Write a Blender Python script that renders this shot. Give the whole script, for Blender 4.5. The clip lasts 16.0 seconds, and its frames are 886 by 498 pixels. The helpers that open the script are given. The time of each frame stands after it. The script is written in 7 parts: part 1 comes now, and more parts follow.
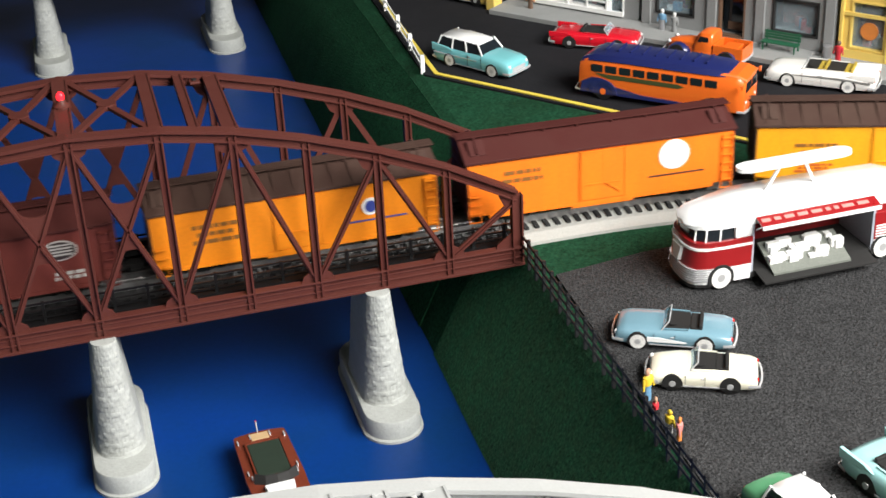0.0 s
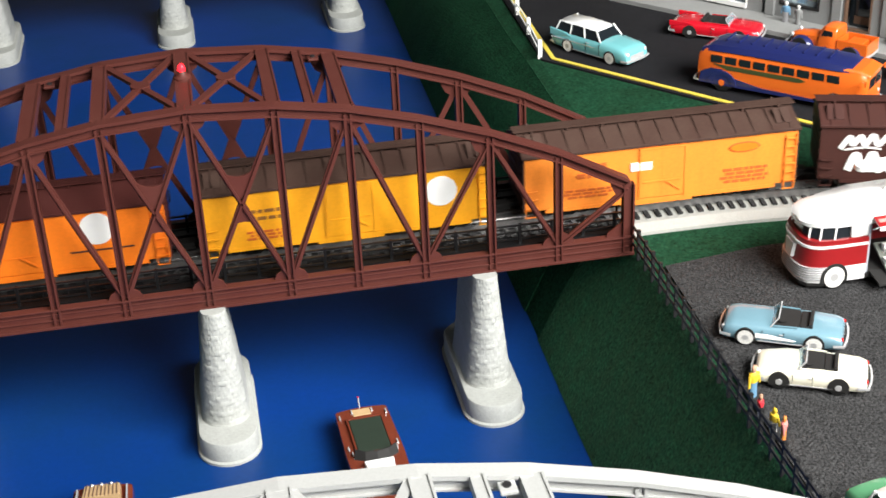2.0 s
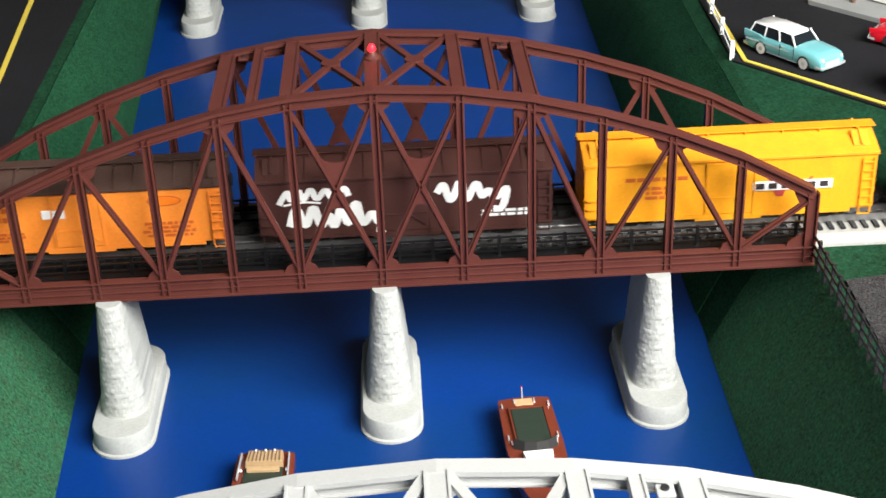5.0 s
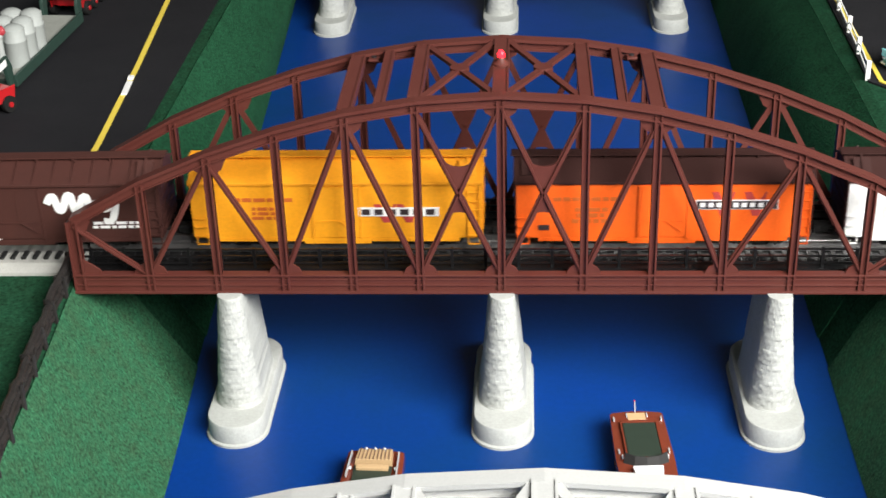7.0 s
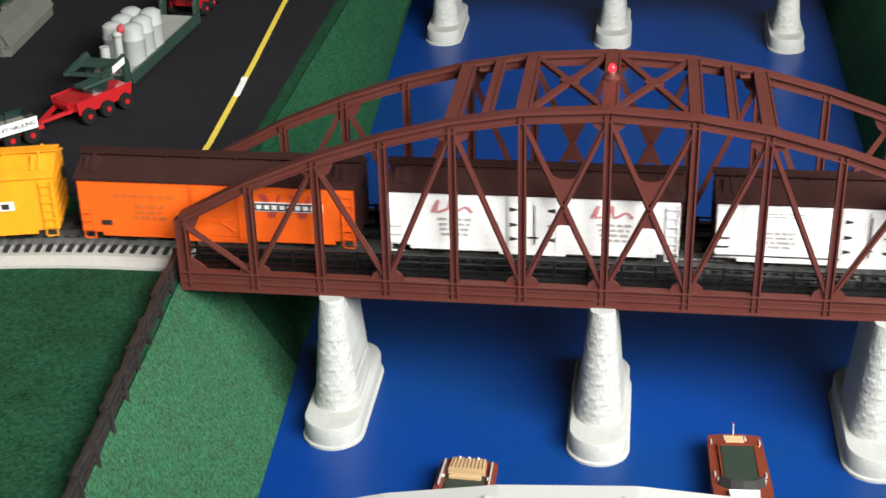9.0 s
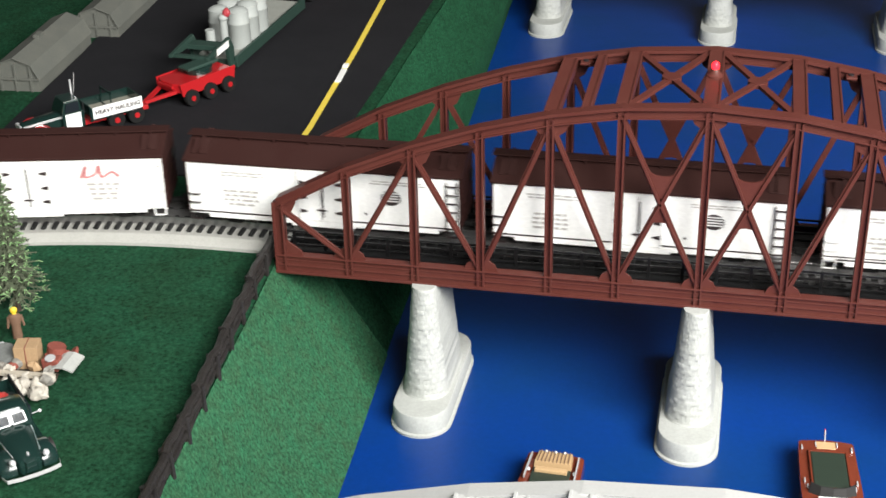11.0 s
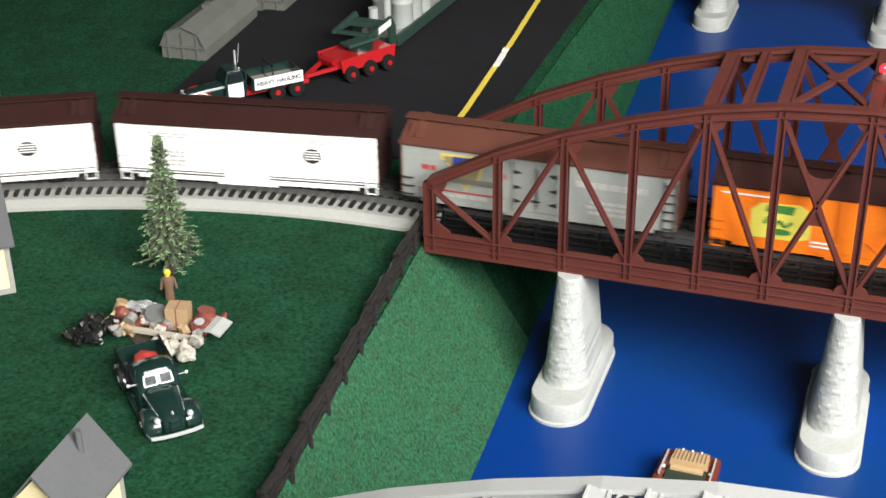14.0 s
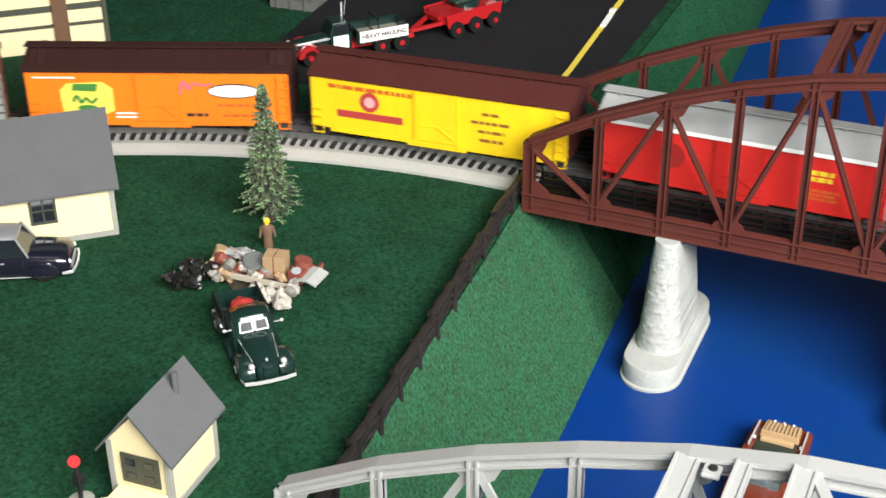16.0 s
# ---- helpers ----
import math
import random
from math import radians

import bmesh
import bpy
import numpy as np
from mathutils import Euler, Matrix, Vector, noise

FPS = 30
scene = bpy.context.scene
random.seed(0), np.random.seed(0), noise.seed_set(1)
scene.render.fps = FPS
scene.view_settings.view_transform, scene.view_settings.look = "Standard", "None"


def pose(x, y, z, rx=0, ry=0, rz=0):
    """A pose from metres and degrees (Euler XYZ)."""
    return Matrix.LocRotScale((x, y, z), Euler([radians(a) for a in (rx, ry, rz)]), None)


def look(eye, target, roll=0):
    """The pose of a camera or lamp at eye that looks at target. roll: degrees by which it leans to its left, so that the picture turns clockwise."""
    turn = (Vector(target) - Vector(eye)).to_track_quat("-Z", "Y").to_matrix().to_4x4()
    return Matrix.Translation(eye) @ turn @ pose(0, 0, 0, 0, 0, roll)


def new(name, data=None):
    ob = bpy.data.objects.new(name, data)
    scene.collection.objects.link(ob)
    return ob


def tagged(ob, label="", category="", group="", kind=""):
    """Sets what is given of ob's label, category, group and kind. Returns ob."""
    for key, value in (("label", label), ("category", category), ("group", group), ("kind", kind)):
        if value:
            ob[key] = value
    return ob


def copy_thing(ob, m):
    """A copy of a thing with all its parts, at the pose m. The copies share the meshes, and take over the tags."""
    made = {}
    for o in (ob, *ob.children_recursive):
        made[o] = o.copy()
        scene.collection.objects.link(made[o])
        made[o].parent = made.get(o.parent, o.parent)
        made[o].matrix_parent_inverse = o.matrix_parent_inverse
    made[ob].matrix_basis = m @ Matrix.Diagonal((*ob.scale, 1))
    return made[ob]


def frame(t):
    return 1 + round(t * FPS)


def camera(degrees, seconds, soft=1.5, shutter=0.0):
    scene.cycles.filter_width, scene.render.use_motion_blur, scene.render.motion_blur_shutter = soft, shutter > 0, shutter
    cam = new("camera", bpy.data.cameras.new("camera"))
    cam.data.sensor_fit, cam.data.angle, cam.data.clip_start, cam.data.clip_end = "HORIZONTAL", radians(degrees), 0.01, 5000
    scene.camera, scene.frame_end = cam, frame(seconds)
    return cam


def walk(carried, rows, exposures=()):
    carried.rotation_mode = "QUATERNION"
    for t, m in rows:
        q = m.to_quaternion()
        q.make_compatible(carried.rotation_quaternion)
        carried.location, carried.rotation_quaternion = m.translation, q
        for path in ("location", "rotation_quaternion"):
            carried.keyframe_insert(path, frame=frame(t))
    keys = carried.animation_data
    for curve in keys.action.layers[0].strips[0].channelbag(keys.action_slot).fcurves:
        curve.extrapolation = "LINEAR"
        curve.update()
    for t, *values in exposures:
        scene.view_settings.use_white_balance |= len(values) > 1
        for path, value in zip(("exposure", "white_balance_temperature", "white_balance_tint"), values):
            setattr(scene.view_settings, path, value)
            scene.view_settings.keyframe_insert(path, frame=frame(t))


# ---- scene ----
cam = camera(34.06, 16.0, soft=1.6, shutter=0.35)
PATH = [
    (0, (0.020, -1.112, 0.769), (0.4389, 0.5126, -0.1228), -2.91),
    (0.5, (0.020, -1.112, 0.769), (0.4076, 0.5145, -0.1333), -2.85),
    (1, (0.020, -1.112, 0.769), (0.3708, 0.5213, -0.1362), -2.82),
    (1.5, (0.020, -1.112, 0.769), (0.3349, 0.5287, -0.1359), -2.76),
    (2, (0.020, -1.112, 0.769), (0.2971, 0.5356, -0.1357), -2.66),
    (2.5, (0.020, -1.112, 0.769), (0.2589, 0.5427, -0.1336), -2.59),
    (3, (0.020, -1.112, 0.769), (0.2310, 0.5460, -0.1347), -2.46),
    (3.5, (0.020, -1.112, 0.769), (0.1952, 0.5479, -0.1388), -2.48),
    (4, (0.020, -1.112, 0.769), (0.1516, 0.5515, -0.1395), -2.36),
    (6.5, (0.020, -1.112, 0.769), (-0.0468, 0.5580, -0.1346), -1.91),
    (7, (0.020, -1.112, 0.769), (-0.0870, 0.5600, -0.1271), -1.79),
    (7.5, (0.020, -1.112, 0.769), (-0.1234, 0.5609, -0.1202), -1.73),
    (8, (0.020, -1.112, 0.769), (-0.1551, 0.5606, -0.1151), -1.64),
    (8.5, (0.020, -1.112, 0.769), (-0.1854, 0.5583, -0.1130), -1.55),
    (9, (0.020, -1.112, 0.769), (-0.2213, 0.5540, -0.1120), -1.46),
    (11.5, (0.020, -1.112, 0.769), (-0.3730, 0.5206, -0.1200), -1.15),
    (12, (0.020, -1.112, 0.769), (-0.4068, 0.5129, -0.1185), -1.01),
    (12.5, (0.020, -1.112, 0.769), (-0.4409, 0.5037, -0.1182), -0.97),
    (13, (0.020, -1.112, 0.769), (-0.4689, 0.4940, -0.1207), -0.88),
    (13.5, (0.020, -1.112, 0.769), (-0.4953, 0.4834, -0.1250), -0.86),
    (14, (0.020, -1.112, 0.769), (-0.5268, 0.4680, -0.1335), -0.79),
    (14.5, (0.020, -1.112, 0.769), (-0.5572, 0.4510, -0.1441), -0.67),
    (15, (0.020, -1.112, 0.769), (-0.5817, 0.4319, -0.1607), -0.59),
    (15.5, (0.020, -1.112, 0.769), (-0.6033, 0.4152, -0.1739), -0.52),
    (16, (0.020, -1.112, 0.769), (-0.6364, 0.3972, -0.1805), -0.51),
]
walk(cam, [(t, look(eye, target, roll)) for t, eye, target, roll in PATH],
     exposures=((0.0, -0.66), (0.7, -0.60), (1.5, -0.46), (3.5, -0.28), (7.0, -0.22), (16.0, -0.22)))

# ---- world and light ----
world = bpy.data.worlds.new("room_air")
scene.world = world
world.use_nodes = True
world.node_tree.nodes["Background"].inputs[0].default_value = (0.95, 0.97, 1.0, 1)
world.node_tree.nodes["Background"].inputs[1].default_value = 0.015


def area_lamp(name, eye, target, sx, sy, watts, colour):
    data = bpy.data.lights.new(name, "AREA")
    data.shape, data.size, data.size_y, data.energy, data.color = "RECTANGLE", sx, sy, watts, colour
    ob = new(name, data)
    ob.matrix_world = look(eye, target)
    return ob


# fluorescent ceiling fittings of the layout room
area_lamp("ceiling_tube_front", (1.30, -1.50, 1.62), (0.1, 0.0, 0.1), 2.0, 1.1, 282, (1.0, 0.985, 0.95))
area_lamp("ceiling_tube_middle", (-0.3, -0.5, 2.3), (-0.3, -0.1, 0.0), 1.6, 0.5, 5, (1.0, 0.99, 0.96))


# ---- mesh helpers ----
class Shape:
    """Collects vertices and faces of one mesh."""

    def __init__(self):
        self.v, self.f = [], []

    def add(self, verts, faces):
        n = len(self.v)
        self.v += [tuple(p) for p in verts]
        self.f += [tuple(i + n for i in f) for f in faces]
        return self

    def box(self, x0, x1, y0, y1, z0, z1):
        return self.add([(x, y, z) for z in (z0, z1) for y in (y0, y1) for x in (x0, x1)],
                        [(0, 2, 3, 1), (4, 5, 7, 6), (0, 1, 5, 4), (2, 6, 7, 3), (0, 4, 6, 2), (1, 3, 7, 5)])

    def loft(self, rings, caps=True, closed=True):
        n = len(rings[0])
        faces = []
        for i in range(len(rings) - 1):
            for j in range(n if closed else n - 1):
                k = (j + 1) % n
                faces.append((i * n + j, i * n + k, (i + 1) * n + k, (i + 1) * n + j))
        if caps:
            faces += [tuple(range(n))[::-1], tuple(range((len(rings) - 1) * n, len(rings) * n))]
        return self.add([p for r in rings for p in r], faces)

    def beam(self, p, q, w, h, up=(0, 0, 1)):
        """A bar of width w across and height h along up."""
        p, q = Vector(p), Vector(q)
        d = (q - p).normalized()
        s = d.cross(Vector(up)).normalized() * (w / 2)
        u = s.cross(d).normalized() * (h / 2)
        return self.loft([[c - s - u, c + s - u, c + s + u, c - s + u] for c in (p, q)])

    def cyl(self, p, q, r0, r1=None, n=16):
        r1 = r0 if r1 is None else r1
        p, q = Vector(p), Vector(q)
        d = (q - p).normalized()
        a = d.orthogonal().normalized()
        b = d.cross(a)
        return self.loft([[c + (a * math.cos(k * math.tau / n) + b * math.sin(k * math.tau / n)) * r for k in range(n)] for c, r in ((p, r0), (q, r1))])

    def spin(self, profile, n=24, centre=(0, 0, 0), axis="z"):
        """A turned form; profile of (radius, height)."""
        rings = []
        for r, h in profile:
            ring = []
            for k in range(n):
                c, s = r * math.cos(k * math.tau / n), r * math.sin(k * math.tau / n)
                p = (c, s, h) if axis == "z" else (c, h, -s)
                ring.append(Vector(centre) + Vector(p))
            rings.append(ring)
        return self.loft(rings)

    def prism(self, poly, a, b, axis="y"):
        """A polygon pushed from a to b along an axis."""
        put = {"y": lambda u, w, c: (u, c, w), "x": lambda u, w, c: (c, u, w), "z": lambda u, w, c: (u, w, c)}[axis]
        return self.loft([[put(u, w, c) for u, w in poly] for c in (a, b)])

    def ball(self, centre, rx, ry, rz, n=10, m=7):
        prof = [(max(math.sin(math.pi * i / m), 0.02), -math.cos(math.pi * i / m)) for i in range(m + 1)]
        return self.loft([[(centre[0] + rx * r * math.cos(k * math.tau / n), centre[1] + ry * r * math.sin(k * math.tau / n), centre[2] + rz * h) for k in range(n)] for r, h in prof])

    def rough(self, amount, scale):
        out = []
        for p in self.v:
            d = noise.noise_vector(Vector(p) * scale)
            out.append((p[0] + d[0] * amount, p[1] + d[1] * amount, p[2] + d[2] * amount))
        self.v = out
        return self

    def mesh(self, name, material, bevel=0.0, smooth=False):
        me = bpy.data.meshes.new(name)
        me.from_pydata(self.v, [], self.f)
        bm = bmesh.new()
        bm.from_mesh(me)
        bmesh.ops.recalc_face_normals(bm, faces=bm.faces)
        if bevel:
            edges = [e for e in bm.edges if len(e.link_faces) == 2 and e.calc_face_angle(0) > 0.5]
            bmesh.ops.bevel(bm, geom=edges, offset=bevel, segments=2, affect="EDGES", profile=0.6)
        for f in bm.faces:
            f.smooth = smooth
        bm.to_mesh(me)
        bm.free()
        if smooth:
            me.set_sharp_from_angle(angle=radians(42))
        me.materials.append(material)
        return me


def part(name, shape, material, parent=None, label="", bevel=0.0, smooth=False, at=None):
    ob = new(name, shape.mesh(name, material, bevel, smooth))
    if parent is not None:
        ob.parent = parent
    if at is not None:
        ob.matrix_basis = at
    if label:
        tagged(ob, label)
    return ob


def alike(name, me, parent, at):
    ob = new(name, me)
    ob.parent = parent
    ob.matrix_basis = at
    return ob


def thing(name, at, label, category, group="", kind=""):
    ob = new(name)
    ob.empty_display_size = 0.02
    ob.matrix_basis = at
    return tagged(ob, label, category, group, kind)


def structure(name, shape, material, label, category, bevel=0.0, smooth=False, kind="structure"):
    return tagged(part(name, shape, material, None, "", bevel, smooth), label, category, "", kind)


# ---- materials ----
def material(name, colour, rough=0.5, metal=0.0, second=None, scale=40.0, mix=0.5, fine=0.15, fine_scale=600.0, bump=0.0, bump_scale=900.0,
             coat=0.0, glow=0.0, piece=0.0, distance=0.001, spec=0.5, stretch=1.0):
    """A painted or plain surface: a broad stain, a fine grain, a small relief and uneven gloss."""
    m = bpy.data.materials.new(name)
    m.use_nodes = True
    nt = m.node_tree
    b = nt.nodes["Principled BSDF"]
    link = nt.links.new

    def node(kind, **kw):
        n = nt.nodes.new(kind)
        for k, val in kw.items():
            n.inputs[k].default_value = val
        return n

    coord = node("ShaderNodeTexCoord")
    broad = node("ShaderNodeTexNoise", Scale=scale, Detail=4.0, Roughness=0.6)
    small = node("ShaderNodeTexNoise", Scale=fine_scale, Detail=3.0, Roughness=0.7)
    for n in (broad, small):
        link(coord.outputs["Object"], n.inputs["Vector"])
    if stretch != 1.0:
        run = node("ShaderNodeMapping", Scale=(1.0, 1.0, stretch))
        link(coord.outputs["Object"], run.inputs["Vector"])
        link(run.outputs[0], broad.inputs["Vector"])
    second = second or tuple(c * 0.72 for c in colour)
    ramp = node("ShaderNodeMapRange", **{"From Min": 0.5 - 0.28, "From Max": 0.5 + 0.28, "To Min": 0.0, "To Max": mix})
    link(broad.outputs["Fac"], ramp.inputs["Value"])
    one = node("ShaderNodeMix")
    one.data_type = "RGBA"
    one.inputs[6].default_value, one.inputs[7].default_value = (*colour, 1), (*second, 1)
    link(ramp.outputs[0], one.inputs[0])
    val = node("ShaderNodeMapRange", **{"From Min": 0.25, "From Max": 0.75, "To Min": 1 - fine, "To Max": 1 + fine})
    link(small.outputs["Fac"], val.inputs["Value"])
    hsv = node("ShaderNodeHueSaturation")
    link(one.outputs[2], hsv.inputs["Color"])
    value = val.outputs[0]
    if piece:
        info = node("ShaderNodeObjectInfo")
        pr = node("ShaderNodeMapRange", **{"To Min": 1 - piece, "To Max": 1 + piece})
        link(info.outputs["Random"], pr.inputs["Value"])
        mul = node("ShaderNodeMath")
        mul.operation = "MULTIPLY"
        link(value, mul.inputs[0])
        link(pr.outputs[0], mul.inputs[1])
        value = mul.outputs[0]
    link(value, hsv.inputs["Value"])
    link(hsv.outputs[0], b.inputs["Base Color"])
    rr = node("ShaderNodeMapRange", **{"To Min": max(rough - 0.1, 0.02), "To Max": min(rough + 0.12, 1)})
    link(broad.outputs["Fac"], rr.inputs["Value"])
    link(rr.outputs[0], b.inputs["Roughness"])
    b.inputs["Metallic"].default_value = metal
    b.inputs["Coat Weight"].default_value = coat
    b.inputs["Specular IOR Level"].default_value = spec
    if bump:
        bt = node("ShaderNodeTexNoise", Scale=bump_scale, Detail=4.0)
        link(coord.outputs["Object"], bt.inputs["Vector"])
        bn = node("ShaderNodeBump", Strength=bump, Distance=distance)
        link(bt.outputs["Fac"], bn.inputs["Height"])
        link(bn.outputs[0], b.inputs["Normal"])
    if glow:
        b.inputs["Emission Color"].default_value = (*colour, 1)
        b.inputs["Emission Strength"].default_value = glow
    return m


def glass(name, colour, rough=0.05):
    m = bpy.data.materials.new(name)
    m.use_nodes = True
    b = m.node_tree.nodes["Principled BSDF"]
    b.inputs["Base Color"].default_value = (*colour, 1)
    b.inputs["Roughness"].default_value = rough
    b.inputs["Transmission Weight"].default_value = 0.85
    b.inputs["IOR"].default_value = 1.2
    return m


GRASS = material("grass_mat", (0.0105, 0.053, 0.0265), 0.95, second=(0.0095, 0.0320, 0.0150), scale=26, mix=0.95, fine=0.75, fine_scale=300, bump=0.45, bump_scale=520, distance=0.002, spec=0.06)
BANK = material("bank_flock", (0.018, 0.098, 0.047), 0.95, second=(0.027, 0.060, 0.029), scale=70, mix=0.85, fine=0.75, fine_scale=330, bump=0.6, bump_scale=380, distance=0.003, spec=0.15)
WATER = material("painted_water", (0.002, 0.031, 0.205), 0.32, second=(0.003, 0.033, 0.125), scale=5.0, mix=1.0, fine=0.10, fine_scale=160, bump=0.03, bump_scale=200, spec=0.25)
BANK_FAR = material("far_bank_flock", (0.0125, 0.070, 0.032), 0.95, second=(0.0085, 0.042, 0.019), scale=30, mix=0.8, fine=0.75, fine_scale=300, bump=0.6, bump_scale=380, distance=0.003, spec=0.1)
ASPHALT = material("asphalt_sheet", (0.015, 0.015, 0.017), 0.85, second=(0.009, 0.009, 0.011), scale=12, mix=0.6, fine=0.4, fine_scale=500, bump=0.4, bump_scale=700, spec=0.12)
GRAVEL = material("gravel_lot", (0.040, 0.040, 0.041), 0.92, second=(0.022, 0.022, 0.023), scale=25, mix=0.5, fine=0.95, fine_scale=430, bump=1.0, bump_scale=450, distance=0.003, spec=0.15)
YELLOW_LINE = material("yellow_tape", (0.78, 0.60, 0.08), 0.45, fine=0.06, scale=25)
BRIDGE_RED = material("oxide_red_plastic", (0.074, 0.0185, 0.0142), 0.45, spec=0.3, second=(0.092, 0.028, 0.021), scale=30, mix=0.6, fine=0.1, fine_scale=500, bump=0.12, bump_scale=600)
SILVER = material("silver_grey_plastic", (0.42, 0.425, 0.415), 0.42, second=(0.35, 0.355, 0.345), scale=30, fine=0.06, metal=0.25, bump=0.08)
PIER = material("pier_plaster", (0.38, 0.39, 0.375), 0.75, second=(0.30, 0.31, 0.285), scale=45, mix=0.7, fine=0.1, fine_scale=350, bump=0.25, bump_scale=330, distance=0.0015)
ROADBED = material("roadbed_plastic", (0.34, 0.34, 0.315), 0.7, second=(0.285, 0.285, 0.26), scale=35, fine=0.18, fine_scale=900, bump=0.5, bump_scale=1200)
TIE_BLACK = material("tie_black", (0.012, 0.012, 0.012), 0.6, fine=0.2, piece=0.4)
DECK_BLACK = material("deck_black", (0.006, 0.006, 0.0065), 0.34, spec=0.4, fine=0.2, bump=0.2)
RAIL = material("rail_steel", (0.45, 0.45, 0.45), 0.3, metal=0.9, second=(0.25, 0.22, 0.2), scale=60)
WALL = material("room_wall", (0.11, 0.11, 0.107), 0.9, scale=3, fine=0.05)
WOOD = material("fascia_board", (0.07, 0.05, 0.035), 0.6, scale=8, fine=0.15)
BLACK = material("black_plastic", (0.012, 0.012, 0.013), 0.45, fine=0.15)
TYRE = material("rubber_tyre", (0.008, 0.008, 0.008), 0.8, fine=0.2, spec=0.2)
CHROME = material("chrome", (0.82, 0.82, 0.83), 0.2, metal=0.55, fine=0.03, scale=200)
WHITE = material("white_paint", (0.80, 0.80, 0.78), 0.4, second=(0.72, 0.72, 0.7), scale=40, fine=0.03)
GLASS = glass("window_glass", (0.55, 0.65, 0.7))
DARK_GLASS = material("dark_glazing", (0.012, 0.016, 0.02), 0.08, fine=0.02, coat=0.5)
BEACON = material("red_beacon", (1.0, 0.012, 0.02), 0.2, glow=6.0)

# ---- the ground and the river ----
LAND = 0.135
structure("water", Shape().box(-0.42, 0.345, -1.0, 2.4, -0.02, 0.0), WATER, "glossy blue painted river bed between two grassy banks", "river")
for side, name in ((-1, "ground_west"), (1, "ground_east")):
    far = side * 2.6
    sheet = Shape()
    rows = 60
    # land, crest and bank down to the water in one sheet
    rings = []
    for i in range(rows + 1):
        y = -1.0 + 3.4 * i / rows
        wob = 0.003 * noise.noise(Vector((0.0, y * 6, side * 3.0)))
        cut = 0.075 * min(max(0, -y), 0.5) if side < 0 else 0.0
        ease = 0.016 * min(max((y - 0.15) / 0.1, 0.0), 1.0) if side > 0 else 0.0
        foot = side * (0.2985 + 0.054 * y if side < 0 else 0.311 + 0.012 * y) + wob * 0.5
        rings.append([(far, y, LAND - 0.0), (side * 1.2, y, LAND), (side * 0.60, y, LAND), (side * (0.40 + ease - cut), y, LAND), (side * (0.385 + ease - cut) + wob, y, LAND - 0.002 - ease * 0.15), (side * (0.372 - cut * 0.9) + wob, y, 0.1115),
                      (side * (0.34 - cut * 0.4) + wob, y, 0.0585), (foot, y, 0.001), (foot, y, -0.02), (far, y, -0.02)])
    # two strips per bank, split at y = 0.13; the far one is darker green
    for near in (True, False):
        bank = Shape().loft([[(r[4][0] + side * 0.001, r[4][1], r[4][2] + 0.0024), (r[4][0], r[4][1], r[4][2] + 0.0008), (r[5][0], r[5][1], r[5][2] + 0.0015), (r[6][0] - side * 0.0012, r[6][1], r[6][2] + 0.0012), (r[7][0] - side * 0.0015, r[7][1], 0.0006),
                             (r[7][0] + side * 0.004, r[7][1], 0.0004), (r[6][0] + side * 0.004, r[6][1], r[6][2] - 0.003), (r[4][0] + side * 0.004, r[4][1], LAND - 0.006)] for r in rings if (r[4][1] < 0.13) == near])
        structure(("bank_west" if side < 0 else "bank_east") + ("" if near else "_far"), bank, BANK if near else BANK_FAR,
                  "coarse light green flock on the sloping river bank" if near else "mid green flock on the far river bank", "grass", smooth=True)
    sheet.loft(rings)
    sheet.box(min(side * 0.95, far), max(side * 0.95, far), -5.2, -1.0, -0.02, LAND)
    structure(name, sheet, GRASS, "green flocked grass mat with a bank sloping to the river", "grass")

# room that closes the place
for name, s in (("floor", Shape().box(-4, 4, -6, 3.2, -0.85, -0.75)), ("ceiling", Shape().box(-4, 4, -6, 3.2, 2.4, 2.5)),
                ("wall_north", Shape().box(-4, 4, 3.2, 3.3, -0.75, 2.4)), ("wall_south", Shape().box(-4, 4, -6.1, -6, -0.75, 2.4)),
                ("wall_west", Shape().box(-4.1, -4, -6, 3.2, -0.75, 2.4)), ("wall_east", Shape().box(4, 4.1, -6, 3.2, -0.75, 2.4))):
    structure(name, s, WALL, "plain off-white surface of the layout room", name.split("_")[0])
structure("benchwork", Shape().box(-2.6, 2.6, -1.0, 2.4, -0.12, -0.02).box(-2.6, -0.95, -5.2, -1.0, -0.12, -0.02).box(0.95, 2.6, -5.2, -1.0, -0.12, -0.02)
          .box(-2.5, -2.4, 2.2, 2.3, -0.75, -0.12).box(2.4, 2.5, 2.2, 2.3, -0.75, -0.12).box(-1.1, -1.0, -1.2, -1.1, -0.75, -0.12).box(1.0, 1.1, -1.2, -1.1, -0.75, -0.12)
          .box(-2.5, -2.4, -5.1, -5.0, -0.75, -0.12).box(2.4, 2.5, -5.1, -5.0, -0.75, -0.12), WOOD, "dark wooden benchwork that carries the layout", "table")

TRACK_Y, BEND, RADIUS = 0.067, 0.435, 0.914
QUARTER = RADIUS * math.pi / 2


def along(u):
    """Place and heading on the track at the distance u from the middle of the bridge."""
    side, far = (1 if u >= 0 else -1), abs(u)
    if far <= BEND:
        return u, TRACK_Y, 0.0
    a = min(far - BEND, QUARTER) / RADIUS
    x, y = BEND + RADIUS * math.sin(a), TRACK_Y - RADIUS * (1 - math.cos(a))
    y -= max(0.0, far - BEND - QUARTER)
    return side * x, y, -side * a


def on_track(u, dy, z):
    x, y, a = along(u)
    return x - math.sin(a) * dy, y + math.cos(a) * dy, z


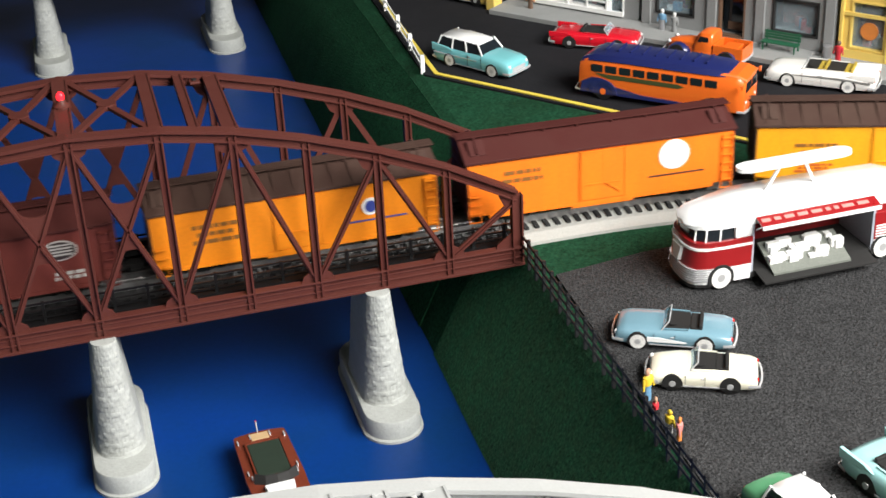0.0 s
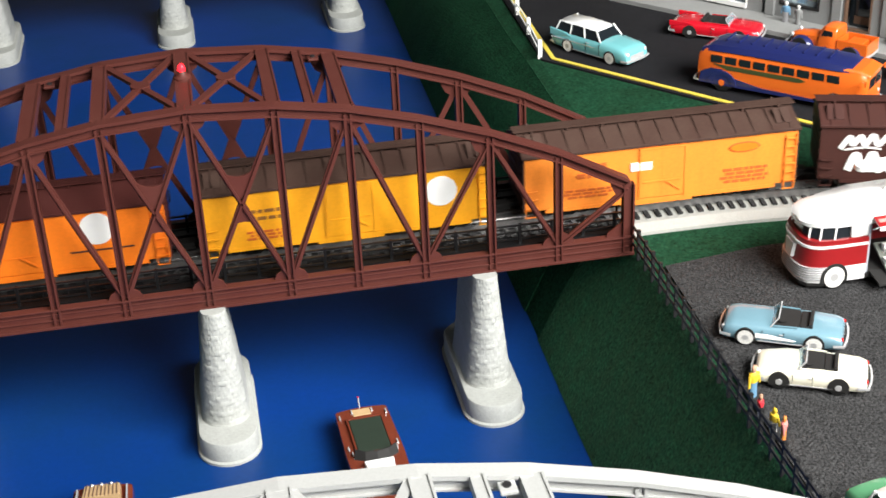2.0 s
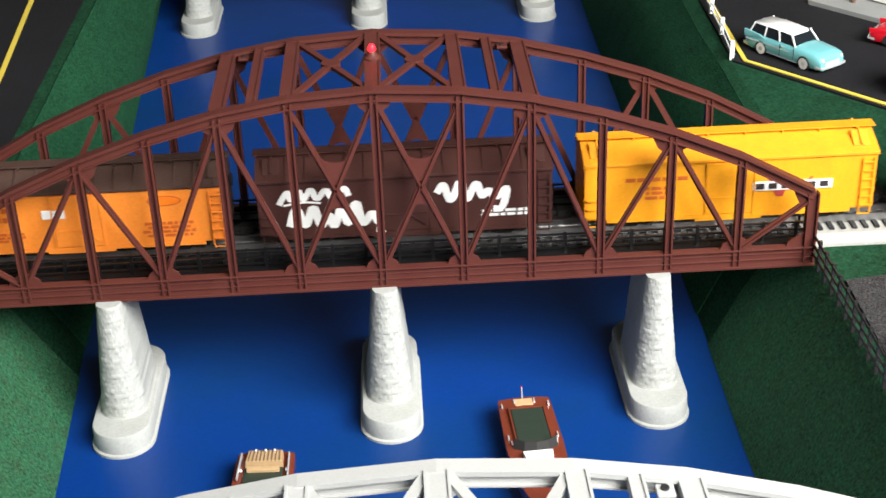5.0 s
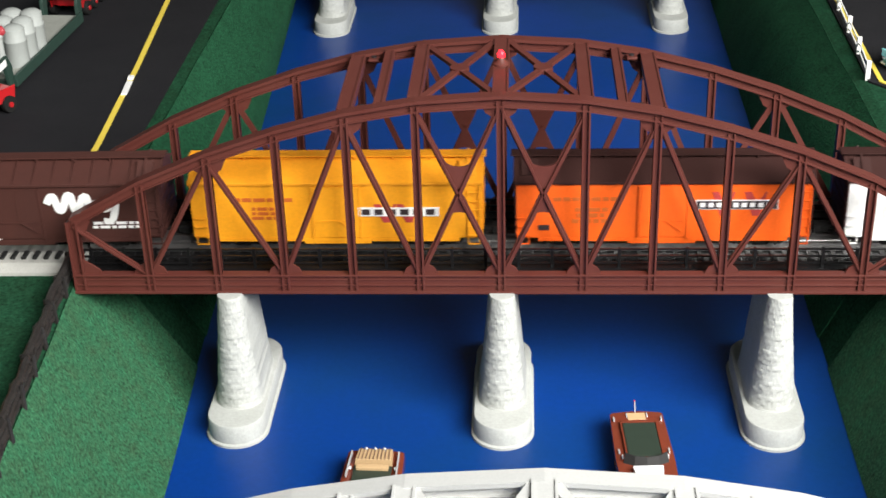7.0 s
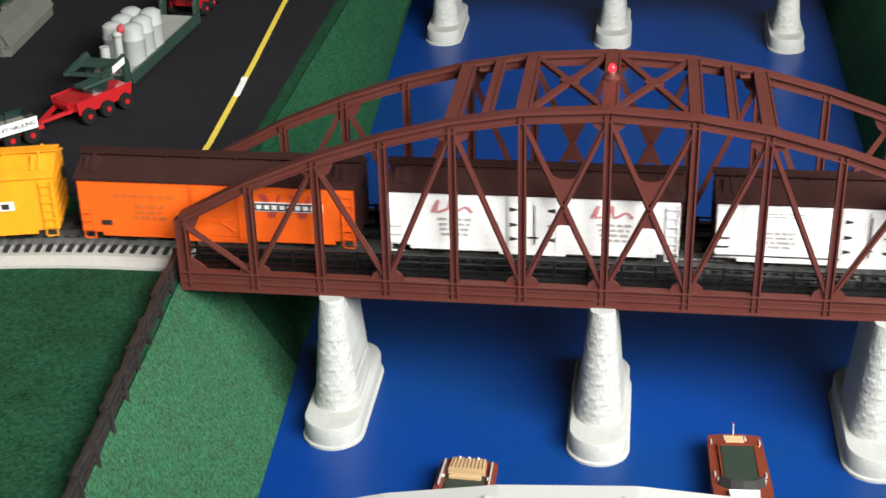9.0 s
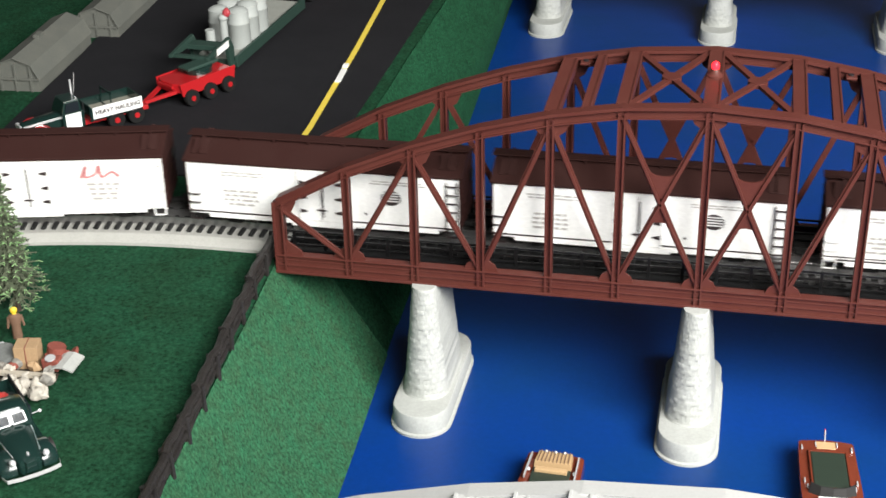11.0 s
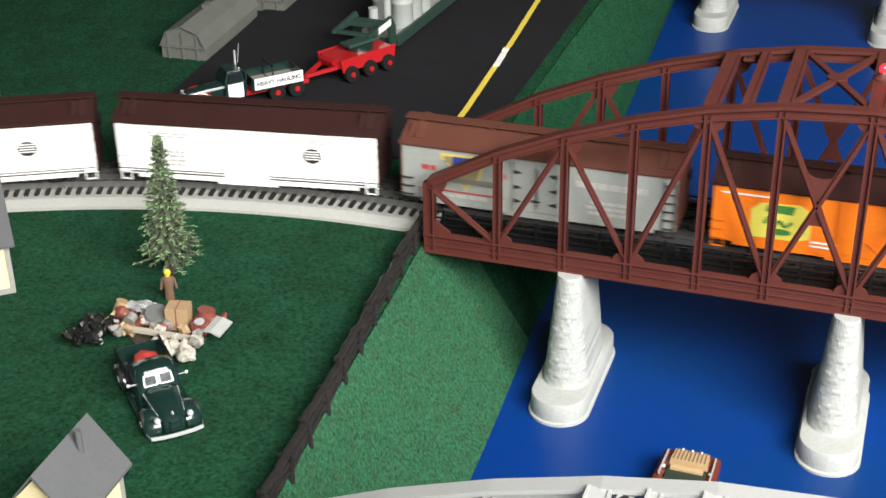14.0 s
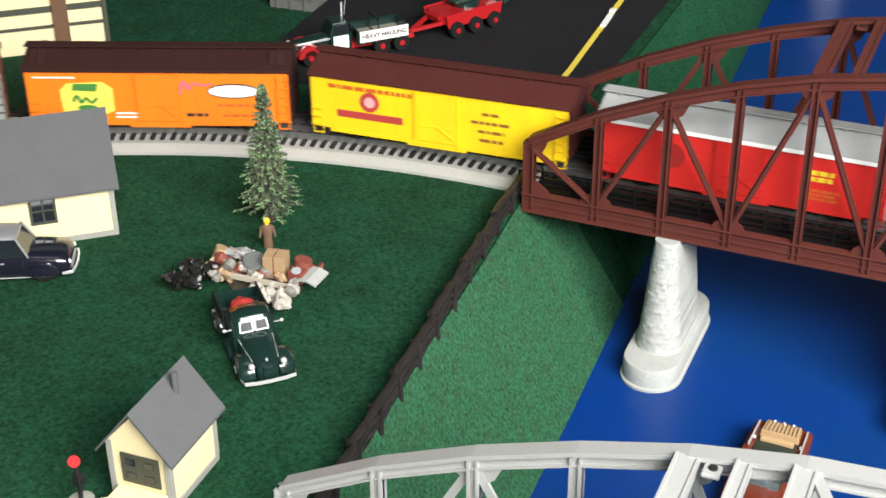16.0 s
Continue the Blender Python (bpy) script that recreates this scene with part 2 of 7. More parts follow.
# ---- flat road surfaces ----
def flat(poly, z0, z1):
    return Shape().prism(poly, z0, z1, "z")


structure("road_west", flat([(-0.402, 0.17), (-0.402, 0.40), (-0.404, 0.84), (-0.42, 2.3), (-0.86, 2.3), (-0.83, 0.80), (-0.80, 0.50), (-0.78, 0.17)], LAND, LAND + 0.0025),
          ASPHALT, "black asphalt road along the river bank", "road")
structure("road_east", flat([(0.418, 0.477), (0.572, 0.288), (0.70, 0.135), (0.74, -0.0), (1.8, -0.02), (1.8, 1.9), (0.47, 1.9), (0.425, 0.80)], LAND, LAND + 0.0025),
          ASPHALT, "black asphalt street in front of the shops", "road")
structure("parking_lot", flat([(0.398, -0.045), (0.49, -0.032), (0.66, -0.03), (0.9, -0.1), (1.0, -0.99), (0.393, -0.99), (0.393, -0.3)], LAND, LAND + 0.003),
          GRAVEL, "dark grey gravel parking lot", "parking lot")


def stripe(points, w, z):
    s = Shape()
    left, right = [], []
    for i, p in enumerate(points):
        a, b = Vector(points[max(i - 1, 0)]), Vector(points[min(i + 1, len(points) - 1)])
        d = (b - a).normalized()
        nrm = Vector((-d.y, d.x)) * w / 2
        left.append(Vector(p) + nrm)
        right.append(Vector(p) - nrm)
    s.loft([[(*l, z), (*r, z), (*r, z + 0.0012), (*l, z + 0.0012)] for l, r in zip(left, right)])
    return s


structure("yellow_line_west", stripe([(-0.4415, 0.18), (-0.443, 0.31), (-0.456, 0.55), (-0.4735, 0.80), (-0.50, 1.3)], 0.0062, LAND + 0.0025), YELLOW_LINE, "solid yellow road edge line", "road line")
structure("yellow_line_east", stripe([(0.436, 0.80), (0.433, 0.60), (0.4315, 0.4735), (0.50, 0.389), (0.58, 0.291), (0.69, 0.156)], 0.0054, LAND + 0.0025), YELLOW_LINE, "solid yellow road edge line with a sharp bend", "road line")

# ---- arch bridges ----
XN = [0.0, 0.0715, 0.131, 0.1915, 0.2515, 0.3125, 0.377]
ZT = [0.317, 0.3125, 0.3025, 0.2865, 0.266, 0.240, 0.205]
ZB, ZB2 = 0.132, 0.149


def top(i):
    return ZT[abs(i)] - 0.0045


def node_x(i):
    return math.copysign(XN[abs(i)], i) if i else 0.0


def arch_bridge(name, at, material_, label, width=0.136):
    br = thing(name, at, label, "bridge")
    post_w, diag_w = 0.0068, 0.0052

    def truss(tname, y, out):
        """One arched side with its chords, posts, diagonals and plates; out points away from the track."""
        tr = part(tname, Shape().box(-0.381, 0.381, y - 0.002, y + 0.002, ZB + 0.001, ZB2 - 0.001), material_, br)
        for pname, x, half_a, half_b, za, zb in (("bottom_flange", 0.3825, 0.0055, 0.0055, ZB - 0.0015, ZB + 0.001), ("upper_flange", 0.3825, 0.0045, 0.0045, ZB2 - 0.0015, ZB2),
                                                 ("side_bead", 0.381, -0.0018 * out, 0.0034 * out, ZB + 0.0055, ZB + 0.007), ("side_bead", 0.381, -0.0018 * out, 0.003 * out, ZB + 0.011, ZB + 0.012)):
            ya, yb = sorted((y - half_a, y + half_b))
            part(pname, Shape().box(-x, x, ya, yb, za, zb), material_, tr, bevel=0.0004)
        for pname, lo, hi, half in (("top_flange", -0.0015, 0.0015, 0.0058), ("arch_web", -0.0085, -0.0015, 0.002), ("arch_lip", -0.0098, -0.0085, 0.004)):
            rings = []
            for i in range(-6, 7):
                x, z = node_x(i), ZT[abs(i)]
                rings.append([(x, y - half, z + lo), (x, y + half, z + lo), (x, y + half, z + hi), (x, y - half, z + hi)])
            part(pname, Shape().loft(rings), material_, tr)
        for i in range(-6, 7):
            x = node_x(i)
            w = post_w * (1.5 if abs(i) == 6 else 1.0)
            ps = Shape()
            z0, z1 = ZB + 0.001, ZT[abs(i)] - 0.004
            ps.box(x - w / 2, x + w / 2, y - 0.0012, y + 0.0012, z0, z1)
            ps.box(x - w / 2, x - w / 2 + 0.0016, y - 0.0042, y + 0.0042, z0, z1)
            ps.box(x + w / 2 - 0.0016, x + w / 2, y - 0.0042, y + 0.0042, z0, z1)
            part("post", ps, material_, tr)

        def diagonal(a, b):
            p, q = Vector((node_x(a), y, ZB2 - 0.002)), Vector((node_x(b), y, top(b) - 0.004))
            d = (q - p).normalized()
            ds = Shape().beam(p + d * 0.004, q - d * 0.002, 0.0022, diag_w, up=(0, 0, 1))
            ds.beam(p + d * 0.004 + Vector((0, out * 0.0022, 0)), q - d * 0.002 + Vector((0, out * 0.0022, 0)), 0.0024, 0.0018)
            part("diagonal", ds, material_, tr)

        for s in (-1, 1):
            for a, b in ((5, 6), (5, 4), (3, 4), (3, 2), (1, 2), (0, 1), (1, 0)):
                diagonal(a * s, b * s)
            # curved plates where the two middle diagonals cross
            xm = s * (XN[1] * 0.5)
            zm = (ZB2 + top(0)) / 2
            for v in (-1, 1):
                arc = [(xm - 0.0128, zm + v * 0.0275), (xm - 0.0095, zm + v * 0.0238), (xm - 0.005, zm + v * 0.0218), (xm, zm + v * 0.0212), (xm + 0.005, zm + v * 0.0218), (xm + 0.0095, zm + v * 0.0238), (xm + 0.0128, zm + v * 0.0275),
                       (xm + 0.0016, zm + v * 0.001), (xm - 0.0016, zm + v * 0.001)]
                part("gusset_plate", Shape().prism(arc, y - 0.0012, y + 0.0012), material_, tr)
        # triangular plates at the nodes
        for i in range(-6, 7):
            x = node_x(i)
            ends = []
            if abs(i) in (1, 3, 5):
                ends = [(ZB2 - 0.001, 1, (-1, 1))]
            elif abs(i) in (2, 4):
                ends = [(ZT[abs(i)] - 0.009, -1, (-1, 1))]
            elif i == 0:
                ends = [(ZB2 - 0.001, 1, (-1, 1)), (ZT[0] - 0.009, -1, (-1, 1))]
            elif abs(i) == 6:
                ends = [(ZT[6] - 0.006, -1, (-1 if i > 0 else 1,))]
            for z, up, sides in ends:
                for s in sides:
                    pl = Shape().prism([(x, z - up * 0.003), (x + s * 0.017, z - up * 0.003), (x + s * 0.0125, z + up * 0.0065), (x + s * 0.004, z + up * 0.0125), (x, z + up * 0.014)], y - 0.0009, y + 0.0009)
                    part("gusset_plate", pl, material_, tr)
        for i in (-6, 6):
            x = node_x(i) - math.copysign(0.005, i)
            s = -1 if i > 0 else 1
            part("gusset_plate", Shape().prism([(x, ZB2 - 0.002), (x + s * 0.016, ZB2 - 0.002), (x + s * 0.014, ZB2 + 0.004), (x, ZB2 + 0.014)], y - 0.0009, y + 0.0009), material_, tr)
        return tr

    truss("near_truss", 0.0, -1)
    truss("far_truss", width, 1)
    # top bracing
    def strut(x, z, w, h=0.003):
        s = Shape()
        s.box(x - w / 2, x + w / 2, 0.004, width - 0.004, z - h, z)
        for e in (-1, 1):
            s.box(x + e * w / 2 - 0.0008, x + e * w / 2 + 0.0008, 0.004, width - 0.004, z - h - 0.004, z + 0.0008)
        part("cross_strut", s, material_, br)

    for s in (-1, 1):
        strut(s * XN[2], ZT[2] + 0.0012, 0.0115)
        strut(s * XN[1], ZT[1] + 0.0012, 0.0105)
        strut(s * 0.102, 0.3085, 0.0068)
        # hole lug beside the outer strut
        for yl in (0.010, width - 0.010):
            lug = part("lug", Shape().prism([(s * 0.112, yl - 0.006), (s * 0.1215, yl - 0.006), (s * 0.1215, yl + 0.004), (s * 0.112, yl + 0.004)], 0.3010, 0.3035, "z"), material_, br, bevel=0.0008)
            part("lug_screw", Shape().cyl((s * 0.1165, yl, 0.3030), (s * 0.1165, yl, 0.3046), 0.0024, n=12), BLACK, lug)
        xa, xb = s * 0.006, s * (XN[1] - 0.005)
        za, zb = ZT[0] - 0.001, ZT[1] - 0.001
        xb_ = Shape()
        xb_.beam((xa, 0.006, za), (xb, width - 0.006, zb), 0.0058, 0.0032)
        xb_.beam((xa, width - 0.006, za), (xb, 0.006, zb), 0.0058, 0.0032)
        xb_.cyl(((xa + xb) / 2, width / 2, (za + zb) / 2 - 0.0024), ((xa + xb) / 2, width / 2, (za + zb) / 2 + 0.0024), 0.0085, n=18)
        part("x_brace", xb_, material_, br)
    strut(0.0, ZT[0] + 0.0012, 0.012)
    # deck: ties, three rails and side railings
    deck = part("deck", Shape().box(-0.379, 0.379, 0.008, width - 0.008, 0.1345, 0.1432), DECK_BLACK, br, "black plastic bridge deck")
    tie = Shape().box(-0.0022, 0.0022, -0.036, 0.036, 0.1385, 0.1445).mesh("tie", DECK_BLACK)
    for i in range(70):
        alike("tie", tie, deck, pose(-0.373 + i * 0.0108, width / 2, 0))
    for dy in (-0.0165, 0.0, 0.0165):
        part("rail", Shape().box(-0.381, 0.381, width / 2 + dy - 0.0009, width / 2 + dy + 0.0009, 0.1445, 0.1515).box(-0.381, 0.381, width / 2 + dy - 0.0022, width / 2 + dy + 0.0022, 0.1445, 0.1455), RAIL, deck)
    for y in (0.018, width - 0.018):
        rail = part("side_railing", Shape().box(-0.378, 0.378, y - 0.005, y + 0.005, 0.1385, 0.1455), DECK_BLACK, br, "low black plastic side railing")
        for zr in (0.1495, 0.1562, 0.1630):
            part("railing_bar", Shape().box(-0.378, 0.378, y - 0.0008, y + 0.0008, zr - 0.0008, zr + 0.0008), DECK_BLACK, rail)
        stub = Shape().box(-0.0013, 0.0013, y - 0.0015, y + 0.0015, 0.1385, 0.1645).mesh("railing_post", DECK_BLACK)
        for i in range(26):
            alike("railing_post", stub, rail, pose(-0.370 + i * 0.0296, 0, 0))
    return br


red_bridge = arch_bridge("arch_bridge", pose(0, 0, 0), BRIDGE_RED, "oxide red plastic arched truss bridge across the river on stone piers")
beacon = part("beacon_base", Shape().spin([(0.0075, 0.317), (0.0075, 0.320), (0.0045, 0.322), (0.0025, 0.326)], 16, (0, 0.067, 0)), BRIDGE_RED, red_bridge, smooth=True)
part("beacon_bulb", Shape().ball((0, 0.067, 0.3272), 0.0034, 0.0034, 0.0046), BEACON, beacon, "lit red warning bulb", smooth=True)
silver_bridge = arch_bridge("arch_bridge", pose(0.030, -0.515 - 0.136, 0), SILVER, "silver grey plastic arched truss bridge in front of the red one")


# ---- piers ----
def stadium(r, y0, y1, z, n=14):
    ring = [(r * math.cos(math.pi + math.pi * k / n), y0 + r * math.sin(math.pi + math.pi * k / n), z) for k in range(n + 1)]
    ring += [(r * math.cos(math.pi * k / n), y1 + r * math.sin(math.pi * k / n), z) for k in range(n + 1)]
    return ring


def pier(at, group):
    """Stone pier on a footing, rounded at both ends, with roughly coursed noses."""
    p = thing("bridge_pier", at, "light grey cast stone bridge pier on a rounded footing", "pier", group)
    ft = Shape()
    L0 = 0.052
    ft.loft([stadium(r, -L0, L0, z) for r, z in ((0.0285, 0.0), (0.0285, 0.0025), (0.0262, 0.0035), (0.0262, 0.0205), (0.0255, 0.0215), (0.024, 0.0218))])
    part("footing", ft, PIER, p, smooth=True)
    rnd = random.Random(5)
    rings = []
    courses, sub, n = 22, 3, 60
    offs = [[rnd.uniform(-1, 1) for _ in range(16)] for _ in range(courses)]
    for c in range(courses):
        for s in range(sub):
            f = (c + s / (sub - 1) * 0.94) / courses
            z = 0.0215 + f * (0.1315 - 0.0215)
            r = 0.0218 - 0.0108 * f ** 0.85
            half = 0.028
            joint = -0.00014 if s in (0, sub - 1) else 0.00022
            ring = []
            for q in stadium(r, -half, half, z, n):
                # stones on the rounded noses only
                y = q[1]
                nose = min(max((abs(y) - half + 0.004) / 0.008, 0), 1)
                ang = math.atan2(q[0], abs(y) - half + 1e-9)
                cell = (ang * 3.6 + (0.5 if c % 2 else 0.0) + 8)
                k = int(cell) % 16
                edge = min(cell % 1, 1 - cell % 1)
                h = nose * (0.00020 * offs[c][k] + joint - (0.00018 if edge < 0.09 else 0.0)) + 0.00032 * noise.noise(Vector(q) * 120) + 0.00012 * noise.noise(Vector(q) * 420)
                d = Vector((q[0], max(0, abs(y) - half) * math.copysign(1, y), 0)).normalized()
                ring.append((q[0] + d.x * h, y + d.y * h, z))
            rings.append(ring)
    rings.append([(q[0], q[1], 0.1315) for q in stadium(0.0108, -0.028, 0.028, 0.1315, n)])
    part("stone_body", Shape().loft(rings), PIER, p, smooth=True)
    # ledge half way up the flat flanks
    lg = Shape().loft([stadium(r, -h, h, z) for r, h, z in ((0.0225, 0.028, 0.0215), (0.0222, 0.028, 0.0225), (0.0215, 0.028, 0.0235))])
    part("ledge", lg, PIER, p, smooth=True)
    return p


first = pier(pose(-0.2425, 0.0215, 0), "piers under the red bridge")
for x in (0.0, 0.2425):
    copy_thing(first, pose(x, 0.0215, 0))
for x in (-0.283, -0.018, 0.247):
    tagged(copy_thing(first, pose(x, 1.101, 0)), group="piers under the far bridge")
for x in (-0.2155, 0.030, 0.2755):
    tagged(copy_thing(first, pose(x, -0.6245, 0)), group="piers under the silver bridge")
far_deck = thing("girder_bridge", pose(-0.02, 1.121, 0.1315), "dark plate girder bridge on the far piers", "bridge")
part("deck", Shape().box(-0.38, 0.38, -0.09, 0.09, 0.0, 0.012), DECK_BLACK, far_deck)
for y in (-0.092, 0.092):
    part("girder", Shape().box(-0.38, 0.38, y - 0.002, y + 0.002, 0.0, 0.04), DECK_BLACK, far_deck, bevel=0.0006)

# ---- track on land ----
for side, tname in ((-1, "track_west"), (1, "track_east")):
    tr = thing(tname, pose(0, 0, 0), "three-rail model track with black ties on grey plastic roadbed", "track", kind="structure")
    us = [side * (0.383 + 0.024 * i) for i in range(72)] + [side * (2.4 + 0.5 * i) for i in range(8)]
    bed = Shape().loft([[on_track(u, d, z) for d, z in ((-0.0475, LAND - 0.001), (-0.0470, LAND + 0.003), (-0.0375, LAND + 0.0085), (0.0375, LAND + 0.0085), (0.0470, LAND + 0.003), (0.0475, LAND - 0.001))] for u in us])
    bed_ob = part("roadbed", bed, ROADBED, tr, "light grey moulded plastic roadbed")
    for d in (-0.0165, 0.0, 0.0165):
        part("rail", Shape().loft([[on_track(u, d + e, z) for e, z in ((-0.0016, 0.1445), (0.0016, 0.1445), (0.001, 0.1515), (-0.001, 0.1515))] for u in us]), RAIL, tr)
    tie = Shape().box(-0.0020, 0.0020, -0.0315, 0.0315, 0.0, 0.0022).mesh("tie", TIE_BLACK)
    for i in range(100):
        u = side * (0.388 + 0.0105 * i)
        x, y, a = along(u)
        alike("tie", tie, tr, pose(x, y, LAND + 0.0084, rz=math.degrees(a)))

# ---- the train ----
def shade(c, k):
    return tuple(min(v * k, 1) for v in c)


def side_paint(name, c):
    return material(name, c, 0.5, spec=0.3, second=shade(c, 0.62), scale=60, stretch=0.22, mix=0.5, fine=0.09, fine_scale=350, bump=0.1, bump_scale=400)


ORANGE = side_paint("reefer_orange", (0.84, 0.19, 0.012))
DEEP_ORANGE = side_paint("reefer_deep_orange", (0.80, 0.115, 0.01))
YELLOW_ORANGE = side_paint("reefer_yellow_orange", (0.80, 0.235, 0.010))
YELLOW = side_paint("reefer_yellow", (0.83, 0.55, 0.012))
GOLD = side_paint("reefer_gold", (0.80, 0.34, 0.012))
BROWN_SIDE = side_paint("car_brown", (0.055, 0.020, 0.016))
OXIDE_SIDE = side_paint("car_oxide", (0.13, 0.028, 0.022))
REEFER_WHITE = side_paint("reefer_white", (0.90, 0.90, 0.88))
GREY_SIDE = side_paint("reefer_grey", (0.30, 0.315, 0.29))
RED_SIDE = side_paint("car_red", (0.55, 0.022, 0.018))
ROOF_BROWN = material("roof_brown", (0.026, 0.0085, 0.0072), 0.65, spec=0.18, second=(0.034, 0.0145, 0.012), scale=30, fine=0.15, bump=0.2, bump_scale=500)
ROOF_TAN = material("roof_weathered_brown", (0.044, 0.021, 0.016), 0.7, spec=0.2, second=(0.066, 0.040, 0.030), scale=40, mix=0.8, fine=0.2, bump=0.2, bump_scale=500)
ROOF_RED = material("roof_oxide", (0.056, 0.0125, 0.011), 0.6, spec=0.2, second=(0.066, 0.021, 0.017), scale=30, fine=0.12, bump=0.2, bump_scale=500)
ROOF_GREY = material("roof_grey", (0.32, 0.33, 0.33), 0.5, second=(0.22, 0.23, 0.23), scale=30, fine=0.1)
FRAME_BLACK = material("underframe_black", (0.009, 0.0085, 0.008), 0.75, spec=0.2, fine=0.25, bump=0.2)
INK = material("lettering_dark", (0.03, 0.02, 0.02), 0.5)
INK_SOFT = material("lettering_worn", (0.22, 0.09, 0.015), 0.6)
INK_RED = material("lettering_red", (0.40, 0.045, 0.040), 0.5)
INK_BLUE = material("lettering_blue", (0.03, 0.05, 0.25), 0.5)
INK_GREEN = material("lettering_green", (0.05, 0.20, 0.04), 0.5)
INK_YELLOW = material("lettering_yellow", (0.75, 0.6, 0.03), 0.5)
INK_FAINT = material("lettering_faded", (0.48, 0.10, 0.012), 0.6)
INK_GREY = material("lettering_grey", (0.42, 0.40, 0.38), 0.6)
WHEEL_STEEL = material("wheel_steel", (0.10, 0.09, 0.085), 0.4, metal=0.6)

CAR_L, CAR_W = 0.260, 0.062
SILL, EAVE, RIDGE = 0.165 - 0.1515, 0.219 - 0.1515, 0.2315 - 0.1515


def bars(x0, x1, z0, z1, rows, seed, gap=0.35):
    """Lettering too small to read, as plain bars on the side; rows of words."""
    rnd = random.Random(seed)
    s = Shape()
    h = (z1 - z0) / rows
    for r in range(rows):
        x, z = x0, z1 - (r + 1) * h + h * gap * 0.5
        ind = rnd.uniform(0, 0.15) * (x1 - x0)
        x += ind
        while x < x1 - ind - 0.001:
            w = min(rnd.uniform(0.003, 0.011), x1 - ind - x)
            s.box(x, x + w, -CAR_W / 2 - 0.0006, -CAR_W / 2 + 0.001, z, z + h * (1 - gap))
            x += w + 0.0018
    return s


def plate(x0, x1, z0, z1, proud=0.0007):
    return Shape().box(x0, x1, -CAR_W / 2 - proud, -CAR_W / 2 + 0.001, z0, z1)


def disc(x, z, r, proud=0.0007, rz=None, n=28):
    rz = rz or r
    return Shape().prism([(x + r * math.cos(k * math.tau / n), z + rz * math.sin(k * math.tau / n)) for k in range(n)], -CAR_W / 2 - proud, -CAR_W / 2 + 0.001)


def swash(points, w, proud=0.0009):
    """A brush stroke of script on the side."""
    s = Shape()
    ps = [Vector(p) for p in points]
    fine = []
    for i in range(len(ps) - 1):
        a, b, c, d = ps[max(i - 1, 0)], ps[i], ps[i + 1], ps[min(i + 2, len(ps) - 1)]
        for k in range(6):
            t = k / 6
            fine.append(0.5 * (2 * b + (c - a) * t + (2 * a - 5 * b + 4 * c - d) * t * t + (3 * b - a - 3 * c + d) * t ** 3))
    fine.append(ps[-1])
    rings = []
    for i, p in enumerate(fine):
        d = (fine[min(i + 1, len(fine) - 1)] - fine[max(i - 1, 0)]).normalized()
        nrm = Vector((-d.y, d.x)) * w * (0.35 + 0.3 * abs(d.y))
        a, b = p + nrm, p - nrm
        rings.append([(a.x, -CAR_W / 2 - proud, a.y), (b.x, -CAR_W / 2 - proud, b.y), (b.x, -CAR_W / 2 + 0.001, b.y), (a.x, -CAR_W / 2 + 0.001, a.y)])
    return s.loft(rings)


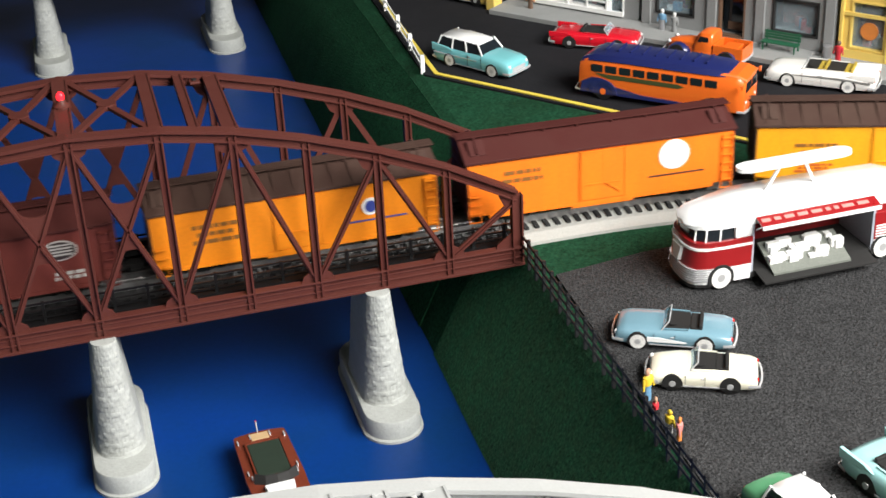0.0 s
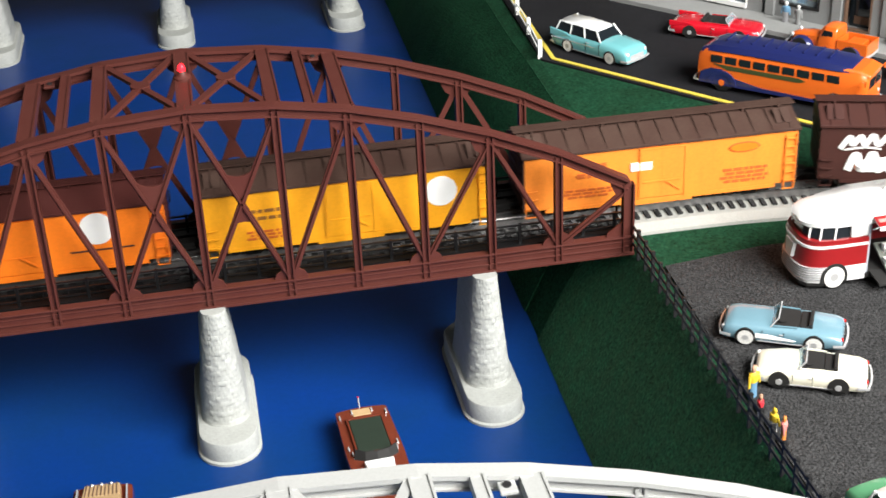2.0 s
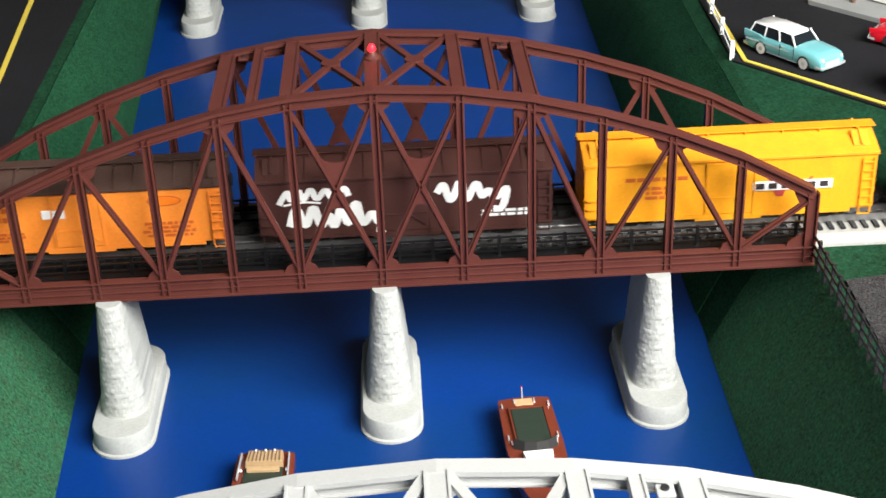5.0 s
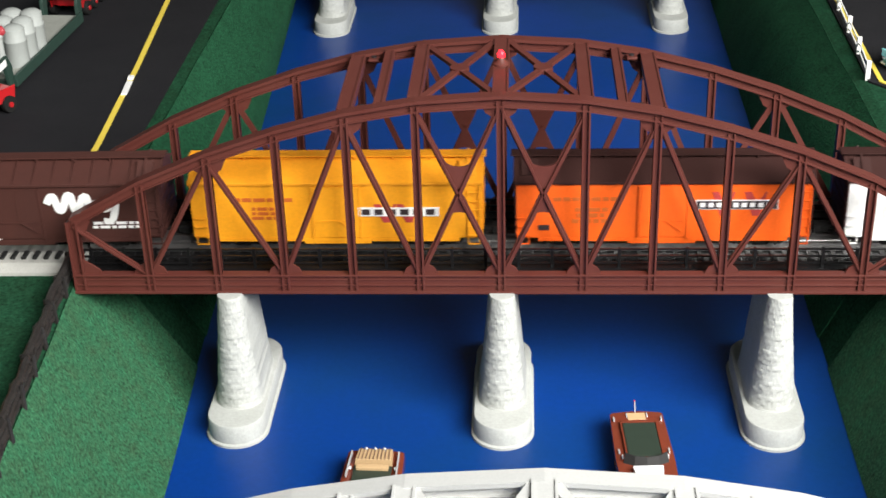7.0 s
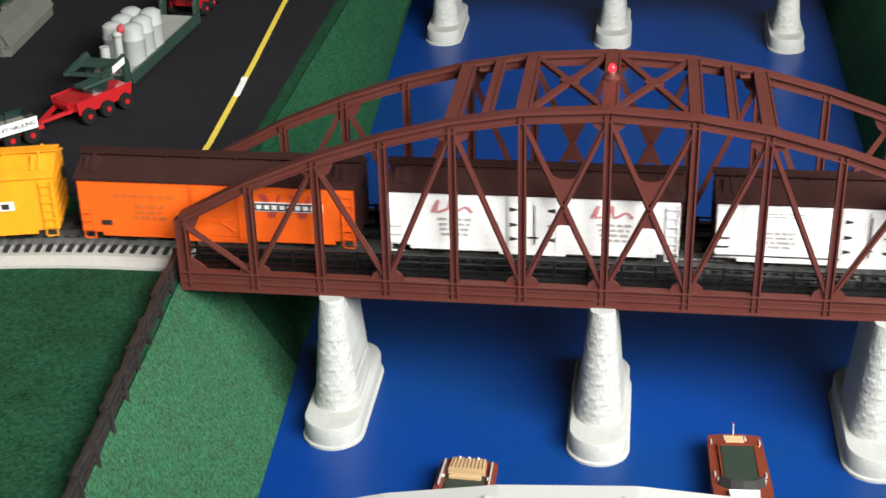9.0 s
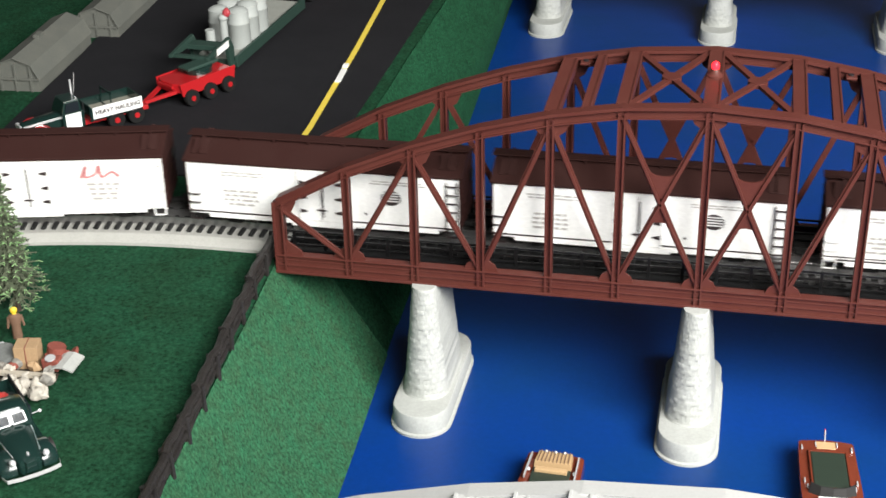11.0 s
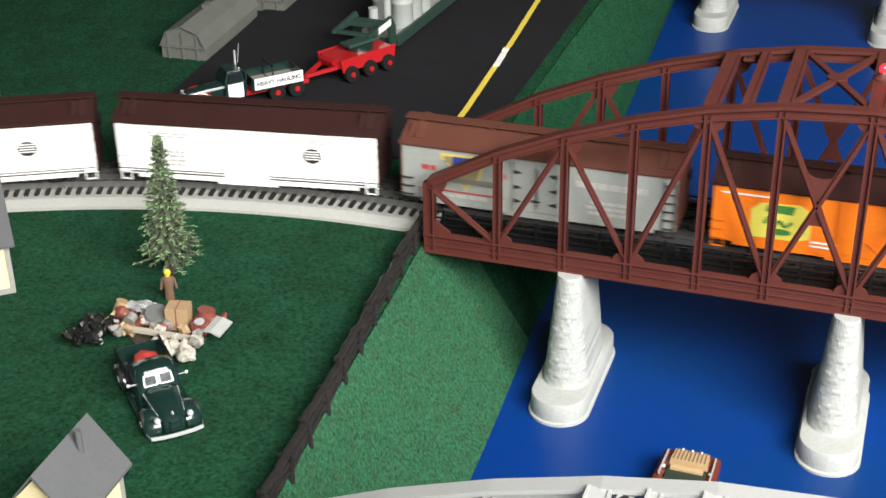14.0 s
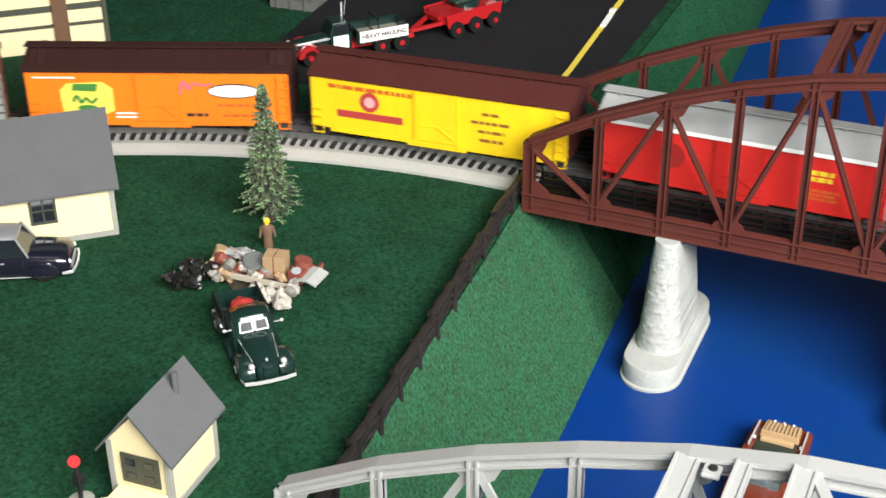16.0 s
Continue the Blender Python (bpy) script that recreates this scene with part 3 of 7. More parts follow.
def rail_car(label, side, roof, style, ends=None, ladder=None, ice_hatches=True):
    """A forty-foot refrigerator or box car; its base is at rail height, its length along x."""
    ends = ends or roof
    car = thing("railway_car", pose(0, 0, 0), label, "railway car", "cars of the freight train")
    hl, hw = CAR_L / 2, CAR_W / 2
    body = Shape().box(-hl, hl, -hw, hw, SILL, EAVE)
    bo = part("body", body, side, car, bevel=0.0008)
    for e in (-1, 1):
        gable = Shape().prism([(-hw, SILL + 0.001), (hw, SILL + 0.001), (hw, EAVE), (0, RIDGE - 0.001), (-hw, EAVE)], e * (hl - 0.001), e * (hl + 0.0006), "x")
        en = part("end_wall", gable, ends, bo)
        for k in range(5):
            part("end_rib", Shape().box(min(e * hl, e * (hl + 0.0016)), max(e * hl, e * (hl + 0.0016)), -hw + 0.006, hw - 0.006, SILL + 0.006 + k * 0.010, SILL + 0.0085 + k * 0.010), ends, en)
    part("side_sill", Shape().box(-hl + 0.02, hl - 0.02, -hw - 0.0005, -hw + 0.002, SILL - 0.003, SILL + 0.0005).box(-0.03, 0.03, -hw, -hw + 0.003, SILL - 0.0055, SILL), side, bo)
    # roof with a slight pitch, cross seams, running board and hatches
    rf = Shape().prism([(-hw - 0.002, EAVE - 0.0008), (-hw - 0.002, EAVE + 0.0018), (0, RIDGE + 0.0015), (hw + 0.002, EAVE + 0.0018), (hw + 0.002, EAVE - 0.0008), (0, RIDGE - 0.002)], -hl - 0.0018, hl + 0.0018, "x")
    ro = part("roof", rf, roof, car, bevel=0.0004)
    for k in range(15 if roof in (ROOF_TAN, BROWN_SIDE) else 0):
        x = -hl + 0.008 + k * (CAR_L - 0.016) / 14
        seam = Shape()
        for s in (-1, 1):
            seam.beam((x, s * (hw + 0.0015), EAVE + 0.0020), (x, s * 0.006, RIDGE + 0.0010), 0.0010, 0.0009)
        part("roof_seam", seam, roof, ro)
    for y in (-0.0047, 0.0, 0.0047):
        part("running_board", Shape().box(-hl - 0.004, hl + 0.004, y - 0.0021, y + 0.0021, RIDGE + 0.0025, RIDGE + 0.0037), roof, ro)
    for k in range(8):
        part("board_bracket", Shape().box(-hl + 0.012 + k * 0.0335, -hl + 0.0135 + k * 0.0335, -0.0068, 0.0068, RIDGE, RIDGE + 0.0026), roof, ro)
    if ice_hatches:
        for ex in (-1, 1):
            for s in (-1, 1):
                hatch = Shape().beam((ex * (hl - 0.0125), s * (hw - 0.006), EAVE + 0.0042), (ex * (hl - 0.0125), s * 0.010, RIDGE + 0.0008), 0.0150, 0.0028)
                ho = part("ice_hatch", hatch, roof, ro, bevel=0.0004)
                part("hatch_bar", Shape().beam((ex * (hl - 0.0125), s * (hw - 0.005), EAVE + 0.0066), (ex * (hl - 0.0125), s * 0.009, RIDGE + 0.0032), 0.0016, 0.0016), roof, ho)
    # door with its frame, battens and hinges
    door = part("door", Shape().box(-0.0205, 0.0205, -hw - 0.0011, -hw + 0.001, SILL + 0.0015, EAVE - 0.004), side, car, bevel=0.0003)
    part("door_frame", sum_boxes([(-0.0222, -0.0208, -hw - 0.0016, -hw, SILL, EAVE - 0.003), (0.0208, 0.0222, -hw - 0.0016, -hw, SILL, EAVE - 0.003), (-0.0222, 0.0222, -hw - 0.0016, -hw, EAVE - 0.004, EAVE - 0.0025)]), side, door)
    part("door_seam", Shape().box(-0.0003, 0.0003, -hw - 0.0013, -hw, SILL + 0.002, EAVE - 0.0045), INK if style in ("hinge", "grey") else side, door)
    if style in ("hinge", "grey", "script"):
        for s in (-1, 1):
            for z in (SILL + 0.011, SILL + 0.025, SILL + 0.040):
                part("hinge", Shape().prism([(s * 0.0205, z - 0.0021), (s * 0.0205, z + 0.0021), (s * 0.0135, z + 0.0006), (s * 0.0135, z - 0.0006)], -hw - 0.0019, -hw - 0.0009), INK, door)
        part("latch_bar", Shape().cyl((0.0018, -hw - 0.002, SILL + 0.006), (0.0018, -hw - 0.002, EAVE - 0.009), 0.0007, n=6).box(-0.004, 0.005, -hw - 0.0022, -hw - 0.001, SILL + 0.012, SILL + 0.0135), INK, door)
    else:
        part("latch_bar", Shape().box(-0.018, 0.018, -hw - 0.0018, -hw - 0.001, SILL + 0.017, SILL + 0.0182).beam((0.002, -hw - 0.0018, SILL + 0.018), (0.017, -hw - 0.0018, SILL + 0.007), 0.001, 0.001), side, door)
    # ladders, grab irons, brake wheel
    lm = ladder or side
    for ex in (-1, 1):
        x0, x1 = sorted((ex * (hl - 0.0015), ex * (hl - 0.0125)))
        zt = EAVE - 0.004
        lad = Shape()
        if ex == 1:
            lad.box(x0, x0 + 0.0009, -hw - 0.0024, -hw - 0.0012, SILL - 0.004, zt).box(x1 - 0.0009, x1, -hw - 0.0024, -hw - 0.0012, SILL - 0.004, zt)
            nr = 6
        else:
            nr = 3
        for k in range(nr):
            z = SILL + 0.003 + k * 0.0085
            rung = lad if ex == 1 else Shape()
            rung.box(x0, x1, -hw - 0.0026, -hw - 0.0016, z, z + 0.0011)
            rung.box(x0, x0 + 0.0009, -hw - 0.002, -hw, z, z + 0.0011).box(x1 - 0.0009, x1, -hw - 0.002, -hw, z, z + 0.0011)
            if ex == -1:
                part("grab_iron", rung, lm, car)
        if ex == 1:
            part("ladder", lad, lm, car)
        part("step", Shape().box(x0, x0 + 0.0008, -hw, -hw + 0.001, SILL - 0.006, SILL).box(x1 - 0.0008, x1, -hw, -hw + 0.001, SILL - 0.006, SILL).box(x0, x1, -hw, -hw + 0.001, SILL - 0.0068, SILL - 0.0058), lm, car)
    part("brake_wheel", Shape().cyl((hl + 0.003, 0.010, EAVE - 0.014), (hl + 0.0042, 0.010, EAVE - 0.014), 0.006, n=14), FRAME_BLACK, car)
    # underframe and bogies
    uf = Shape().box(-hl + 0.004, hl - 0.004, -0.010, 0.010, SILL - 0.006, SILL).box(-0.04, 0.04, -0.024, 0.024, SILL - 0.003, SILL)
    uf.cyl((-0.03, -0.014, SILL - 0.006), (-0.008, -0.014, SILL - 0.006), 0.0045, n=10).box(0.012, 0.030, -0.025, -0.012, SILL - 0.009, SILL)
    part("underframe", uf, FRAME_BLACK, car)
    for ex in (-1, 1):
        cx = ex * 0.088
        bg = Shape()
        for s in (-1, 1):
            y = s * 0.0215
            bg.prism([(cx - 0.024, 0.009), (cx - 0.021, 0.0125), (cx - 0.009, 0.0125), (cx - 0.005, 0.0135), (cx + 0.005, 0.0135), (cx + 0.009, 0.0125), (cx + 0.021, 0.0125), (cx + 0.024, 0.009),
                      (cx + 0.020, 0.0055), (cx + 0.010, 0.0055), (cx + 0.006, 0.002), (cx - 0.006, 0.002), (cx - 0.010, 0.0055), (cx - 0.020, 0.0055)], y - 0.0018, y + 0.0018)
            for k in (-1, 1):
                bg.cyl((cx + k * 0.0165, y - s * 0.001, 0.0085), (cx + k * 0.0165, y + s * 0.0036, 0.0085), 0.0036, n=10)
        bg.box(cx - 0.005, cx + 0.005, -0.021, 0.021, 0.005, 0.0115)
        bo2 = part("bogie", bg, FRAME_BLACK, car)
        for k in (-1, 1):
            wx = cx + k * 0.0165
            ws = Shape()
            for s in (-1, 1):
                ws.cyl((wx, s * 0.0150, 0.0085), (wx, s * 0.0185, 0.0085), 0.0083, n=18)
                ws.cyl((wx, s * 0.0140, 0.0085), (wx, s * 0.0152, 0.0085), 0.0098, n=18)
            ws.cyl((wx, -0.019, 0.0085), (wx, 0.019, 0.0085), 0.0015, n=8)
            part("wheelset", ws, WHEEL_STEEL, bo2)
        part("coupler", Shape().box(min(ex * (hl - 0.01), ex * (hl + 0.0145)), max(ex * (hl - 0.01), ex * (hl + 0.0145)), -0.003, 0.003, 0.0065, 0.0105)
             .box(min(ex * (hl + 0.0085), ex * (hl + 0.0150)), max(ex * (hl + 0.0085), ex * (hl + 0.0150)), -0.0055, 0.0055, 0.005, 0.012), FRAME_BLACK, car, bevel=0.0005)
    return car


def sum_boxes(boxes):
    s = Shape()
    for b in boxes:
        s.box(*b)
    return s


def lettering(car, shape, mat_, label, name="lettering"):
    return part(name, shape, mat_, car, label)


TRAIN = []
# 0 to 15 in running order; the sides face the river's near bank
c = rail_car("oxide red box car with a round black herald", OXIDE_SIDE, ROOF_RED, "plain", ice_hatches=False)
lettering(c, disc(0.083, SILL + 0.036, 0.0150, rz=0.0095), INK_GREY, "pale oval herald", "herald")
lettering(c, disc(0.083, SILL + 0.036, 0.0138, 0.001, rz=0.0083), INK, "black oval herald", "herald")
lettering(c, sum_boxes([(0.0725, 0.0935, -CAR_W / 2 - 0.0013, -CAR_W / 2, SILL + 0.0315 + k * 0.0030, SILL + 0.0330 + k * 0.0030) for k in range(4)]), INK_GREY, "pale bars in the herald")
lettering(c, bars(0.075, 0.105, SILL + 0.007, SILL + 0.016, 2, 3), INK_GREY, "pale unreadable lettering")
TRAIN.append((c, -1))
c = rail_car("yellow-orange refrigerator car with a small blue and white herald", YELLOW_ORANGE, ROOF_TAN, "plain")
lettering(c, disc(0.067, SILL + 0.030, 0.0085), WHITE, "white round herald", "herald")
lettering(c, disc(0.067, SILL + 0.030, 0.0058, 0.001), INK_BLUE, "blue ring of the herald", "herald")
lettering(c, bars(-0.095, -0.05, SILL + 0.018, SILL + 0.040, 3, 4, 0.5), INK_SOFT, "blue unreadable lettering")
lettering(c, plate(0.045, 0.100, SILL + 0.016, SILL + 0.0175), INK_BLUE, "thin blue line", "rule")
TRAIN.append((c, 0))
c = rail_car("bright orange refrigerator car with a large white disc", ORANGE, ROOF_RED, "plain", ladder=ORANGE)
lettering(c, disc(0.070, SILL + 0.0365, 0.0150), WHITE, "large white round herald", "herald")
lettering(c, bars(-0.100, -0.055, SILL + 0.028, SILL + 0.044, 2, 6, 0.55), INK_SOFT, "dark car marks as bars")
lettering(c, bars(-0.095, -0.075, SILL + 0.006, SILL + 0.010, 1, 7), INK_FAINT, "small faded lettering")
lettering(c, plate(0.045, 0.100, SILL + 0.0155, SILL + 0.0168), INK, "thin dark line", "rule")
TRAIN.append((c, 1))
c = rail_car("golden yellow refrigerator car with a white disc and dark roof", GOLD, ROOF_TAN, "plain", ladder=GOLD)
lettering(c, disc(0.083, SILL + 0.033, 0.0145), WHITE, "large white round herald", "herald")
lettering(c, bars(-0.095, -0.050, SILL + 0.024, SILL + 0.038, 2, 8, 0.55), INK_SOFT, "dark car marks as bars")
lettering(c, bars(-0.095, -0.055, SILL + 0.006, SILL + 0.016, 3, 9), INK_FAINT, "small faded lettering")
TRAIN.append((c, 2))
c = rail_car("light orange refrigerator car with red car marks and a white placard", side_paint("reefer_light_orange", (0.82, 0.24, 0.03)), ROOF_TAN, "plain")
lettering(c, bars(-0.085, -0.050, SILL + 0.026, SILL + 0.044, 2, 10, 0.5), INK_FAINT, "faded red car marks as bars")
lettering(c, bars(-0.095, -0.045, SILL + 0.008, SILL + 0.018, 3, 11), INK_FAINT, "small faded lettering")
lettering(c, plate(-0.030, -0.010, SILL + 0.030, SILL + 0.038, 0.0013), WHITE, "white placard", "placard")
lettering(c, disc(0.078, SILL + 0.042, 0.015, rz=0.005), INK_FAINT, "faded oval herald", "herald")
lettering(c, disc(0.078, SILL + 0.042, 0.0135, 0.001, rz=0.004), ORANGE, "orange centre of the herald", "herald")
lettering(c, bars(0.055, 0.105, SILL + 0.006, SILL + 0.022, 4, 12), INK_FAINT, "small faded lettering")
TRAIN.append((c, 3))
c = rail_car("dark brown billboard car with white script on its side", BROWN_SIDE, BROWN_SIDE, "plain")
z = SILL
lettering(c, swash([(-0.112, z + 0.032), (-0.104, z + 0.044), (-0.101, z + 0.036), (-0.094, z + 0.045), (-0.090, z + 0.036), (-0.083, z + 0.046), (-0.078, z + 0.036), (-0.070, z + 0.045), (-0.064, z + 0.036), (-0.054, z + 0.046), (-0.050, z + 0.038)], 0.0042), WHITE, "upper row of white script strokes", "script")
lettering(c, swash([(-0.108, z + 0.031), (-0.090, z + 0.0335), (-0.075, z + 0.032)], 0.002), WHITE, "white underline stroke", "script")
lettering(c, swash([(-0.104, z + 0.010), (-0.097, z + 0.027), (-0.090, z + 0.010), (-0.082, z + 0.028), (-0.076, z + 0.010), (-0.069, z + 0.020), (-0.064, z + 0.009), (-0.056, z + 0.030), (-0.052, z + 0.010), (-0.044, z + 0.031), (-0.039, z + 0.010), (-0.030, z + 0.020), (-0.024, z + 0.010), (-0.016, z + 0.022), (-0.020, z + 0.004), (-0.027, z + 0.003)], 0.0056), WHITE, "large white script strokes", "script")
lettering(c, swash([(0.028, z + 0.036), (0.034, z + 0.044), (0.040, z + 0.028), (0.049, z + 0.046), (0.054, z + 0.028), (0.063, z + 0.044), (0.068, z + 0.031), (0.074, z + 0.037), (0.080, z + 0.029), (0.090, z + 0.038), (0.086, z + 0.020), (0.078, z + 0.019)], 0.0052), WHITE, "large white script strokes", "script")
lettering(c, bars(0.066, 0.112, z + 0.010, z + 0.018, 2, 13, 0.4), WHITE, "two small white lines as bars")
TRAIN.append((c, 4))
c = rail_car("golden yellow refrigerator car with a white banner and red mark", side_paint("reefer_amber", (0.80, 0.32, 0.012)), side_paint("roof_amber", (0.76, 0.29, 0.012)), "plain")
lettering(c, bars(-0.095, -0.035, z + 0.036, z + 0.041, 1, 14, 0.3), INK_FAINT, "faded red line of words")
lettering(c, bars(-0.080, -0.050, z + 0.018, z + 0.032, 3, 15), INK_FAINT, "faded red car marks")
for x in (0.042, 0.062):
    lettering(c, Shape().prism([(x - 0.008, z + 0.034), (x - 0.002, z + 0.034), (x + 0.004, z + 0.022), (x + 0.010, z + 0.034), (x + 0.012, z + 0.034), (x + 0.006, z + 0.016), (x, z + 0.016)], -CAR_W / 2 - 0.0006, -CAR_W / 2), INK_RED, "red emblem behind the banner", "emblem")
lettering(c, plate(0.020, 0.092, z + 0.0225, z + 0.0310, 0.0012), WHITE, "white banner", "banner")
lettering(c, sum_boxes([(0.023 + k * 0.0115, 0.0305 + k * 0.0115, -CAR_W / 2 - 0.0016, -CAR_W / 2, z + 0.0240, z + 0.0295) for k in range(6)]), INK, "dark blocks on the banner")
TRAIN.append((c, 5))
c = rail_car("vivid orange refrigerator car with a black banner and brown roof", DEEP_ORANGE, ROOF_BROWN, "plain")
lettering(c, bars(-0.100, -0.035, z + 0.036, z + 0.041, 1, 16, 0.3), INK_FAINT, "faded red line of words")
lettering(c, bars(-0.080, -0.045, z + 0.014, z + 0.031, 3, 17), INK_FAINT, "faded red car marks")
lettering(c, plate(-0.110, -0.100, z + 0.008, z + 0.013), INK, "small black placard", "placard")
for x in (0.050, 0.078):
    lettering(c, Shape().prism([(x - 0.008, z + 0.045), (x - 0.002, z + 0.045), (x + 0.004, z + 0.032), (x + 0.010, z + 0.045), (x + 0.012, z + 0.045), (x + 0.006, z + 0.022), (x, z + 0.022)], -CAR_W / 2 - 0.0006, -CAR_W / 2), INK_RED, "red emblem behind the banner", "emblem")
lettering(c, plate(0.028, 0.100, z + 0.0285, z + 0.0375, 0.0010), WHITE, "white edge of the banner", "banner")
lettering(c, plate(0.0288, 0.0992, z + 0.0293, z + 0.0367, 0.0014), INK, "black banner", "banner")
lettering(c, sum_boxes([(0.032 + k * 0.0072, 0.0365 + k * 0.0072, -CAR_W / 2 - 0.0018, -CAR_W / 2, z + 0.0310, z + 0.0350) for k in range(9)]), WHITE, "white blocks on the banner")
TRAIN.append((c, 6))
c = rail_car("white refrigerator car with faded script and black door hinges", REEFER_WHITE, ROOF_BROWN, "script", ladder=REEFER_WHITE)
for x in (-0.090, 0.052):
    lettering(c, swash([(x, z + 0.034), (x + 0.006, z + 0.046), (x + 0.004, z + 0.035), (x + 0.014, z + 0.038), (x + 0.018, z + 0.046), (x + 0.020, z + 0.035), (x + 0.030, z + 0.040), (x + 0.036, z + 0.035)], 0.0022), material("script_faded_red", (0.55, 0.22, 0.22), 0.6), "faded red script strokes", "script")
    lettering(c, bars(x + 0.004, x + 0.036, z + 0.010, z + 0.030, 4, 18, 0.5), INK_GREY, "faded grey lettering")
TRAIN.append((c, 7))
for n, hinge in ((8, True), (9, True), (10, False), (11, False)):
    c = rail_car("white refrigerator car with a black oval herald and " + ("black door hinges" if hinge else "a sliding door"), REEFER_WHITE, ROOF_BROWN, "hinge" if hinge else "plain",
                 ladder=INK if hinge else REEFER_WHITE, ends=None if hinge else ROOF_BROWN)
    lettering(c, disc(0.066, z + 0.030, 0.0092, rz=0.0075), INK, "black oval herald", "herald")
    lettering(c, sum_boxes([(0.0585, 0.0735, -CAR_W / 2 - 0.0012, -CAR_W / 2, z + 0.0265 + k * 0.0026, z + 0.0275 + k * 0.0026) for k in range(4)]), WHITE, "white bars in the herald")
    lettering(c, bars(-0.095, -0.060, z + 0.010, z + 0.028, 4, 20 + n, 0.55), INK_GREY, "grey car marks")
    lettering(c, bars(-0.100, -0.050, z + 0.040, z + 0.046, 2, 30 + n, 0.6), INK_GREY, "grey line of words")
    lettering(c, bars(0.045, 0.100, z + 0.042, z + 0.047, 2, 40 + n, 0.6), INK_GREY, "grey line of words")
    lettering(c, plate(-CAR_L / 2, CAR_L / 2, z + 0.0022, z + 0.0034) , INK, "thin dark line along the sill", "rule")
    if not hinge:
        lettering(c, plate(-CAR_L / 2, CAR_L / 2, z + 0.0052, z + 0.0060), INK, "thin dark line along the sill", "rule")
    else:
        lettering(c, disc(0.042, z + 0.012, 0.0012), INK, "small black stud", "stud")
    TRAIN.append((c, n))
c = rail_car("weathered pale grey refrigerator car with a yellow keystone emblem", GREY_SIDE, material("roof_rust", (0.080, 0.027, 0.018), 0.65, spec=0.2, second=(0.11, 0.043, 0.028), scale=30, fine=0.1), "grey", ladder=INK)
key = [(-0.092, 0.049), (-0.042, 0.049), (-0.044, 0.042), (-0.049, 0.042), (-0.055, 0.022), (-0.062, 0.022), (-0.067, 0.013), (-0.072, 0.022), (-0.079, 0.022), (-0.085, 0.042), (-0.090, 0.042)]
lettering(c, Shape().prism([(x, SILL + zz) for x, zz in key], -CAR_W / 2 - 0.0006, -CAR_W / 2), material("emblem_yellow", (0.55, 0.42, 0.10), 0.6), "yellow keystone emblem", "emblem")
lettering(c, Shape().prism([(-0.067 + (x + 0.067) * 0.84, SILL + 0.034 + (zz - 0.034) * 0.84) for x, zz in key], -CAR_W / 2 - 0.0010, -CAR_W / 2), material("emblem_tan", (0.24, 0.20, 0.11), 0.6), "dull inner field of the emblem", "emblem")
lettering(c, plate(-0.079, -0.055, SILL + 0.036, SILL + 0.047, 0.0014), INK_BLUE, "dark blue crest", "emblem")
lettering(c, plate(-0.096, -0.038, SILL + 0.021, SILL + 0.0255, 0.0016), material("ribbon_grey", (0.16, 0.15, 0.12), 0.6), "dark ribbon across the emblem", "ribbon")
for x0, x1 in ((-0.110, -0.096), (-0.040, -0.028)):
    lettering(c, bars(x0, x1, SILL + 0.030, SILL + 0.036, 1, 51, 0.2), INK_RED, "faded red lettering")
lettering(c, plate(-0.112, -0.030, SILL + 0.0105, SILL + 0.0118), INK_RED, "thin red line", "rule")
lettering(c, bars(-0.112, -0.035, SILL + 0.004, SILL + 0.010, 1, 52, 0.5), INK_GREY, "grey lettering")
lettering(c, bars(0.030, 0.110, SILL + 0.032, SILL + 0.040, 1, 53, 0.3), INK_GREY, "grey line of words")
lettering(c, bars(0.045, 0.095, SILL + 0.006, SILL + 0.022, 3, 54, 0.5), INK_GREY, "grey lettering")
TRAIN.append((c, 12))
c = rail_car("orange refrigerator car with a yellow carton picture and oval badge", ORANGE, ROOF_BROWN, "plain")
lettering(c, Shape().prism([(-0.095, z + 0.008), (-0.056, z + 0.008), (-0.044, z + 0.012), (-0.044, z + 0.036), (-0.054, z + 0.043), (-0.089, z + 0.041), (-0.096, z + 0.034)], -CAR_W / 2 - 0.0006, -CAR_W / 2), material("carton_pale_yellow", (0.72, 0.64, 0.10), 0.5), "yellow carton picture", "emblem")
lettering(c, Shape().prism([(-0.084, z + 0.034), (-0.060, z + 0.033), (-0.058, z + 0.041), (-0.082, z + 0.041)], -CAR_W / 2 - 0.001, -CAR_W / 2), INK_GREEN, "green mark on the carton", "emblem")
lettering(c, swash([(-0.084, z + 0.022), (-0.080, z + 0.028), (-0.076, z + 0.021), (-0.071, z + 0.026), (-0.066, z + 0.021), (-0.060, z + 0.026)], 0.0026), INK_GREEN, "green script stroke on the carton", "script")
lettering(c, disc(-0.070, z + 0.0155, 0.010, 0.0011, rz=0.003), INK_GREEN, "green leaf on the carton", "emblem")
lettering(c, plate(-0.122, -0.080, z + 0.0465, z + 0.0478), WHITE, "thin white line", "rule")
lettering(c, sum_boxes([(-0.043, -0.018, -CAR_W / 2 - 0.0007, -CAR_W / 2, z + 0.005 + k * 0.004, z + 0.0065 + k * 0.004) for k in range(2)]), WHITE, "two white lines", "rule")
lettering(c, disc(0.075, z + 0.034, 0.026, 0.0006, rz=0.0078), INK, "black rim of the oval badge", "badge")
lettering(c, disc(0.075, z + 0.034, 0.0245, 0.001, rz=0.0064), WHITE, "white oval badge", "badge")
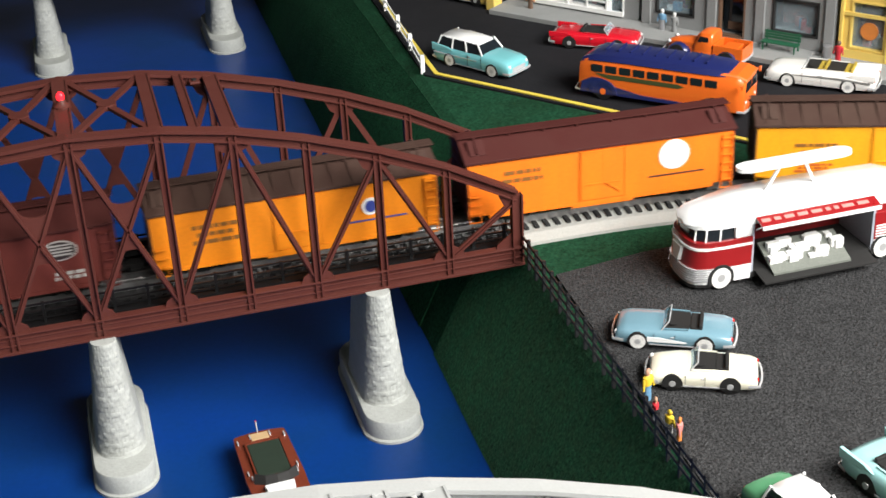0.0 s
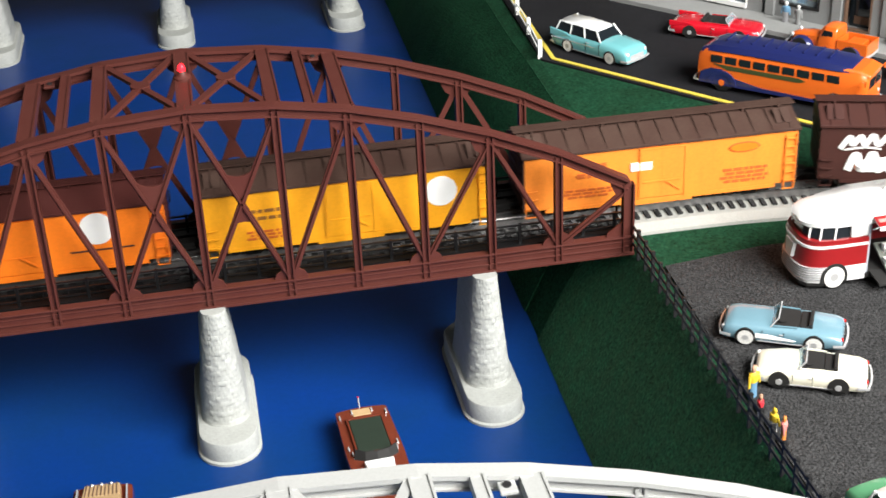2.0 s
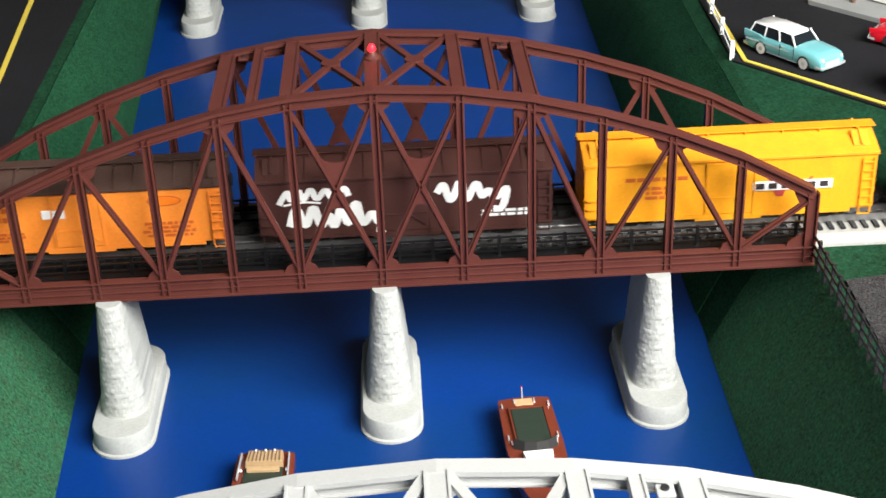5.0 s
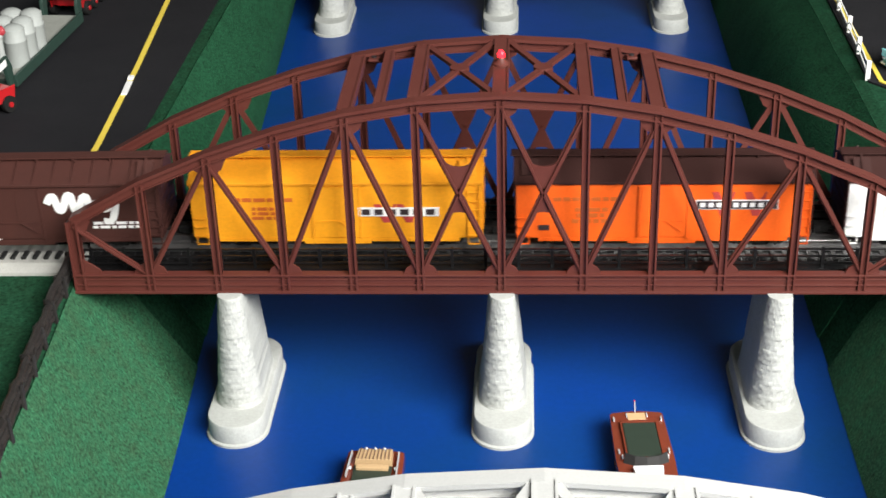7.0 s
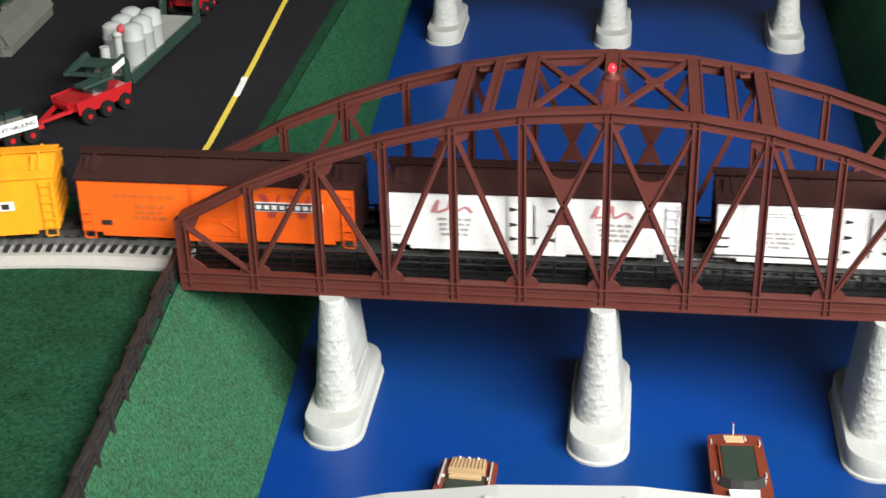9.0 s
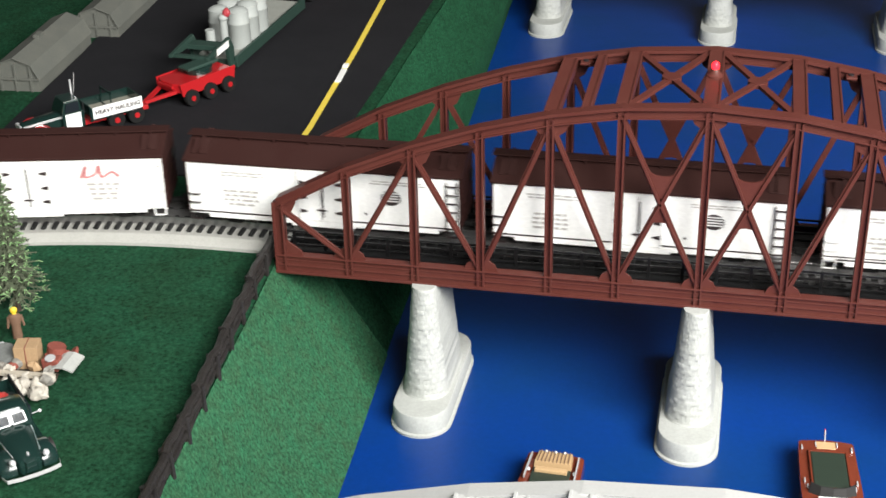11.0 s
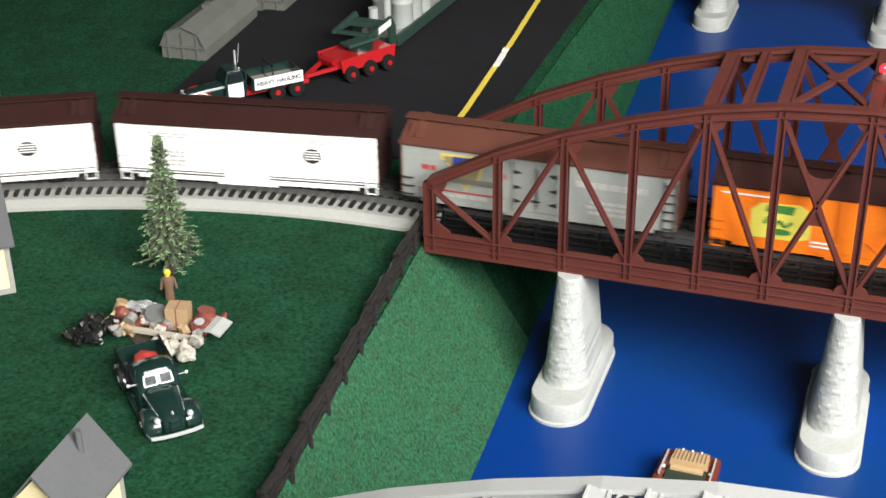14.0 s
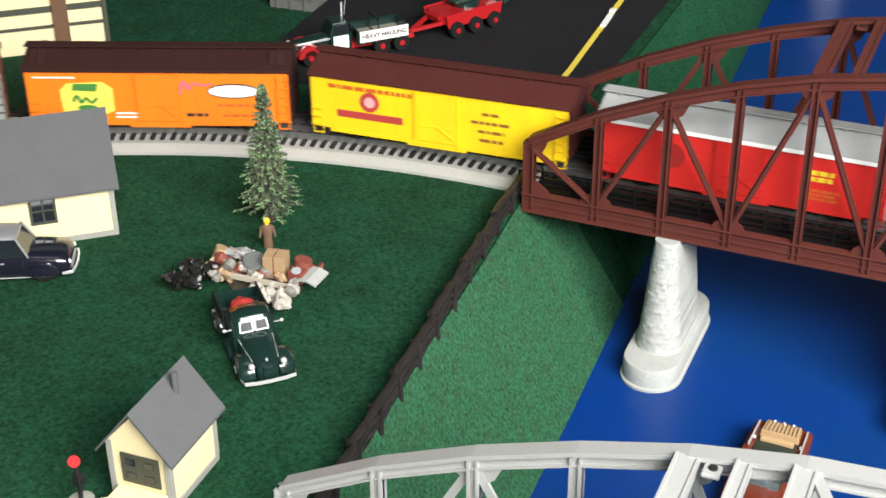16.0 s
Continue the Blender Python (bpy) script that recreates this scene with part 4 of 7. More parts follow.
lettering(c, bars(0.058, 0.092, z + 0.031, z + 0.037, 1, 62, 0.2), INK_GREEN, "green strokes on the badge", "lettering")
lettering(c, swash([(0.022, z + 0.030), (0.026, z + 0.044), (0.031, z + 0.036), (0.036, z + 0.042), (0.046, z + 0.040), (0.054, z + 0.042)], 0.002), material("script_pink", (0.55, 0.12, 0.2), 0.6), "pink script stroke", "script")
lettering(c, bars(0.055, 0.105, z + 0.017, z + 0.021, 1, 63), INK_FAINT, "faded lettering")
lettering(c, bars(0.025, 0.050, z + 0.006, z + 0.011, 1, 64), INK, "dark lettering")
lettering(c, bars(0.060, 0.105, z + 0.006, z + 0.010, 1, 65), INK_FAINT, "faded lettering")
TRAIN.append((c, 13))
c = rail_car("lemon yellow refrigerator car with a red round badge and banner", YELLOW, ROOF_RED, "plain", ice_hatches=False)
lettering(c, bars(-0.115, -0.020, z + 0.043, z + 0.048, 1, 71, 0.2), INK_FAINT, "faded brown line of words")
lettering(c, disc(-0.068, z + 0.033, 0.010), INK_RED, "red round badge", "badge")
lettering(c, disc(-0.068, z + 0.033, 0.0055, 0.001), material("badge_pink", (0.75, 0.35, 0.35), 0.5), "pale centre of the badge", "badge")
lettering(c, plate(-0.102, -0.034, z + 0.0145, z + 0.0215), INK_RED, "red banner", "banner")
lettering(c, bars(-0.099, -0.037, z + 0.016, z + 0.020, 1, 72, 0.2), WHITE, "white bars on the banner")
for k, (a, b) in enumerate(((0.045, 0.065), (0.028, 0.082), (0.040, 0.070), (0.042, 0.068))):
    lettering(c, bars(a, b, z + 0.036 - k * 0.009, z + 0.0395 - k * 0.009, 1, 73 + k, 0.15), INK_SOFT, "brown lettering as bars")
TRAIN.append((c, 14))
c = rail_car("bright red box car with a grey roof edged in white", RED_SIDE, ROOF_GREY, "plain", ice_hatches=False)
lettering(c, plate(-CAR_L / 2, CAR_L / 2, EAVE - 0.003, EAVE + 0.0008, 0.0022), WHITE, "white eaves strip", "eaves_strip")
lettering(c, bars(0.060, 0.085, z + 0.026, z + 0.038, 2, 81, 0.3), INK_YELLOW, "faded yellow lettering")
lettering(c, bars(0.055, 0.090, z + 0.008, z + 0.020, 3, 82, 0.4), INK_FAINT, "faded lettering")
lettering(c, disc(-0.06, z + 0.028, 0.012), material("herald_dark_red", (0.30, 0.015, 0.015), 0.5), "dark red round herald", "herald")
TRAIN.append((c, 15))
c = rail_car("oxide red box car at the tail of the train", OXIDE_SIDE, ROOF_RED, "plain", ice_hatches=False)
TRAIN.append((c, 16))

PITCH = 0.29
# the head of car 0 along the track, second by second
LEAD = [(0, 0.0540), (0.5, -0.1210), (1, -0.2872), (1.5, -0.4403), (2, -0.5795), (2.5, -0.7087), (3, -0.8308), (3.5, -0.9450), (4.2, -1.0940), (4.75,
        -1.2108), (5.3, -1.3316), (5.9, -1.4684), (6.5, -1.6113), (7, -1.7280), (7.5, -1.8516), (8, -1.9772), (8.5, -2.1018), (9, -2.2253), (9.6, -2.3800),
        (10.2, -2.5487), (10.8, -2.7324), (11.5, -2.9643), (12, -3.1328), (12.5, -3.3104), (13, -3.5000), (13.5, -3.6966), (14, -3.8972), (14.5, -4.0978),
        (15, -4.2944), (15.5, -4.4850), (16, -4.6750)]


def motions():
    for car, n in TRAIN:
        rows = []
        for t, lead in LEAD:
            u = lead + PITCH * n + CAR_L / 2
            x0, y0, _ = along(u - 0.088)
            x1, y1, _ = along(u + 0.088)
            rows.append((t, pose((x0 + x1) / 2, (y0 + y1) / 2, 0.1515, rz=math.degrees(math.atan2(y1 - y0, x1 - x0)))))
        walk(car, rows)

# ---- die-cast vehicles ----
def car_paint(name, c, rough=0.22):
    return material(name, c, rough, second=shade(c, 0.85), scale=30, mix=0.4, fine=0.03, coat=0.6)


HUB = material("hubcap_silver", (0.56, 0.56, 0.56), 0.28, metal=0.4, fine=0.05)
RUBY = material("tail_lamp_red", (0.5, 0.01, 0.01), 0.15, coat=0.5)
LENS = material("headlamp_lens", (0.75, 0.76, 0.74), 0.1, coat=0.8)
INTERIOR = material("dark_interior", (0.010, 0.0095, 0.009), 0.7, fine=0.2)
WHITEWALL = material("whitewall", (0.72, 0.71, 0.68), 0.6)


def ring(w, zb, zt, x, crown=0.0, tuck=0.9, shoulder=0.82):
    h = zt - zb
    half = [(-w * tuck, zb), (-w, zb + 0.30 * h), (-w, zb + 0.62 * h), (-w * 0.955, zb + 0.86 * h), (-w * shoulder, zt), (-w * 0.42, zt + crown * 0.8)]
    pts = half + [(0, zt + crown)] + [(-y, z_) for y, z_ in reversed(half)]
    return [(x, y, z_) for y, z_ in pts]


def wheel_set(car, xf, xr, half, r, hub, white, wide=0.0058):
    """Four wheels, each a tyre with hubcap and whitewall, and dark arches behind them."""
    for x in (xf, xr):
        for s in (-1, 1):
            y = s * (half - wide)
            w = Shape().spin([(r * 0.55, 0), (r * 0.92, 0), (r, 0.0008), (r, wide - 0.0008), (r * 0.92, wide), (r * 0.55, wide)], 24, (x, y if s > 0 else y - wide, r), "y")
            wo = part("wheel", w, TYRE, car, smooth=True)
            yo = y + s * wide
            part("hubcap", Shape().cyl((x, yo - s * 0.003, r), (x, yo + s * 0.0007, r), r * 0.48, r * 0.34, n=18), hub, wo, "chrome hubcap", smooth=True)
            if white:
                a, b = sorted((yo - s * 0.002, yo + s * 0.0005))
                part("whitewall", Shape().spin([(r * 0.56, a), (r * 0.86, a), (r * 0.86, b), (r * 0.56, b)], 24, (x, 0, r), "y"), white, wo, "white sidewall")
            a, b = sorted((s * (half - 0.012), s * (half + 0.0003)))
            arch = [(x + r * 1.12 * math.cos(math.pi * k / 12), r + r * 1.12 * math.sin(math.pi * k / 12)) for k in range(13)] + [(x - r * 1.1, r * 0.55), (x + r * 1.1, r * 0.55)]
            part("wheel_arch", Shape().prism(arch, a, b), INTERIOR, car)


def bumpers(car, L, half, z_, d=0.0022, h=0.0028):
    for s, nm in ((1, "front_bumper"), (-1, "rear_bumper")):
        x = s * L / 2
        pts = [(x - s * 0.007, -half * 1.0), (x + s * 0.0005, -half * 0.92), (x + s * d, -half * 0.5), (x + s * d * 1.2, 0), (x + s * d, half * 0.5), (x + s * 0.0005, half * 0.92), (x - s * 0.007, half * 1.0)]
        part(nm, Shape().loft([[(px, py, z_), (px + s * 0.0014, py, z_ + 0.0004), (px + s * 0.0014, py, z_ + h - 0.0004), (px, py, z_ + h)] for px, py in pts]), CHROME, car, smooth=True)


def toy_car(name, label, at, L, W, paint, top_z, style, roof_paint=None, hub=None, white=None, group="", cabin=None, seat=None, trim=None, trim_shape=None, r=0.0078, wb=0.56, fins=0.0, hood=None, clearance=0.0042):
    """A model car, nose along +x, wheels on z = 0. top_z: bonnet height; cabin: (rear, front, roof height)."""
    car = thing(name, at, label, "car" if style != "pickup" else "truck", group)
    hw = W / 2
    roof_paint = roof_paint or paint
    zb = clearance
    hood = hood or (0.90, 1.0)
    st = [(-0.5, 0.80, 0.62), (-0.485, 0.92, 0.80), (-0.42, 0.985, 0.93 + fins), (-0.25, 1.0, 1.0), (0.0, 1.0, 1.0), (0.22, 1.0, 1.0), (0.40, 0.97, hood[0] + 0.03), (0.47, 0.93, hood[0] - 0.06), (0.495, 0.86, hood[0] - 0.22), (0.5, 0.75, hood[0] - 0.34)]
    body = Shape().loft([ring(hw * w, zb, zb + (top_z - zb) * h, L * f, 0.0009) for f, w, h in st])
    part("body", body, paint, car, smooth=True)
    wheel_set(car, L * wb / 2 + L * 0.015, -L * wb / 2 + L * 0.015, hw, r, hub or HUB, white)
    bumpers(car, L, hw, zb + 0.0022)
    for s in (-1, 1):
        part("headlight", Shape().ball((L * 0.488, s * hw * 0.70, zb + (top_z - zb) * 0.60), 0.0022, 0.0023, 0.0023), LENS, car, smooth=True)
        part("tail_light", Shape().ball((-L * 0.488, s * hw * 0.74, zb + (top_z - zb) * 0.62), 0.0018, 0.0016, 0.0022), RUBY, car, smooth=True)
        part("side_sill", Shape().box(-L * 0.20, L * 0.20, s * hw - 0.0003 if s > 0 else s * hw - 0.0003, s * hw + 0.0003, zb + 0.001, zb + 0.0018), CHROME, car)
        for f in (-0.0185, 0.1615):
            part("door_line", Shape().box(L * f - 0.00015, L * f + 0.00015, s * hw - 0.0004, s * hw + 0.0002, zb + 0.003, top_z - 0.002), INTERIOR, car)
        part("door_handle", Shape().box(-L * 0.012, L * 0.02, s * hw - 0.0004, s * hw + 0.0007, top_z - 0.0045, top_z - 0.0038), CHROME, car)
        if trim is not None:
            part("side_trim", Shape().prism([(L * a, zb + (top_z - zb) * b) for a, b in trim_shape], *sorted((s * (hw - 0.0004), s * (hw + 0.0005)))), trim, car)
    part("grille", Shape().box(L * 0.485, L * 0.503, -hw * 0.55, hw * 0.55, zb + 0.0035, zb + (top_z - zb) * 0.5), CHROME, car, bevel=0.0004)
    if fins:
        for s in (-1, 1):
            part("tail_fin", Shape().prism([(-L * 0.50, top_z * 0.72), (-L * 0.505, top_z * (1 + fins)), (-L * 0.30, top_z * 1.02), (-L * 0.22, top_z * 0.9)], *sorted((s * hw * 0.86, s * hw * 0.99))), paint, car, bevel=0.0005)
    rear, front, rz_ = cabin
    if style == "convertible":
        cockpit = Shape().prism([(L * rear, -hw * 0.70), (L * (front - 0.01), -hw * 0.76), (L * (front - 0.01), hw * 0.76), (L * rear, hw * 0.70), (L * (rear - 0.02), hw * 0.4), (L * (rear - 0.02), -hw * 0.4)], top_z * 0.75, top_z + 0.0010, "z")
        part("cockpit", cockpit, INTERIOR, car)
        part("cockpit_rim", Shape().beam((L * rear, -hw * 0.74, top_z + 0.001), (L * front, -hw * 0.79, top_z + 0.001), 0.0014, 0.0014).beam((L * rear, hw * 0.74, top_z + 0.001), (L * front, hw * 0.79, top_z + 0.001), 0.0014, 0.0014), paint, car)
        rows_ = [0.10, 0.34] if (front - rear) > 0.32 else [0.20]
        for fr in rows_:
            xs = L * (front - fr - 0.06)
            so = part("seat", Shape().box(xs - 0.004, xs + 0.004, -hw * 0.62, hw * 0.62, top_z - 0.004, top_z + 0.0016).box(xs - 0.006, xs - 0.003, -hw * 0.62, hw * 0.62, top_z - 0.004, top_z + 0.0042), seat or INTERIOR, car, bevel=0.0008)
        part("steering_wheel", Shape().spin([(0.0030, 0), (0.0036, 0), (0.0036, 0.0006), (0.0030, 0.0006)], 14, (L * (front - 0.07), hw * 0.35, top_z + 0.002)), INTERIOR, car)
        wx = L * front
        fr_ = Shape()
        a, b, c_, d_ = Vector((wx + 0.002, -hw * 0.80, top_z)), Vector((wx - 0.004, -hw * 0.66, rz_)), Vector((wx - 0.004, hw * 0.66, rz_)), Vector((wx + 0.002, hw * 0.80, top_z))
        for p_, q_ in ((a, b), (b, c_), (c_, d_)):
            fr_.beam(p_, q_, 0.0009, 0.0009, up=(1, 0, 0.2))
        wso = part("windscreen_frame", fr_, CHROME, car)
        pane = part("windscreen", Shape().add([a, b, c_, d_, a + Vector((0.0004, 0, 0)), b + Vector((0.0004, 0, 0)), c_ + Vector((0.0004, 0, 0)), d_ + Vector((0.0004, 0, 0))],
                                              [(0, 1, 2, 3), (7, 6, 5, 4), (0, 4, 5, 1), (1, 5, 6, 2), (2, 6, 7, 3), (3, 7, 4, 0)]), GLASS, car)
        pane.visible_shadow = False
    else:
        belt = top_z - 0.0006
        gl = Shape().loft([
            [(L * rear, -hw * 0.88, belt), (L * front, -hw * 0.86, belt), (L * front, hw * 0.86, belt), (L * rear, hw * 0.88, belt)],
            [(L * (rear + 0.035), -hw * 0.70, rz_ - 0.001), (L * (front - 0.085), -hw * 0.68, rz_ - 0.001), (L * (front - 0.085), hw * 0.68, rz_ - 0.001), (L * (rear + 0.035), hw * 0.70, rz_ - 0.001)]])
        part("glasshouse", gl, DARK_GLASS, car, "dark tinted window glass")
        rfp = [(rear + 0.02, 0.60, -0.0014), (rear + 0.03, 0.71, -0.0005), ((rear + front) / 2 - 0.03, 0.74, 0.0006), (front - 0.095, 0.70, -0.0002), (front - 0.075, 0.60, -0.0012)]
        part("roof", Shape().loft([[(L * f, -hw * w, rz_ - 0.0012 + dz), (L * f, -hw * w * 0.8, rz_ + dz + 0.0008), (L * f, 0, rz_ + dz + 0.0014), (L * f, hw * w * 0.8, rz_ + dz + 0.0008), (L * f, hw * w, rz_ - 0.0012 + dz)] for f, w, dz in rfp]), roof_paint, car, smooth=True)
        posts = [0.0, 1.0] + ([0.33, 0.66] if style == "wagon" else [0.5])
        for s in (-1, 1):
            for q in posts:
                xb = L * (rear + (front - rear) * q)
                xt = L * (rear + 0.035 + (front - 0.085 - rear - 0.035) * q)
                part("pillar", Shape().beam((xb, s * hw * 0.875, belt), (xt, s * hw * 0.70, rz_), 0.0017, 0.0014, up=(1, 0, 0)), roof_paint, car)
    return car


TEAL = car_paint("teal_enamel", (0.17, 0.47, 0.50))
AQUA = car_paint("aqua_enamel", (0.38, 0.66, 0.66))
RED_ENAMEL = car_paint("red_enamel", (0.55, 0.008, 0.02))
CREAM = car_paint("cream_enamel", (0.80, 0.77, 0.62))
IVORY = car_paint("ivory_enamel", (0.82, 0.80, 0.76))
STEEL_BLUE = car_paint("steel_blue_metallic", (0.15, 0.27, 0.33))
MINT = car_paint("green_enamel", (0.10, 0.30, 0.15))
WHITE_ENAMEL = car_paint("white_enamel", (0.84, 0.84, 0.83))
TRUCK_ORANGE = car_paint("truck_orange", (0.78, 0.14, 0.015), 0.35)
NAVY = car_paint("navy_enamel", (0.012, 0.018, 0.10), 0.35)
BOTTLE = car_paint("bottle_green_enamel", (0.007, 0.021, 0.018), 0.2)
HEARSE_BLACK = car_paint("black_enamel", (0.008, 0.008, 0.016), 0.15)
SILVER_PAINT = material("silver_paint", (0.50, 0.50, 0.52), 0.35, metal=0.7, fine=0.05)
GOLD_TRIM = material("gold_interior", (0.42, 0.30, 0.04), 0.5, fine=0.1)
LAND2 = LAND + 0.0027

toy_car("station_wagon", "teal station wagon with a white roof parked on the street", pose(0.489, 0.477, LAND2, rz=-57), 0.118, 0.044, TEAL, 0.0230, "wagon", WHITE_ENAMEL, cabin=(-0.44, 0.16, 0.0350), fins=0.10, white=WHITEWALL, trim=CHROME,
        trim_shape=[(-0.48, 0.55), (-0.48, 0.60), (0.1, 0.62), (0.1, 0.59)], group="cars on the street")
toy_car("convertible", "bright red open convertible at the kerb", pose(0.644, 0.492, LAND2, rz=-36), 0.109, 0.042, RED_ENAMEL, 0.0195, "convertible", cabin=(-0.10, 0.16, 0.0265), fins=0.06, white=None, group="cars on the street")
toy_car("convertible", "white open convertible with gold interior and side stripe", pose(0.836, 0.273, LAND2, rz=140), 0.122, 0.044, IVORY, 0.0215, "convertible", cabin=(-0.22, 0.16, 0.0305), seat=GOLD_TRIM, fins=0.06, white=WHITEWALL, trim=material("grey_stripe", (0.2, 0.2, 0.19), 0.4),
        trim_shape=[(-0.46, 0.50), (-0.46, 0.62), (-0.16, 0.74), (0.3, 0.66), (0.3, 0.63), (-0.10, 0.62)], group="cars on the street")
toy_car("sports_car", "steel blue open sports car with white side coves", pose(0.452, -0.181, LAND + 0.0032, rz=152), 0.094, 0.040, STEEL_BLUE, 0.0172, "convertible", cabin=(-0.12, 0.08, 0.0246), white=WHITEWALL, trim=WHITE_ENAMEL,
        trim_shape=[(0.22, 0.30), (0.22, 0.62), (0.12, 0.62), (-0.12, 0.38), (-0.10, 0.30)], hood=(0.95, 1.0), r=0.0074, wb=0.57, group="cars in the parking lot")
toy_car("sports_car", "cream open roadster with a black tonneau cover", pose(0.448, -0.245, LAND + 0.0032, rz=154), 0.083, 0.037, CREAM, 0.0170, "convertible", cabin=(-0.12, 0.10, 0.0238), hood=(0.80, 1.0), r=0.0072, wb=0.53, group="cars in the parking lot")
toy_car("coupe", "green two-tone coupe with a white roof", pose(0.433, -0.442, LAND + 0.0032, rz=-78), 0.100, 0.040, MINT, 0.0215, "coupe", WHITE_ENAMEL, cabin=(-0.28, 0.12, 0.0325), group="cars in the parking lot")
toy_car("convertible", "pale aqua open convertible with a black interior", pose(0.521, -0.437, LAND + 0.0032, rz=-76), 0.115, 0.046, AQUA, 0.0220, "convertible", cabin=(-0.24, 0.16, 0.031), fins=0.08, group="cars in the parking lot")


def pickup(name, label, at, paint, fender, L=0.106, W=0.040, load=None, chrome_face=False):
    car = thing(name, at, label, "truck")
    hw = W / 2
    zt = 0.0235
    # bonnet and cowl
    part("bonnet", Shape().loft([ring(hw * w, 0.007, z_, L * f, 0.0012, 0.95, 0.7) for f, w, z_ in ((0.06, 0.66, zt), (0.2, 0.60, zt - 0.001), (0.36, 0.48, zt - 0.003), (0.43, 0.38, zt - 0.006), (0.44, 0.30, zt - 0.009))]), paint, car, smooth=True)
    part("grille", Shape().loft([[(L * f, -y, z_), (L * f, y, z_), (L * f, y * 0.8, z2), (L * f, -y * 0.8, z2)] for f, y, z_, z2 in ((0.43, 0.006, 0.007, 0.0185), (0.455, 0.004, 0.008, 0.017))]), paint, car, bevel=0.0006)
    cab = part("cab", Shape().loft([ring(hw * w, 0.006, z_, L * f, 0.0015, 0.98, 0.80) for f, w, z_ in ((-0.115, 0.74, 0.0335), (-0.10, 0.80, 0.0350), (0.0, 0.80, 0.0355), (0.045, 0.78, 0.0340), (0.088, 0.78, 0.0245), (0.10, 0.76, 0.0225))]), paint, car, smooth=True)
    for s in (-1, 1):
        part("side_window", Shape().prism([(-L * 0.075, 0.0255), (L * 0.055, 0.0245), (L * 0.030, 0.0315), (-L * 0.07, 0.0315)], *sorted((s * hw * 0.72, s * hw * 0.805))), DARK_GLASS, cab)
        a, b = Vector((L * 0.0870, s * 0.0010, 0.0248)), Vector((L * 0.0555, s * 0.0010, 0.0318))
        part("windscreen_pane", Shape().loft([[a, a + Vector((0, s * 0.0098, 0)), b + Vector((0, s * 0.0090, 0)), b], [a + Vector((0.0009, 0, 0.0004)), a + Vector((0.0009, s * 0.0098, 0.0004)), b + Vector((0.0009, s * 0.0098, 0.0004)), b + Vector((0.0009, 0, 0.0004))]]), DARK_GLASS, cab)
        fr_ = Shape()
        o = Vector((0.0010, 0, 0.0006))
        cs = [a + o, a + Vector((0, s * 0.0101, 0)) + o, b + Vector((0, s * 0.0093, 0)) + o, b + o]
        for i in range(4):
            fr_.beam(cs[i], cs[(i + 1) % 4], 0.0010, 0.0010, up=(1, 0, 0.3))
        part("window_frame", fr_, WHITE_ENAMEL if chrome_face else paint, cab)
        part("fender", Shape().loft([[(L * 0.29 + rx * math.cos(math.pi * k / 10), y, 0.0065 + rz2 * math.sin(math.pi * k / 10)) for k in range(11)] for y, rx, rz2 in ((s * hw * 0.45, 0.0150, 0.0125), (s * hw * 0.85, 0.0150, 0.0122), (s * hw * 1.0, 0.0125, 0.0095))]), fender, car, smooth=True)
        part("headlight", Shape().ball((L * 0.425, s * hw * 0.58, 0.0185), 0.0030, 0.0026, 0.0026), CHROME, car, smooth=True)
        part("running_board", Shape().box(-L * 0.14, L * 0.17, *sorted((s * hw * 0.72, s * hw * 0.98)), 0.0062, 0.0075), fender, car)
        part("rear_fender", Shape().loft([[(-L * 0.30 + rx * math.cos(math.pi * k / 10), y, 0.0065 + rz2 * math.sin(math.pi * k / 10)) for k in range(11)] for y, rx, rz2 in ((s * hw * 0.72, 0.0125, 0.0118), (s * hw * 0.92, 0.0122, 0.0112), (s * hw * 1.0, 0.0100, 0.0088))]), fender, car, smooth=True)
    bed = Shape().box(-L * 0.48, -L * 0.13, -hw * 0.80, hw * 0.80, 0.0085, 0.0100)
    for s in (-1, 1):
        bed.box(-L * 0.48, -L * 0.13, *sorted((s * hw * 0.74, s * hw * 0.82)), 0.0085, 0.0235)
    bed.box(-L * 0.14, -L * 0.13, -hw * 0.80, hw * 0.80, 0.0085, 0.0235).box(-L * 0.485, -L * 0.475, -hw * 0.80, hw * 0.80, 0.0085, 0.0235)
    part("cargo_bed", bed, paint, car, bevel=0.0004)
    wheel_set(car, L * 0.29, -L * 0.30, hw, 0.0085, CHROME if chrome_face else fender, None, 0.005)
    bumpers(car, L * 0.94, hw, 0.0068)
    if chrome_face:
        for s in (-1, 1):
            part("bonnet_strip", Shape().beam((L * 0.11, s * hw * 0.62, 0.0205), (L * 0.36, s * hw * 0.46, 0.0180), 0.0008, 0.0010), CHROME, car, "bright strip along the bonnet")
            part("door_mirror", Shape().beam((L * 0.06, s * hw * 0.78, 0.0270), (L * 0.065, s * hw * 1.02, 0.0275), 0.0007, 0.0007).ball((L * 0.065, s * hw * 1.05, 0.0276), 0.0010, 0.0016, 0.0016, 8, 5), CHROME, car, smooth=True)
        part("bonnet_mark", Shape().ball((L * 0.40, 0, 0.0205), 0.0022, 0.0011, 0.0013, 8, 5), CHROME, car, smooth=True)
    if load:
        load(car, L, hw)
    return car


def orange_load(car, L, hw):
    part("crate", Shape().box(-L * 0.40, -L * 0.22, -hw * 0.5, hw * 0.5, 0.010, 0.0215), TRUCK_ORANGE, car, bevel=0.0006)


